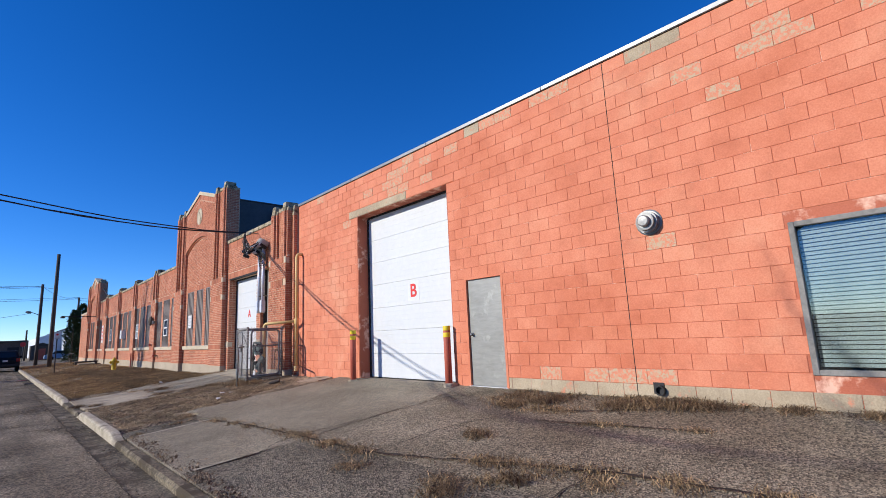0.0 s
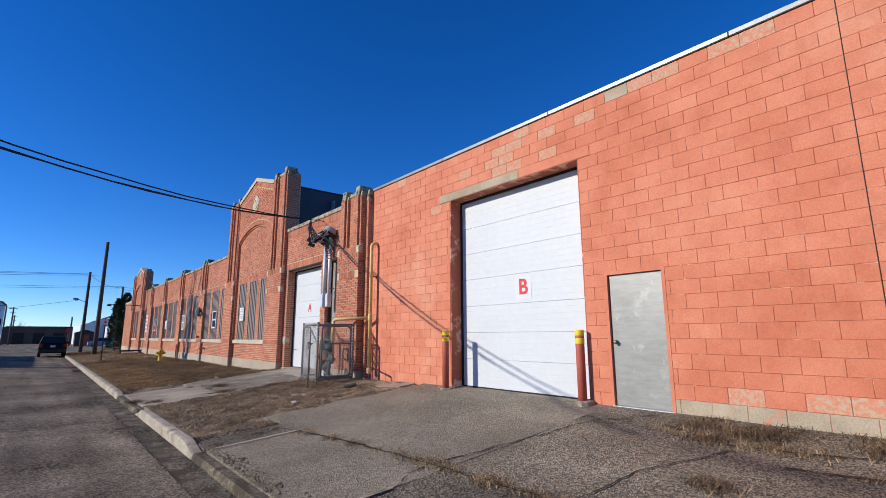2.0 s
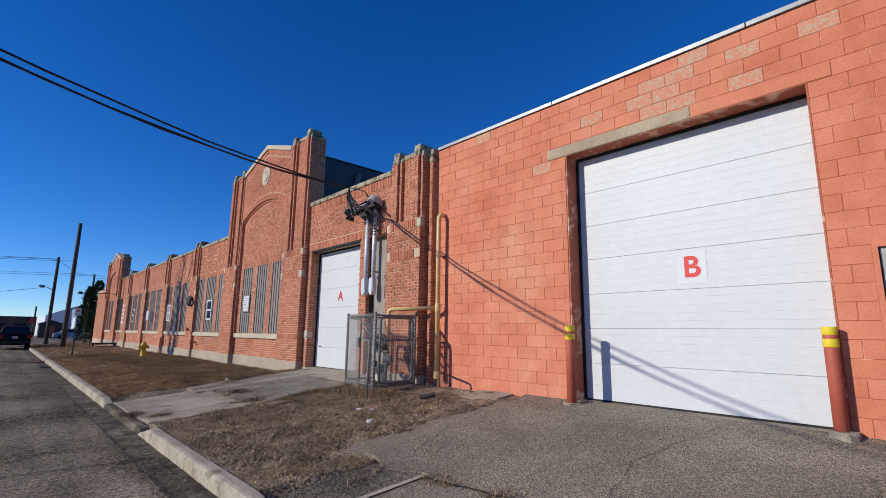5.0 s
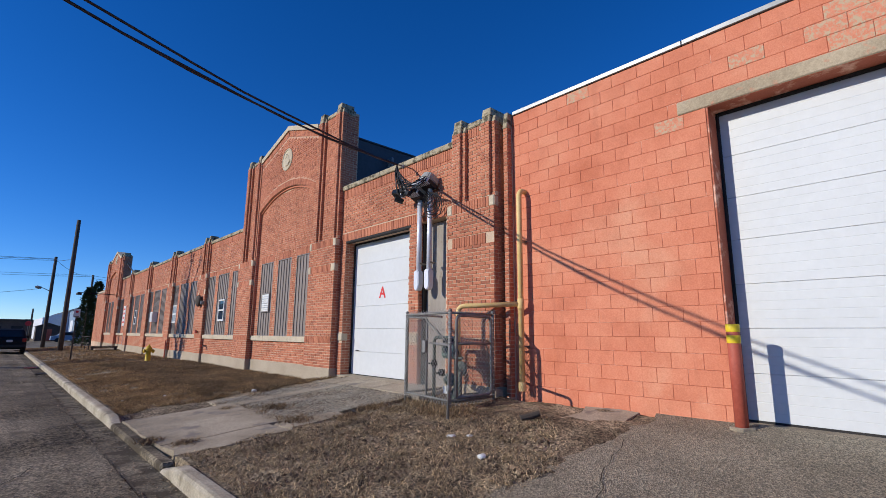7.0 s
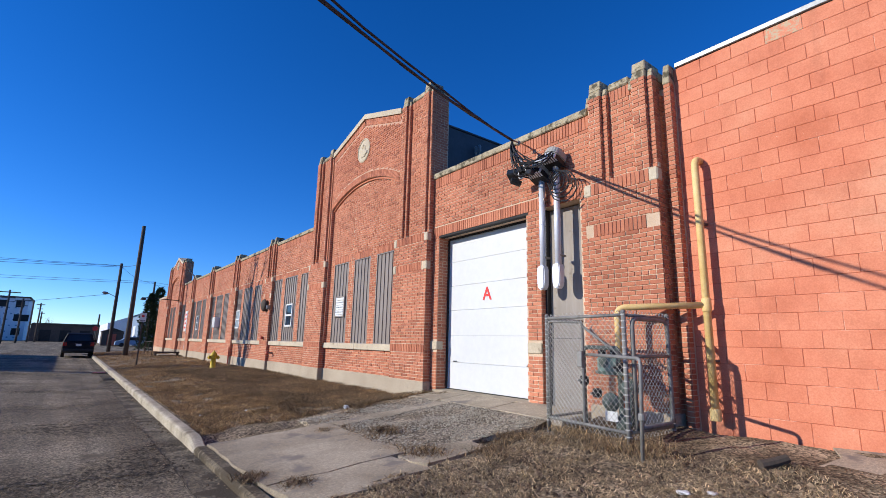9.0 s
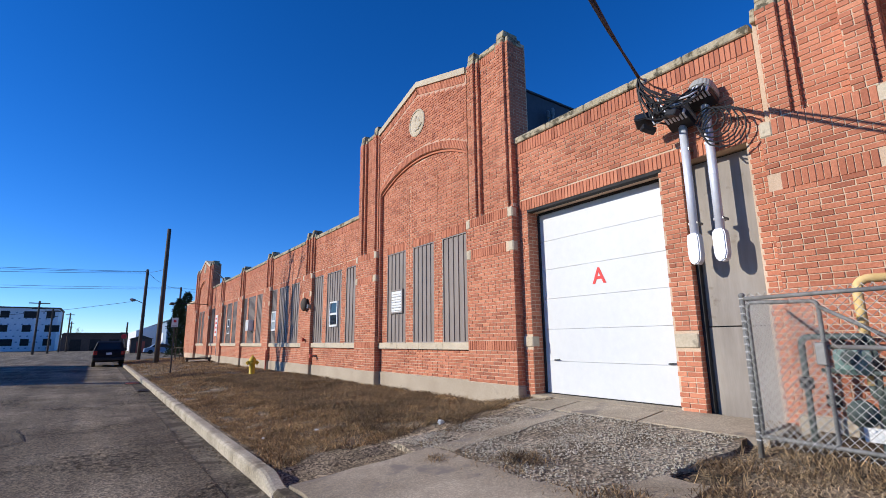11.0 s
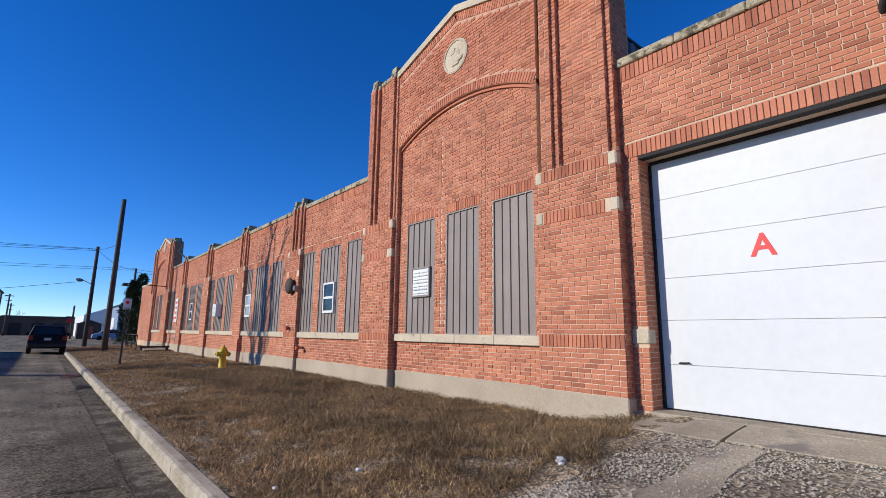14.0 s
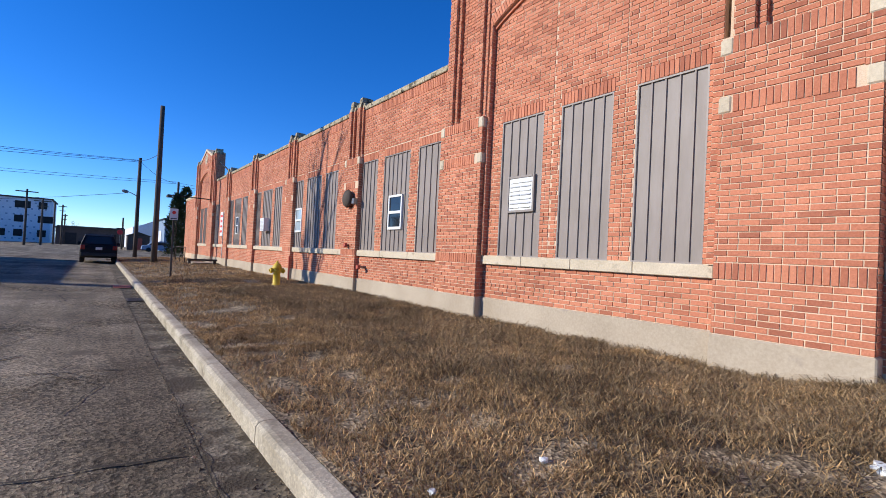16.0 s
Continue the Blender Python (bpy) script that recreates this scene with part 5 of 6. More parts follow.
# ---- service conduits and weatherheads ----
M_HEAD = surf("weathered_grey_casting", (0.3, 0.29, 0.26), (0.46, 0.45, 0.41), 25, 4.0, 0.6, 0.3)
RISERS = ((6.38, 15.93, 4.42), (6.38, 15.6, 4.6))
for x, y, top in RISERS:
    r = thing("service_conduit", "pale grey service conduit with long end fitting and weatherhead", "conduit", "service conduits")
    part("conduit", tube([(x, y, 2.6), (x, y, top)], 0.055, 16), M_CONDUIT, r, smooth=True)
    f = prism([(y - 0.08, 2.5), (y - 0.08, 2.76), (y - 0.06, 2.82), (y + 0.06, 2.82), (y + 0.08, 2.76), (y + 0.08, 2.5), (y + 0.055, 2.42), (y, 2.395), (y - 0.055, 2.42)], "x", x - 0.08, x + 0.06)
    bmesh.ops.bevel(f, geom=f.edges[:], offset=0.015, segments=2, affect="EDGES", clamp_overlap=True)
    part("end_fitting", f, M_CONDUIT, r, "rounded pale fitting")
    part("collar", lathe([(0.055, 3.55), (0.058, 3.56), (0.058, 3.62), (0.055, 3.63)], Matrix.Translation((x, y, 0)), 14), M_CONDUIT, r)
    m = Matrix.Translation((x - 0.06, y, top + 0.02)) @ Euler((0, radians(28), 0)).to_matrix().to_4x4()
    bow = [(0.13, -0.17)] + [(-0.08 - 0.15 * math.sin(math.pi * k / 10), -0.17 * math.cos(math.pi * k / 10)) for k in range(11)] + [(0.13, 0.17)]
    head = prism(bow, "z", 0.03, 0.2)
    for v in head.verts:
        if v.co.z > 0.1:
            v.co.x, v.co.y = v.co.x * 0.9, v.co.y * 0.88
    bmesh.ops.bevel(head, geom=head.edges[:], offset=0.018, segments=2, affect="EDGES", clamp_overlap=True)
    bmesh.ops.transform(head, matrix=m, verts=head.verts[:])
    part("weatherhead", head, M_HEAD, r, "domed pale service head")
    plate = prism([(u * 0.93, v * 0.93) for u, v in bow], "z", -0.06, 0.028)
    bmesh.ops.transform(plate, matrix=m, verts=plate.verts[:])
    part("insert", plate, M_BLACK, r, "black wire plate")
    for k in range(6):
        tab = add_box(bmesh.new(), -0.235 + 0.03 * abs(k - 2.5), -0.05, -0.145 + 0.05 * k, -0.118 + 0.05 * k, -0.07, 0.026, 0.004, m)
        part("divider", tab, M_CONDUIT, r)
    for z in (2.95, 4.0):
        part("strap", box(x - 0.02, FACE_BRICK + 0.02, y - 0.06, y + 0.06, z, z + 0.03), M_STEEL, r)
wires = thing("wire_bundle", "tangled bundle of black service wires at the weatherheads", "wires")
wr = random.Random(12)
for k in range(26):
    r0 = RISERS[k % 2]
    a = Vector((r0[0] - 0.24, r0[1] + wr.uniform(-0.13, 0.13), r0[2] + 0.08 + wr.uniform(-0.03, 0.06)))
    b = a + Vector((wr.uniform(-0.25, -0.08), wr.uniform(-0.1, 0.25), wr.uniform(-0.32, -0.12)))
    c = Vector((5.98 + wr.uniform(-0.1, 0.1), 16.12 + wr.uniform(-0.15, 0.12), 4.62 + wr.uniform(-0.15, 0.2)))
    d = Vector((6.02, 16.3, 5.18))
    pts = [a.lerp(b, t).lerp(b.lerp(c, t), t) for t in (0, 0.2, 0.4, 0.6, 0.8, 1.0)] + [c.lerp(d, t) + Vector((0, 0.06 * math.sin(3 * t), 0)) for t in (0.25, 0.5, 0.75, 1.0)]
    part("wire", tube(pts if k % 3 else pts[:6], 0.012, 6), M_BLACK_CABLE if k % 7 else M_CONDUIT, wires)
for k in range(5):
    cx, cy, cz, rr = 6.25, 15.55 - 0.05 * k, 4.3 - 0.05 * k, 0.14 + 0.03 * k
    part("wire", tube([(cx + 0.03 * math.sin(i), cy + rr * math.cos(i * 0.5), cz + rr * math.sin(i * 0.5)) for i in range(13)], 0.011, 6), M_BLACK_CABLE, wires)
for bx, by, bz, ang in ((6.02, 16.02, 4.5, 30), (5.98, 15.85, 4.42, -15), (6.05, 16.25, 4.36, 60)):
    part("connector", add_box(bmesh.new(), -0.05, 0.05, -0.1, 0.1, -0.045, 0.045, 0.015, pose(bx, by, bz, 20, 15, ang)), M_BLACK, wires, "black splice connector block")
part("insulator", lathe([(0.02, 0.0), (0.04, 0.02), (0.04, 0.07), (0.02, 0.09)], Matrix.Translation((6.2, 16.32, 5.14)), 10), M_GALV, wires)
part("hook", tube([(6.03, 16.3, 5.18), (6.3, 16.32, 5.2), (6.5, 16.34, 5.2)], 0.014, 6), M_STEEL, wires)
flood = thing("flood_light", "small black flood light under the weatherheads", "flood light")
part("case", add_box(bmesh.new(), -0.1, 0.1, -0.13, 0.13, -0.06, 0.06, 0.015, pose(6.08, 16.3, 4.52, 0, 25, 20)), M_BLACK, flood)
part("lens", add_box(bmesh.new(), -0.105, -0.1, -0.11, 0.11, -0.05, 0.05, 0.0, pose(6.08, 16.3, 4.52, 0, 25, 20)), glass_dark, flood)
part("arm", tube([(6.1, 16.25, 4.5), (6.3, 16.1, 4.45), (6.5, 16.0, 4.45)], 0.014, 6), M_BLACK, flood)

# ---- service cable over the street ----
cable = thing("service_cable", "twisted black service cables strung across the street", "cable")
C0, C1 = Vector((6.02, 16.3, 5.18)), Vector((-13.0, 9.13, 8.32))


def strand(off, sag):
    pts = []
    for k in range(33):
        t = 1.3 * k / 32
        p = C0.lerp(C1, t)
        tw = t * 44 + off
        p += Vector((0.008 * math.cos(tw), 0.008 * math.sin(tw), 0.008 * math.cos(tw) - sag * 4 * t * (1 - t)))
        pts.append(p)
    return pts


for k, sag in enumerate((1.42, 1.56, 1.57)):
    part("strand", tube(strand(k * 2.1, sag), 0.016, 6), M_BLACK_CABLE, cable)

# ---- things on the far brick bays ----
bell = thing("wall_bell", "dark rusted round alarm bell on a brick pier", "alarm bell")
turn = Matrix.Translation((6.375, 30.72, 2.85)) @ Euler((0, radians(-90), 0)).to_matrix().to_4x4()
part("gong", lathe([(0.05, 0.0), (0.05, 0.06), (0.24, 0.07), (0.26, 0.1), (0.22, 0.16), (0.12, 0.21), (0.001, 0.22)], turn, 24), M_POLE, bell, smooth=True)
part("box", box(6.26, 6.375, 30.28, 30.42, 2.68, 2.84, 0.01), M_STEEL, bell)
for y, z in ((29.86, 0.95), (30.75, 1.53)):
    tap = thing("wall_tap", "small dark pipe connection on the brick wall", "tap", "wall pipe connections")
    part("pipe", tube([(6.52, y, z), (6.3, y, z)], 0.04, 8), M_STEEL, tap)
    part("cap", lathe([(0.06, -0.03), (0.065, 0.0), (0.06, 0.05)], Matrix.Translation((6.3, y, z)) @ Euler((0, radians(-90), 0)).to_matrix().to_4x4(), 12), M_BOLLARD, tap)
pipe_up = thing("standpipe", "thin rusty pipe rising beside the brick wall", "pipe")
part("pipe", tube([(6.25, 35.4, 0.1), (6.25, 35.4, 1.1)], 0.03, 8), M_BOLLARD, pipe_up)
bracket = thing("roof_strut", "thin dark steel strut from the gable to the parapet", "strut")
part("bar", tube([(6.6, 50.7, 6.6), (6.6, 47.6, 5.6)], 0.045, 8), M_BLACK, bracket)
for y in (20.4, 20.25):
    vp = thing("roof_vent", "twin metal flue caps on the roof", "vent", "roof vents")
    part("pipe", tube([(8.75, y, 4.9), (8.75, y, 7.0)], 0.035, 10), M_GALV, vp)
    part("cap", lathe([(0.05, 6.98), (0.055, 7.0), (0.055, 7.14), (0.03, 7.18)], Matrix.Translation((8.75, y, 0)), 12), M_GALV, vp)

# ---- hydrant ----
hyd = thing("fire_hydrant", "faded yellow fire hydrant on the dead lawn", "fire hydrant", at=pose(4.98, 32.6, zg(4.98, 32.6)))
M_HYD = surf("hydrant_yellow", (0.5, 0.33, 0.03), (0.68, 0.48, 0.05), 20, 3, 0.5, 0.2)
part("barrel", lathe([(0.15, -0.05), (0.15, 0.03), (0.11, 0.05), (0.1, 0.42), (0.13, 0.44), (0.13, 0.5), (0.11, 0.52)], None, 18), M_HYD, hyd, smooth=True)
part("bonnet", lathe([(0.14, 0.52), (0.14, 0.56), (0.11, 0.64), (0.05, 0.7), (0.03, 0.71), (0.03, 0.76)], None, 18), M_HYD, hyd, "domed bonnet with an operating nut", smooth=True)
for ang in (0, 90, 180):
    m = pose(0, 0, 0.47, 0, 90, ang)
    nz = part("nozzle", lathe([(0.06, 0.08), (0.06, 0.15), (0.08, 0.15), (0.08, 0.2), (0.03, 0.21), (0.03, 0.24)], m, 12), M_HYD, hyd)
part("foot", lathe([(0.17, -0.1), (0.17, 0.01), (0.15, 0.02)], None, 18), M_BLACK, hyd)

# ---- sign, poles ----
sign = thing("street_sign", "white parking sign on a thin brown steel post", "sign", at=pose(2.74, 37.4, zg(2.74, 37.4)))
part("post", box(-0.03, 0.03, -0.02, 0.02, -0.2, 2.5), M_POLE, sign)
plate = part("plate", box(-0.13, 0.13, -0.035, -0.025, 2.04, 2.44, 0.002), M_WHITE, sign)
part("symbol", lathe([(0.05, 0.0), (0.06, 0.003), (0.06, 0.004), (0.05, 0.005)], pose(0, -0.036, 2.3, 90, 0, 0), 20), M_RED, plate)
part("writing_bar", box(-0.1, 0.1, -0.038, -0.0355, 2.07, 2.1), M_BLACK, plate)


def pole(name, x, y, z, height, r, label, lean=(0, 0)):
    p = thing(name, label, "pole", at=pose(x, y, z))
    part("shaft", tube([(lean[0] * t * height, lean[1] * t * height, -0.3 + t * (height + 0.3)) for t in (0, 0.25, 0.5, 0.75, 1)], r, 12, r * 0.72), M_POLE, p, smooth=True)
    return p


p1 = pole("utility_pole", 3.37, 51.0, 0.15, 9.3, 0.165, "dark wooden utility pole beside the kerb")
p2 = pole("utility_pole", 3.3, 67.0, -0.05, 8.6, 0.17, "dark wooden utility pole at the crossing")
p3 = pole("utility_pole", 7.6, 78.0, -0.1, 8.2, 0.15, "dark wooden utility pole behind the evergreen")
lamp = part("lamp_arm", tube([(-0.1, 0, 5.3), (-0.6, 0, 5.55), (-0.9, 0, 5.6)], 0.035, 6), M_GALV, p2)
part("lamp_head", add_lathe(bmesh.new(), [(0.02, -0.25), (0.12, -0.2), (0.14, 0.1), (0.06, 0.25)], pose(-0.95, 0, 5.6, 0, -80, 0), 10), M_GALV, lamp)
lines = thing("power_lines", "thin overhead power lines along the far street", "cable")
for a, b, sag in (((3.3, 67, 8.35), (-60, 67, 10.2), 1.3), ((3.3, 67, 8.3), (-60, 66, 9.8), 1.4), ((3.3, 67, 8.2), (-60, 65, 9.2), 1.5), ((7.6, 78, 8.1), (-60, 70, 7.6), 1.0), ((7.6, 78, 7.9), (-60, 70, 7.2), 1.0), ((3.37, 51, 6.6), (3.3, 67, 8.3), 0.1), ((3.3, 67, 8.3), (7.6, 78, 8.0), 0.5), ((7.6, 78, 8.0), (40, 82, 7.8), 0.6), ((7.6, 78, 7.7), (40, 82, 7.4), 0.6), ((2.4, 67, 5.4), (-50, 67, 6.6), 3.0)):
    a, b = Vector(a), Vector(b)
    part("line", tube([a.lerp(b, k / 12) - Vector((0, 0, sag * 4 * k / 12 * (1 - k / 12))) for k in range(13)], 0.016, 5), M_BLACK_CABLE, lines)
street_pole = pole("utility_pole", -18.75, 6.98, -0.1, 12.1, 0.13, "wooden utility pole across the street")

# ---- steps and railing at the far door ----
steps = thing("entrance_steps", "low concrete entrance step with dark railing", "steps")
part("tread", box(5.0, 6.4, 48.1, 50.3, 0.0, 0.3, 0.02), M_CONC, steps)
part("bench_top", box(4.7, 6.2, 47.7, 48.05, 0.42, 0.52, 0.01), M_POLE, steps, "dark timber plank")
for x in (4.8, 6.1):
    part("plank_leg", box(x - 0.06, x + 0.06, 47.75, 48.0, 0.1, 0.42), M_POLE, steps)
for y in (50.4, 52.4, 54.4):
    part("rail_post", tube([(4.9, y, 0.1), (4.9, y, 1.15)], 0.025, 6), M_POLE, steps)
for z in (0.65, 1.12):
    part("rail", tube([(4.9, 50.4, z), (4.9, 54.4, z)], 0.022, 6), M_POLE, steps)
entry = thing("sign_board", "white sign board with red lettering beside the far door", "sign")
part("board", box(6.44, 6.49, 48.05, 48.75, 1.9, 3.3, 0.004), M_WHITE, entry)
for z in (2.1, 2.4, 2.7, 3.0):
    part("writing_bar", box(6.434, 6.44, 48.15, 48.65, z, z + 0.12), M_RED, entry)
far_door = thing("door_5", "white framed entrance door in the far bay", "door", kind="structure")
part("door_leaf", box(6.46, 6.495, 47.5, 48.0, 0.6, 2.9, 0.005), M_DARK, far_door)
part("door_frame", box(6.45, 6.49, 48.0, 48.04, 0.6, 3.0), M_WHITE, far_door)
awning = thing("sign_bracket", "thin dark arm sticking out from the gable pier", "bracket")
part("arm", tube([(6.3, 51.2, 4.2), (3.9, 51.2, 4.25)], 0.03, 6), M_BLACK, awning)
part("lamp", lathe([(0.05, 0.0), (0.16, -0.05), (0.18, -0.16), (0.16, -0.17)], Matrix.Translation((4.0, 51.2, 4.25)), 12), M_BLACK, awning)

# ---- storm drain ----
grate = thing("storm_drain", "rusty storm drain grate in the gutter", "drain")
part("frame", box(1.0, 1.5, 35.2, 36.1, -0.14, -0.062, 0.006), M_GUTTER, grate)
for k in range(9):
    part("bar", box(1.05 + 0.05 * k, 1.075 + 0.05 * k, 35.25, 36.05, -0.075, -0.052), M_BOLLARD, grate)

# ---- car parked at the kerb ----
M_CAR = surf("black_car_paint", (0.008, 0.008, 0.009), (0.016, 0.016, 0.018), 4, 1, 0.5, 0.0, spec=0.12)
M_TYRE = surf("tyre_rubber", (0.012, 0.012, 0.012), (0.03, 0.03, 0.03), 40, 2, 0.85, 0.2)
M_TAIL = surf("tail_lamp_red", (0.2, 0.01, 0.01), (0.32, 0.02, 0.015), 20, 2, 0.25, 0.0)


def parked_car(x, y, z):
    c = thing("car", "black sport utility vehicle parked at the kerb", "car", at=pose(x, y, z))
    side = [(0.0, 0.38), (0.02, 0.85), (0.1, 1.02), (0.25, 1.08), (0.5, 1.6), (0.75, 1.68), (2.4, 1.66), (2.75, 1.55), (3.35, 1.1), (4.2, 1.0), (4.45, 0.85), (4.5, 0.4), (4.1, 0.3), (0.3, 0.3)]
    bm = bmesh.new()
    rows = []
    for sx, inset in ((-0.9, 0.0), (-0.86, 0.03), (0.86, 0.03), (0.9, 0.0)):
        row = []
        for u, v in side:
            k = max(0.0, v - 1.05) * 0.32
            row.append(bm.verts.new((sx - math.copysign(k, sx), u if abs(sx) < 0.88 else u * 0.98 + 0.04, v + (0.02 if abs(sx) < 0.88 else -0.02))))
        rows.append(row)
    n = len(side)
    for a, b in zip(rows, rows[1:]):
        for i in range(n):
            bm.faces.new((a[i], a[(i + 1) % n], b[(i + 1) % n], b[i]))
    bm.faces.new(rows[0][::-1])
    bm.faces.new(rows[-1])
    part("body", bm, M_CAR, c)
    part("rear_window", prism([(-0.68, 1.14), (0.68, 1.14), (0.56, 1.56), (-0.56, 1.56)], "y", 0.0, 0.01), glass_dark, c)
    rw = c.children[-1]
    rw.data.transform(Matrix.Shear("XZ", 4, (0, 0)) @ Matrix())
    for v in rw.data.vertices:
        v.co.y = 0.24 + (v.co.z - 1.08) * 0.48 + (v.co.y - 0.035)
    part("bumper", box(-0.88, 0.88, -0.08, 0.12, 0.4, 0.62, 0.04), M_BLACK, c)
    part("number_plate", box(-0.16, 0.16, -0.015, 0.0, 0.8, 0.95), M_WHITE, c)
    for sx in (-1, 1):
        part("tail_lamp", box(min(sx * 0.66, sx * 0.87), max(sx * 0.66, sx * 0.87), -0.02, 0.12, 0.8, 1.06, 0.02), M_TAIL, c)
        part("mirror", box(min(sx * 0.9, sx * 1.1), max(sx * 0.9, sx * 1.1), 2.9, 3.05, 1.05, 1.22, 0.03), M_CAR, c)
        for yy in (0.9, 3.6):
            m = pose(sx * 0.8, yy, 0.34, 0, 90, 0)
            w = part("wheel", lathe([(0.2, -0.1), (0.33, -0.1), (0.345, -0.07), (0.345, 0.07), (0.33, 0.1), (0.2, 0.1)], m, 20), M_TYRE, c)
            part("rim", lathe([(0.2, -0.09), (0.21, 0.0), (0.2, 0.09)], m, 14), M_STEEL, w)
        part("roof_rail", tube([(sx * 0.62, 0.7, 1.72), (sx * 0.62, 2.4, 1.71)], 0.02, 6), M_BLACK, c)
    return c


parked_car(0.72, 52.6, -0.07)

# ---- evergreen at the end of the building ----
M_NEEDLE = surf("dark_evergreen", (0.012, 0.03, 0.012), (0.045, 0.075, 0.03), 9, 2, 0.8, 0.2)
M_BARK = surf("grey_bark", (0.09, 0.07, 0.055), (0.19, 0.155, 0.125), 14, 2, 0.9, 0.5)
M_TWIG = surf("bare_twigs", (0.1, 0.075, 0.06), (0.17, 0.13, 0.1), 12, 2, 0.9, 0.2)


def evergreen(x, y, z, h, r, seed, label):
    t = thing("evergreen_tree", label, "tree", at=pose(x, y, z))
    part("trunk", tube([(0, 0, -0.2), (0, 0, h * 0.9)], 0.12, 8, 0.02), M_BARK, t)
    rng = random.Random(seed)
    verts, faces = [], []
    for k in range(2600):
        u = rng.random() ** 0.8
        zz = 0.25 + u * (h - 0.25)
        rad = r * (1 - u) ** 0.55 * (0.45 + 0.55 * rng.random()) * (1 + 0.25 * math.sin(zz * 3.1 + 2 * math.cos(zz)))
        a = rng.random() * math.tau
        c = Vector((rad * math.cos(a), rad * math.sin(a), zz))
        s = 0.1 + 0.14 * rng.random()
        d = Vector((math.cos(a), math.sin(a), rng.uniform(0.0, 1.0))).normalized()
        side = d.cross(Vector((rng.uniform(-1, 1), rng.uniform(-1, 1), 1))).normalized()
        i = len(verts)
        verts += [c - side * s * 0.4, c + side * s * 0.4, c + d * s * 1.5]
        faces.append((i, i + 1, i + 2))
    mesh_ob("crown", verts, faces, M_NEEDLE, t)
    return t


evergreen(6.0, 64.5, -0.05, 5.6, 0.95, 3, "dark narrow evergreen beside the brick building")
evergreen(6.9, 66.5, -0.05, 6.4, 1.1, 5, "tall dark evergreen at the end of the building")


def bare_tree(x, y, z, height, spread, seed, r=0.16, levels=4, label="unseen leafless tree that casts branch shadows", lean=0.0):
    """A trunk that forks into ever thinner bare limbs."""
    t = thing("bare_tree", label, "tree", at=pose(x, y, z))
    rng = random.Random(seed)
    limbs = bmesh.new()
    trunk = bmesh.new()

    def grow(p, d, length, rad, level):
        mid = p + d * length * 0.5 + Vector((rng.uniform(-1, 1), rng.uniform(-1, 1), 0)) * length * 0.06
        q = p + d * length
        add_tube(trunk if level == 0 else limbs, [p, mid, q], rad, 6 if level < 2 else 4, rad * 0.65)
        if level < levels:
            for k in range(3 if level else 4):
                out = Vector((rng.uniform(-1, 1), rng.uniform(-1, 1), rng.uniform(0.1, 1.0))).normalized()
                nd = (d * (1.1 - spread * 0.4) + out * spread).normalized()
                start = p.lerp(q, rng.uniform(0.55, 1.0))
                grow(start, nd, length * rng.uniform(0.55, 0.75), rad * 0.5, level + 1)

    grow(Vector((0, 0, -0.2)), Vector((lean, 0.0, 1)).normalized(), height * 0.42, r, 0)
    part("trunk", trunk, M_BARK, t)
    part("crown", limbs, M_TWIG, t)
    return t


# Out of view; its branching shadow falls on the far bays.
bare_tree(-9.8, 40.6, -0.1, 14.0, 0.5, 21, r=0.34, levels=4)
# Out of view, added so bare limbs shade the forecourt and near wall.
bare_tree(-10.5, 5.2, -0.1, 11.0, 0.8, 7, r=0.17, levels=4)
for k, (x, y, h) in enumerate(((-17, 190, 7), (-14.5, 196, 6), (-20, 200, 6.5))):
    bare_tree(x + 11, y, -0.1, h, 0.9, 30 + k, r=0.16, levels=4, label="leafless bushy tree far down the street")

# ---- buildings in the distance ----
M_WRAP = surf("white_house_wrap", (0.62, 0.64, 0.68), (0.78, 0.8, 0.84), 3, 0.4, 0.6, 0.05)
M_BLUE_METAL = surf("blue_grey_metal_wall", (0.2, 0.27, 0.36), (0.26, 0.34, 0.44), 2, 0.3, 0.5, 0.05)
M_SHED = surf("dark_brown_shed", (0.06, 0.045, 0.04), (0.12, 0.09, 0.075), 3, 0.5, 0.8, 0.2)
apt = thing("apartment_building", "unfinished three storey building clad in white house wrap", "building", at=pose(0, 165, -0.1))
part("wall", box(-60, -8.5, 0, 18, 0, 10.2), M_WRAP, apt)
part("roof", box(-60.3, -8.2, -0.3, 18.3, 10.2, 10.5), M_SHED, apt)
ar = random.Random(2)
for s in range(3):
    for k in range(12):
        x = -57 + 4.2 * k
        w = 1.6 if (k + s) % 3 else 2.8
        part("window", box(x, x + w, -0.06, 0.05, 1.3 + 3.3 * s, 2.9 + 3.3 * s), M_DARK, apt)
dots = bmesh.new()
for s in range(7):
    for k in range(40):
        x = -59 + 1.25 * k + (0.6 if s % 2 else 0)
        add_box(dots, x, x + 0.35, -0.03, 0.0, 0.6 + 1.4 * s, 0.9 + 1.4 * s)
tagged(part("wrap_marks", dots, M_BLUE_METAL, apt), kind="stuff")
shop = thing("shed_building", "low dark brown building at the end of the street", "building", at=pose(0, 150, -0.1))
part("wall", box(-6.6, 6.0, 0, 12, 0, 3.6), M_SHED, shop)
part("roof", prism([(-7.0, 3.6), (6.4, 3.6), (5.6, 4.1), (-6.2, 4.1)], "y", -0.4, 12.4), M_POLE, shop)
for k in range(3):
    part("door", box(-5 + 3.6 * k, -3 + 3.6 * k, -0.06, 0.05, 0.1, 2.6), M_DARK, shop)
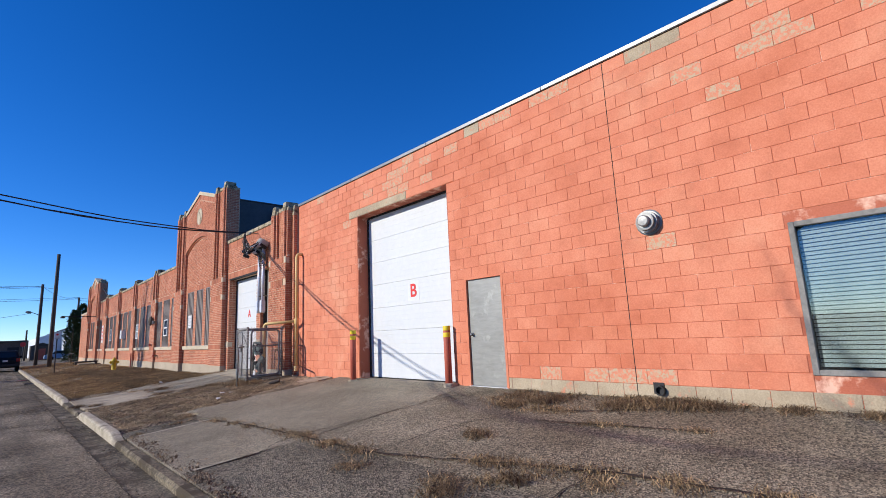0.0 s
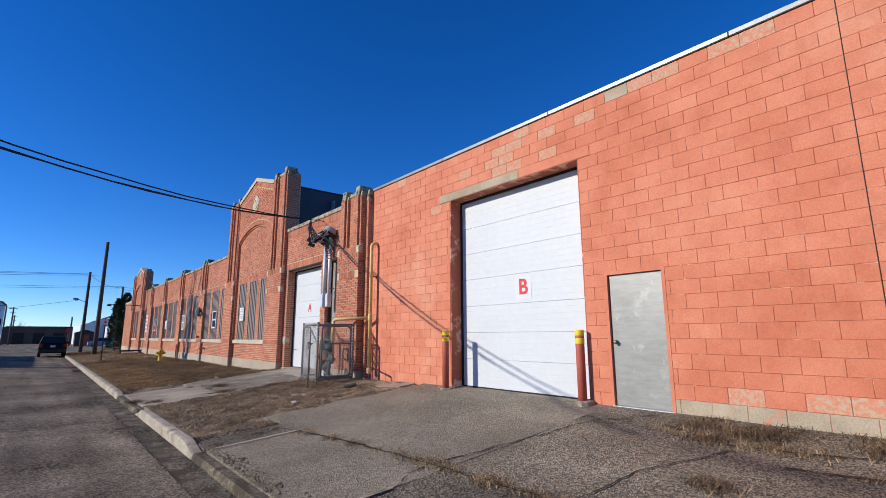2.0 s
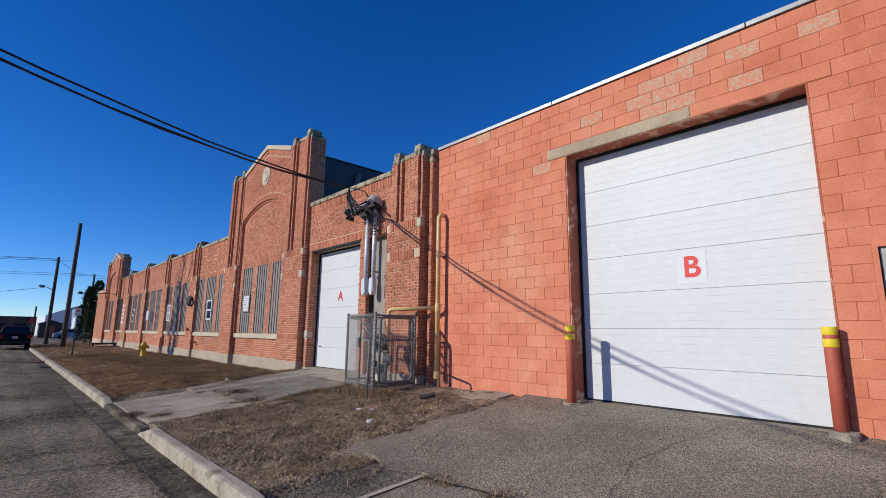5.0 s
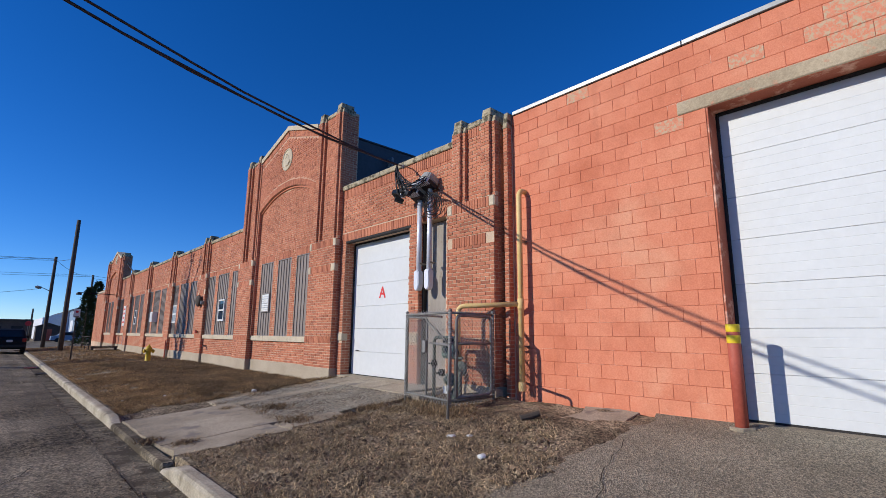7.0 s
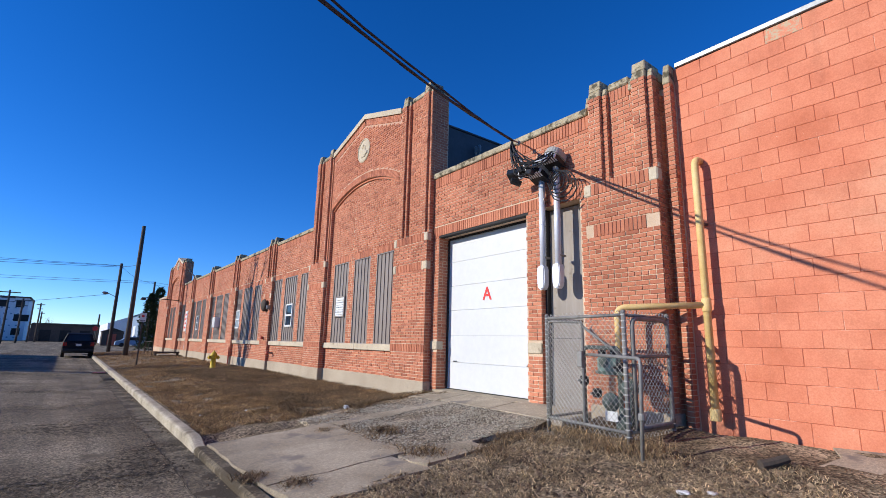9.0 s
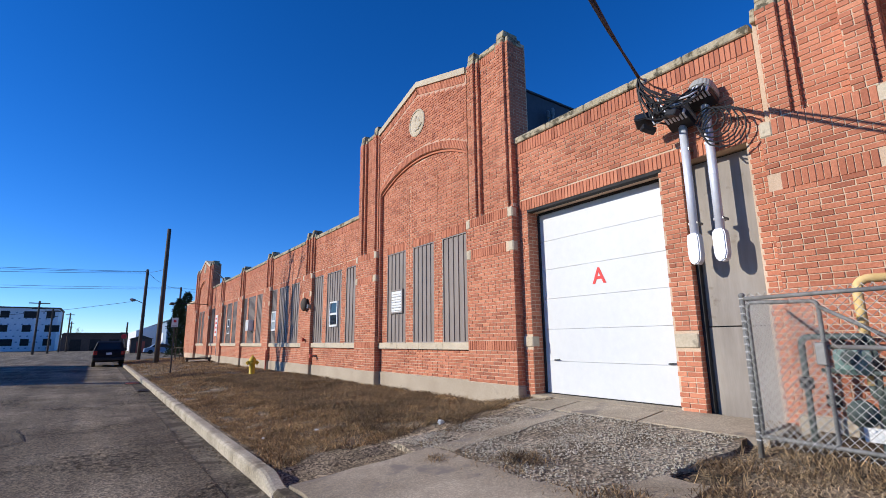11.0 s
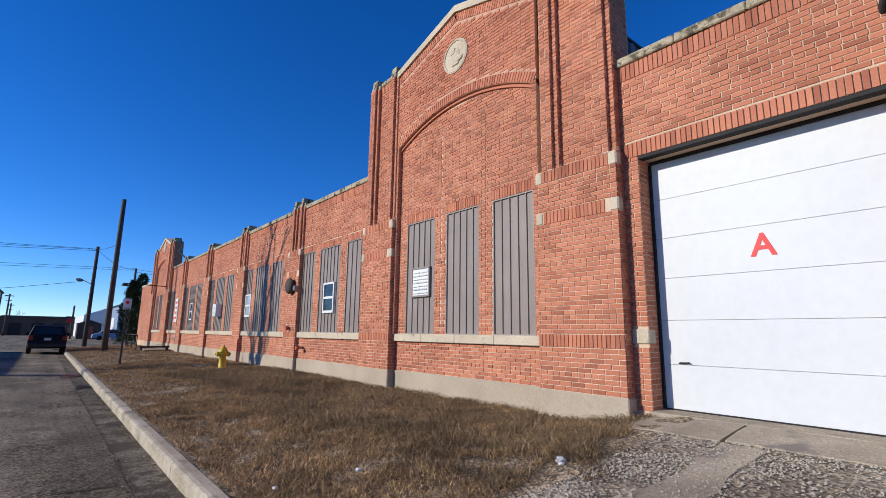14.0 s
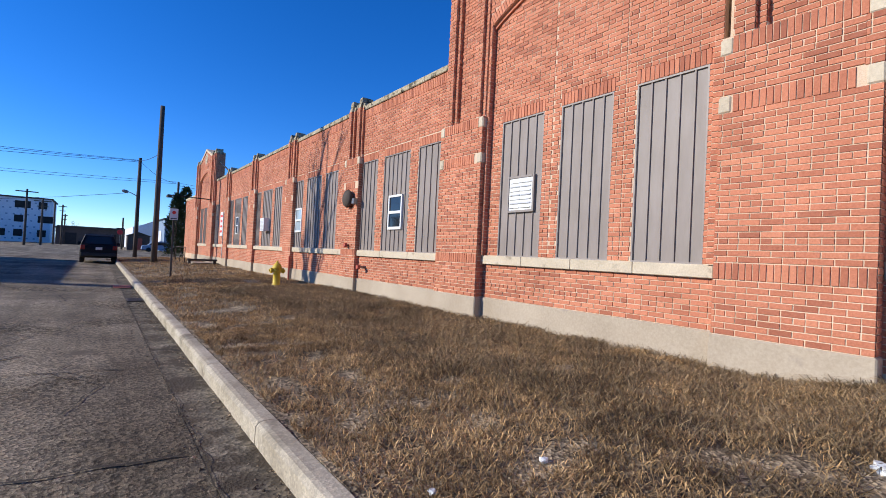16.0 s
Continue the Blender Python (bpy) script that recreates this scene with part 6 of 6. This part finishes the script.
hall = thing("metal_hall", "long blue-grey metal hall with a white gable end", "building", at=pose(0, 105, -0.1))
part("wall", box(9.2, 26, 0.0, 45.0, 0, 5.2), M_BLUE_METAL, hall)
part("gable_end", prism([(5.6, 0.0), (9.2, 0.0), (9.2, 5.2), (7.6, 4.6), (5.6, 3.9)], "y", 12.0, 40.0), M_WRAP, hall)
part("roof", prism([(8.8, 5.2), (26.4, 5.2), (17.6, 8.0)], "y", -0.3, 45.3), M_FLASH, hall)
for k in range(3):
    part("hall_door", box(9.14, 9.2, 4 + 9 * k, 8 + 9 * k, 0.1, 3.4), M_WRAP, hall)
shed = thing("storage_shed", "small brown storage shed beside the crossing", "shed", at=pose(4.9, 108, -0.1))
part("wall", box(-0.4, 2.6, 0, 3.5, 0, 2.3), M_SHED, shed)
part("roof", prism([(-0.6, 2.3), (2.8, 2.3), (1.1, 2.9)], "y", -0.2, 3.7), M_POLE, shed)
part("door", box(0.4, 1.6, -0.04, 0.0, 0.05, 1.9), M_BOLLARD, shed)
for n, (x, y, colour) in enumerate(((10.2, 98, M_BLUE_METAL), (14.0, 99, M_CAR))):
    far = thing("car", "parked car at the far crossing", "car", "parked cars far off", at=pose(x, y, -0.07, 0, 0, 90))
    part("body", prism([(0, 0.3), (0.05, 0.8), (1.0, 0.95), (1.6, 1.45), (3.1, 1.45), (3.7, 0.95), (4.4, 0.8), (4.45, 0.3)], "x", -0.85, 0.85), colour, far)
    part("window", prism([(1.15, 0.98), (1.65, 1.4), (3.05, 1.4), (3.5, 0.98)], "x", -0.87, 0.87), glass_dark, far)
    for yy in (0.8, 3.6):
        for sx in (-0.8, 0.8):
            part("wheel", lathe([(0.3, -0.1), (0.32, 0.0), (0.3, 0.1)], pose(sx, yy, 0.3, 0, 90, 0), 14), M_TYRE, far)
stop = thing("stop_sign", "back of an octagonal stop sign on a post", "sign", at=pose(3.55, 110, -0.1))
part("post", tube([(0, 0, -0.2), (0, 0, 3.2)], 0.04, 6), M_GALV, stop)
part("plate", prism([(0.42 * math.cos(math.tau * (k + 0.5) / 8), 2.75 + 0.42 * math.sin(math.tau * (k + 0.5) / 8)) for k in range(8)], "y", -0.06, -0.045), M_RED, stop)
part("name_plate", box(-0.5, 0.5, -0.02, 0.0, 3.22, 3.42), M_BLACK, stop)
for n, (ratio, y, h, arm) in enumerate(((-0.0924, 112, 8.4, 2.6), (-0.0725, 120, 7.6, 2.2), (-0.0571, 135, 8.0, 0), (-0.047, 140, 8.0, 1.4), (-0.0434, 150, 6.6, 1.0), (0.036, 118, 5.4, 0))):
    q = pole("utility_pole", 0.57 + ratio * (y - 18.2), y, -0.1, h, 0.17, "wooden utility pole with crossarm far off")
    if arm:
        part("crossarm", box(-arm / 2, arm / 2, -0.06, 0.06, h - 0.45, h - 0.3), M_POLE, q)
        part("crossarm", box(-arm / 3, arm / 3, -0.06, 0.06, h - 1.3, h - 1.18), M_POLE, q)
# Unseen plain block, added across the street to cast shade on the road.
across = thing("street_building", "unseen plain block across the street that shades the road", "building", at=pose(-12.2, 42, -0.15))
part("wall", box(-14, 0, 0, 19, 0, 5.1), M_SHED, across)
part("roof", box(-14.2, 0.2, -0.2, 19.2, 5.1, 5.3), M_ROOF, across)

# ---- dead grass ----
GRASS_TONES = [(0.0, (0.38, 0.33, 0.29)), (0.35, (0.75, 0.7, 0.65)), (0.7, (1.2, 1.14, 1.04)), (0.9, (1.7, 1.62, 1.45)), (1.0, (2.4, 2.28, 2.0))]
M_GRASS = surf("dead_grass", (0.14, 0.09, 0.044), (0.54, 0.37, 0.195), 2.0, 0.5, 0.9, 0.0, vary=("island", GRASS_TONES))
M_WEED = surf("dead_weeds", (0.12, 0.082, 0.05), (0.4, 0.29, 0.17), 6.0, 2.0, 0.9, 0.0, vary=("island", GRASS_TONES))


def blades(name, spots, height, lie, material, label, category, width=0.005, seed=1):
    """Many bent dry blades as one mesh. spots: x, y, z of the roots."""
    rng = np.random.default_rng(seed)
    p = np.asarray(spots, float)
    n = len(p)
    ang = rng.uniform(0, 2 * np.pi, n)
    h = height * rng.uniform(0.4, 1.25, n)
    lean = lie * rng.uniform(0.3, 1.3, n)
    d = np.stack([np.cos(ang), np.sin(ang), np.zeros(n)], 1)
    s = np.stack([-np.sin(ang), np.cos(ang), np.zeros(n)], 1)
    tw = rng.uniform(0, 2 * np.pi, n)
    s = s * np.cos(tw)[:, None] + d * np.sin(tw)[:, None]
    w = (width * rng.uniform(0.6, 1.4, n))[:, None]
    up = np.array([0, 0, 1.0])
    mid = p + d * (lean * h * 0.35)[:, None] + up * (h * 0.6)[:, None]
    tip = p + d * (lean * h)[:, None] + up * (h * (0.95 - 0.45 * np.minimum(lean, 1.3)))[:, None]
    v = np.stack([p - s * w, p + s * w, mid - s * w * 0.7, mid + s * w * 0.7, tip], 1).reshape(-1, 3)
    base = np.arange(n) * 5
    quads = np.stack([base, base + 1, base + 3, base + 2], 1)
    tris = np.stack([base + 2, base + 3, base + 4], 1)
    ob = mesh_ob(name, v.tolist(), quads.tolist() + tris.tolist(), material)
    return tagged(ob, label, category, kind="stuff")


grng = random.Random(77)


def scatter(x0, x1, y0, y1, count, clump, keep=None):
    out = []
    while len(out) < count:
        x, y = grng.uniform(x0, x1), grng.uniform(y0, y1)
        if noise.noise((x * clump, y * clump, 0.0)) + 0.45 * noise.noise((x * 0.7, y * 0.7, 5.0)) < grng.uniform(-0.6, 0.35):
            continue
        if keep and not keep(x, y):
            continue
        out.append((x, y, base_z(x, y) - 0.004))
    return out


def lawn_edge(x, y):
    return y > 18.75 + 0.35 * noise.noise((x * 1.4, 0, 2.0)) + 0.25 * ease(3.0, 6.3, x)


blades("lawn_grass", scatter(KERB_BACK + 0.03, 6.42, 18.5, 27.0, 105000, 3.2, lawn_edge), 0.075, 1.6, M_GRASS, "dead brown winter lawn grass", "grass", 0.0032, 1)
blades("lawn_grass", scatter(KERB_BACK + 0.03, 6.42, 27.0, 38.0, 44000, 1.6), 0.08, 1.1, M_GRASS, "dead brown winter lawn grass", "grass", 0.0045, 2)
blades("lawn_grass", scatter(KERB_BACK + 0.03, 6.42, 38.0, 60.0, 14000, 1.2), 0.085, 1.0, M_GRASS, "dead brown winter lawn grass", "grass", 0.009, 3)

# Longer blades towards the wall, in a darker tone than the lawn grass.
M_GRASS_TALL = surf("tall_darker_dead_grass", (0.085, 0.06, 0.033), (0.34, 0.248, 0.148), 1.6, 0.5, 0.9, 0.0, vary=("island", GRASS_TONES))


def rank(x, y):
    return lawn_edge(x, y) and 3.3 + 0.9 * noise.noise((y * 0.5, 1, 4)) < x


blades("rank_grass", scatter(2.6, 6.42, 18.6, 32.0, 50000, 1.4, rank), 0.13, 2.0, M_GRASS_TALL, "taller, darker greyish dead grass towards the wall", "grass", 0.0035, 9)


def verge(x, y):
    return x < 5.4 + 0.5 * noise.noise((y * 1.5, 3, 1)) and y > 10.4 + 0.25 * noise.noise((x * 2, 1, 1)) + 1.3 * ease(3.0, 5.3, x) and y < 14.75 + 0.3 * noise.noise((x * 2, 9, 1)) - 0.2 * ease(4.5, 5.5, x)


M_STRAW = surf("verge_straw", (0.1, 0.074, 0.046), (0.56, 0.44, 0.29), 3.0, 1.4, 0.9, 0.0, vary=("island", GRASS_TONES))
blades("verge_grass", scatter(KERB_BACK + 0.05, 5.9, 10.2, 15.1, 34000, 3.0, verge), 0.05, 2.2, M_STRAW, "flattened dead grass on the verge between the drives", "grass", 0.0035, 4)


def along(line, width, count):
    out = []
    for _ in range(count):
        k = grng.randrange(len(line) - 1)
        t = grng.random()
        (x0, y0), (x1, y1) = line[k], line[k + 1]
        x, y = x0 + (x1 - x0) * t, y0 + (y1 - y0) * t
        if noise.noise((x * 3.0, y * 3.0, 8.0)) < grng.uniform(-0.15, 0.45):
            continue
        x, y = x + grng.gauss(0, width), min(y + grng.gauss(0, width), 30)
        x = min(x, 6.55)
        out.append((x, y, zg(x, y) - 0.01))
    return out


CRACKS = [((3.0, 9.7), (3.2, 8.3), (3.3, 6.7), (3.35, 5.0), (3.75, 3.6), (4.1, 2.3), (4.2, 1.0)), ((6.0, 5.4), (5.6, 4.6), (5.75, 3.6), (6.2, 2.6)), ((5.2, 3.9), (5.5, 1.9))]
M_WEED_DARK = surf("dark_dead_weeds", (0.06, 0.042, 0.028), (0.28, 0.195, 0.115), 6.0, 2.0, 0.9, 0.0, vary=("island", GRASS_TONES))
weed_spots = along(CRACKS[0], 0.08, 11000) + along(CRACKS[1], 0.12, 5000) + along(CRACKS[2], 0.05, 2000)
blades("crack_weeds", weed_spots, 0.07, 1.3, M_WEED, "dry weeds growing along the asphalt cracks", "weeds", 0.004, 5)
foot = along([(6.5, 5.2), (6.52, 2.0), (6.52, -1.0)], 0.04, 1100)
clump = along([(6.05, 4.9), (5.95, 4.3), (6.1, 3.9)], 0.1, 1500) + along([(6.0, 3.4), (6.3, 2.9), (6.35, 2.3)], 0.13, 3000)
blades("tall_weeds", clump, 0.15, 1.5, M_WEED_DARK, "tall dry weeds near the foot of the block wall", "weeds", 0.004, 10)
blades("wall_weeds", foot, 0.1, 1.4, M_WEED_DARK, "dry weeds along the foot of the block wall", "weeds", 0.004, 6)
def tufts(spots, spread, count):
    out = []
    for x0, y0, k in spots:
        for _ in range(int(count * k)):
            x, y = x0 + grng.gauss(0, spread * k), y0 + grng.gauss(0, spread * k * 1.3)
            x = min(x, 6.56)
            out.append((x, y, zg(x, y) - 0.008))
    return out


blades("dark_tufts", tufts([(6.2, 5.0, 1.0), (6.05, 4.5, 0.8), (6.25, 4.3, 0.9), (5.7, 4.7, 0.5), (4.4, 4.25, 0.6), (6.4, 3.2, 1.0), (6.35, 2.7, 1.1), (6.4, 2.2, 0.8), (6.48, 1.4, 0.6), (6.5, 0.7, 0.5), (3.0, 3.4, 0.7), (3.55, 3.0, 0.5), (3.8, 16.7, 0.9), (3.55, 15.35, 0.9), (4.4, 18.8, 0.6), (2.0, 15.4, 0.6), (1.7, 15.95, 0.5), (4.0, 14.7, 0.9), (4.7, 15.05, 0.8)], 0.13, 420), 0.1, 1.9, M_WEED_DARK, "dark matted tufts of dead weeds on the paving", "weeds", 0.0045, 14)
blades("straw_tufts", tufts([(3.35, 6.6, 0.5), (3.3, 5.9, 0.6), (3.35, 5.2, 0.7), (2.97, 4.8, 0.7), (3.2, 3.57, 0.7), (3.84, 2.87, 0.8), (3.83, 2.29, 0.8), (3.4, 3.2, 0.6), (4.1, 1.7, 0.7), (3.2, 17.5, 0.5), (4.9, 13.9, 0.9), (4.8, 14.6, 0.9), (5.1, 13.3, 0.7)], 0.13, 300), 0.07, 2.0, M_WEED, "pale straw tufts growing from the cracks", "weeds", 0.004, 15)
corner = along([(5.3, 15.0), (5.1, 14.2), (4.9, 13.6), (5.3, 13.4)], 0.12, 2600) + along([(4.2, 14.9), (5.2, 15.0)], 0.1, 800)
blades("cage_weeds", corner, 0.16, 1.2, M_WEED, "dry straw weeds round the meter cage", "weeds", 0.004, 7)
edges = along([(1.78, 9.75), (2.0, 9.95), (3.1, 10.2)], 0.05, 700) + along([(1.75, 4.9), (1.78, 6.5), (1.76, 9.7)], 0.05, 1200) + along([(3.4, 15.3), (3.5, 17.9)], 0.1, 900) + along([(3.4, 18.1), (4.3, 18.6), (5.6, 18.9)], 0.08, 900)
blades("edge_weeds", edges, 0.06, 1.3, M_WEED, "dry weeds at the edges of the paving", "weeds", 0.004, 8)


# Crack lines as narrow dark strips just over the paving.
def crack(line, width, seed):
    rng = random.Random(seed)
    pts = []
    for (x0, y0), (x1, y1) in zip(line, line[1:]):
        n = max(2, int(math.hypot(x1 - x0, y1 - y0) / 0.08))
        pts += [(x0 + (x1 - x0) * k / n, y0 + (y1 - y0) * k / n) for k in range(n)]
    verts, faces = [], []
    for k, (x, y) in enumerate(pts):
        x += 0.05 * noise.noise((x * 4, y * 4, seed)) + 0.02 * noise.noise((x * 17, y * 17, seed))
        y += 0.05 * noise.noise((x * 4, y * 4, seed + 9.0)) + 0.02 * noise.noise((x * 17, y * 17, seed + 5.0))
        w = width * (0.4 + rng.random())
        q = pts[min(k + 1, len(pts) - 1)]
        d = Vector((q[0] - pts[max(k - 1, 0)][0], q[1] - pts[max(k - 1, 0)][1], 0)).normalized()
        z = (zg(x, y) if x > KERB_BACK else road_z(x, y)) + 0.011
        verts += [(x - d.y * w, y + d.x * w, z), (x + d.y * w, y - d.x * w, z)]
        if k:
            i = 2 * k
            faces.append((i - 2, i - 1, i + 1, i))
    return tagged(mesh_ob("crack", verts, faces, M_DARK_SOIL), "dark crack in the paving filled with soil", "crack", "cracks", kind="structure")


M_DARK_SOIL = surf("crack_soil", (0.03, 0.024, 0.018), (0.075, 0.06, 0.045), 40, 3, 0.95, 0.5)
for k, line in enumerate(CRACKS):
    crack(line, 0.022, k)
crack([(3.3, 6.75), (4.6, 6.5), (5.7, 6.3), (6.5, 5.6)], 0.012, 5)
crack([(3.35, 5.0), (4.4, 4.9), (5.6, 4.4)], 0.01, 6)
crack([(2.0, 2.2), (3.2, 2.5), (4.2, 2.4)], 0.01, 8)
crack([(2.6, 6.45), (3.0, 6.7), (3.3, 6.75)], 0.008, 9)
for k, y in enumerate((-1.5, 3.4, 7.95, 12.9, 13.9, 17.1, 21.7, 24.4, 28.3, 32.0, 36.5, 41.0)):
    crack([(-8.4, y + 0.3), (-4, y - 0.1), (-1, y + 0.1), (1.18, y + 0.05)], 0.012, 20 + k)
crack([(1.215, -10.0 + 4 * k) for k in range(17)], 0.004, 40)
crack([(-3.4, -10.0 + 4 * k) for k in range(17)], 0.012, 41)
for k, (x, y) in enumerate(((-1.5, 22), (-0.6, 30.5), (0.1, 38), (-1.2, 45))):
    crack([(x, y), (x + 0.7, y + 1.1), (x + 0.5, y + 2.4), (x + 1.5, y + 3.6)], 0.014, 50 + k)

for k, line in enumerate((((1.8, 17.0), (2.6, 16.4), (3.4, 16.6)), ((2.3, 15.65), (2.7, 16.4), (2.6, 17.9)), ((1.8, 15.2), (2.5, 15.0), (3.2, 15.3)), ((3.5, 8.0), (4.6, 8.3), (6.5, 8.0)), ((4.4, 4.9), (4.5, 3.4), (4.9, 1.2)), ((3.4, 10.3), (4.4, 10.7), (5.4, 11.0)))):
    crack(line, 0.004, 70 + k)
for k, (x, y) in enumerate(((-0.8, 12.0), (0.2, 15.0), (-2.4, 16.5), (-1.6, 19.0), (0.4, 23.0), (-0.4, 26.0), (-2.2, 28.0), (0.3, 34.0))):
    crack([(x, y), (x + 0.3, y + 0.8), (x - 0.2, y + 1.5), (x + 0.35, y + 2.6)], 0.007, 80 + k)

# Gravel stones.
srng = random.Random(5)
gv, gfaces = [], []
for _ in range(7500):
    x, y = srng.uniform(3.4, 5.75), srng.uniform(15.35, 18.6)
    if noise.noise((x * 1.6, y * 1.6, 4.0)) < srng.uniform(-0.5, 0.1):
        continue
    r = srng.uniform(0.006, 0.02)
    z = zg(x, y) + 0.002
    i = len(gv)
    a = srng.random() * 3
    for k in range(4):
        gv.append((x + r * math.cos(a + k * 1.57) * srng.uniform(0.7, 1.2), y + r * math.sin(a + k * 1.57) * srng.uniform(0.7, 1.2), z))
    gv.append((x + srng.uniform(-0.3, 0.3) * r, y, z + r * srng.uniform(0.5, 1.0)))
    gfaces += [(i, i + 1, i + 4), (i + 1, i + 2, i + 4), (i + 2, i + 3, i + 4), (i + 3, i, i + 4)]
M_PEBBLE = surf("grey_pebbles", (0.22, 0.185, 0.14), (0.5, 0.44, 0.35), 30, 3, 0.9, 0.3, vary=("island", BRICK_TONES))
tagged(mesh_ob("gravel_stones", gv, gfaces, M_PEBBLE), "loose grey gravel stones", "gravel", kind="stuff")


# Litter.
def litter(x, y, s, seed, material, label, flat=0.6):
    rng = random.Random(seed)
    bm = bmesh.new()
    bmesh.ops.create_icosphere(bm, subdivisions=2, radius=s)
    for v in bm.verts:
        v.co *= rng.uniform(0.65, 1.2)
        v.co.z *= flat
    bmesh.ops.translate(bm, vec=(x, y, zg(x, y) + s * 0.4), verts=bm.verts[:])
    ob = part("litter", bm, material)
    return tagged(ob, label, "litter", "litter on the grass")


litter(4.25, 18.87, 0.06, 1, M_WHITE, "crumpled white paper at the edge of the lawn")
litter(2.08, 20.23, 0.03, 2, M_WHITE, "crumpled white paper on the dead grass")
litter(2.83, 20.12, 0.03, 3, M_WHITE, "torn white paper on the dead grass")
litter(3.84, 11.81, 0.05, 4, M_WHITE, "crushed white cup on the verge")
litter(4.19, 12.63, 0.06, 5, M_WHITE, "torn white paper on the verge", flat=0.25)
litter(4.34, 12.47, 0.045, 6, M_WHITE, "torn white paper on the verge", flat=0.25)
stump = bmesh.new()
add_tube(stump, [(5.3, 12.44, zg(5.3, 12.44) + 0.03), (5.4, 12.36, zg(5.4, 12.36) + 0.05), (5.5, 12.28, zg(5.5, 12.28) + 0.08)], 0.05, 9, 0.04)
tagged(part("log", stump, M_POLE), "short dark piece of wood on the ground", "log")


# Clods of soil and broken weed stalks at the wall foot, in the cracks and over the verge.
crng = random.Random(31)
cv, cf = [], []


def clod(x, y, r, z):
    i = len(cv)
    a = crng.random() * 6
    for k in range(5):
        cv.append((x + r * math.cos(a + k * 1.257) * crng.uniform(0.6, 1.2), y + r * math.sin(a + k * 1.257) * crng.uniform(0.6, 1.2), z - 0.004))
    cv.append((x + crng.uniform(-0.3, 0.3) * r, y + crng.uniform(-0.3, 0.3) * r, z + r * crng.uniform(0.3, 0.8)))
    for k in range(5):
        cf.append((i + k, i + (k + 1) % 5, i + 5))


for _ in range(900):
    y = crng.uniform(-1, 5.3)
    x = 6.6 - abs(crng.gauss(0, 0.14)) - (0.25 * crng.random() if 2 < y < 4.9 else 0)
    if noise.noise((x * 2, y * 2, 1.0)) > crng.uniform(-0.4, 0.4):
        clod(x, y, crng.uniform(0.006, 0.026), zg(x, y))
for x, y, z in weed_spots[::14]:
    clod(x, y, crng.uniform(0.006, 0.02), zg(x, y))
for _ in range(5200):
    y = crng.uniform(-1, 40)
    x = KERB_X - abs(crng.gauss(0, 0.13)) if crng.random() < 0.7 else crng.gauss(1.2, 0.05)
    if noise.noise((x * 3, y * 0.9, 2.0)) > crng.uniform(-0.3, 0.5):
        clod(x, y, crng.uniform(0.005, 0.022), (gutter_z(x, y) if x > KERB_X - 0.355 else road_z(x, y)) + 0.002)
for _ in range(1500):
    y = crng.uniform(4.9, 9.8)
    x = KERB_BACK + crng.gauss(0.06, 0.09)
    if x > KERB_BACK and noise.noise((x * 3, y * 2, 5.0)) > crng.uniform(-0.5, 0.3):
        clod(x, y, crng.uniform(0.006, 0.03), zg(x, y))
for _ in range(5200):
    x, y = crng.uniform(1.9, 5.6), crng.uniform(10.8, 15.0)
    if verge(x, y) and noise.noise((x * 2.5, y * 2.5, 6.0)) > crng.uniform(-0.2, 0.4):
        clod(x, y, crng.uniform(0.01, 0.045), base_z(x, y) + 0.004)
M_CLOD = surf("soil_clods", (0.07, 0.052, 0.036), (0.24, 0.185, 0.13), 30, 3, 0.95, 0.4, vary=("island", GRASS_TONES))
tagged(mesh_ob("soil_clods", cv, cf, M_CLOD), "dark dry clods of soil and debris", "soil", kind="stuff")

# ---- bricks and blocks ----
for key, material in (("paint", M_CMU), ("bare", M_BARE), ("peel", M_PEEL)):
    tagged(mesh_ob("block_courses", *joined[key], material, wall_block), kind="stuff")
shared = {}
for a, b, c, d in singles:
    key = (round(b - a, 3), round(d - c, 3))
    if key not in shared:
        v, f = [], []
        add_piece(v, f, (-(b - a) / 2, (b - a) / 2, -(d - c) / 2, (d - c) / 2), on_front(0.0), 0.0055, 0.004)
        me = bpy.data.meshes.new("block")
        me.from_pydata(v, [], f)
        me.materials.append(M_CMU_ONE)
        shared[key] = me
    ob = new("block", shared[key])
    ob.parent = wall_block
    ob.location = (FACE_BLOCK, (a + b) / 2, (c + d) / 2)
tagged(mesh_ob("brick_courses", *brick_rects, M_BRICK, wall_brick), kind="stuff")
for (a, b, c, d), face in near_bricks:
    key = ("brick", round(b - a, 3), round(d - c, 3))
    if key not in shared:
        v, f = [], []
        add_piece(v, f, (-(b - a) / 2, (b - a) / 2, -(d - c) / 2, (d - c) / 2), on_front(0.0), 0.0045, 0.002)
        me = bpy.data.meshes.new("brick")
        me.from_pydata(v, [], f)
        me.materials.append(M_BRICK_ONE)
        shared[key] = me
    ob = new("brick", shared[key])
    ob.parent = wall_brick
    ob.location = (face, (a + b) / 2, (c + d) / 2)
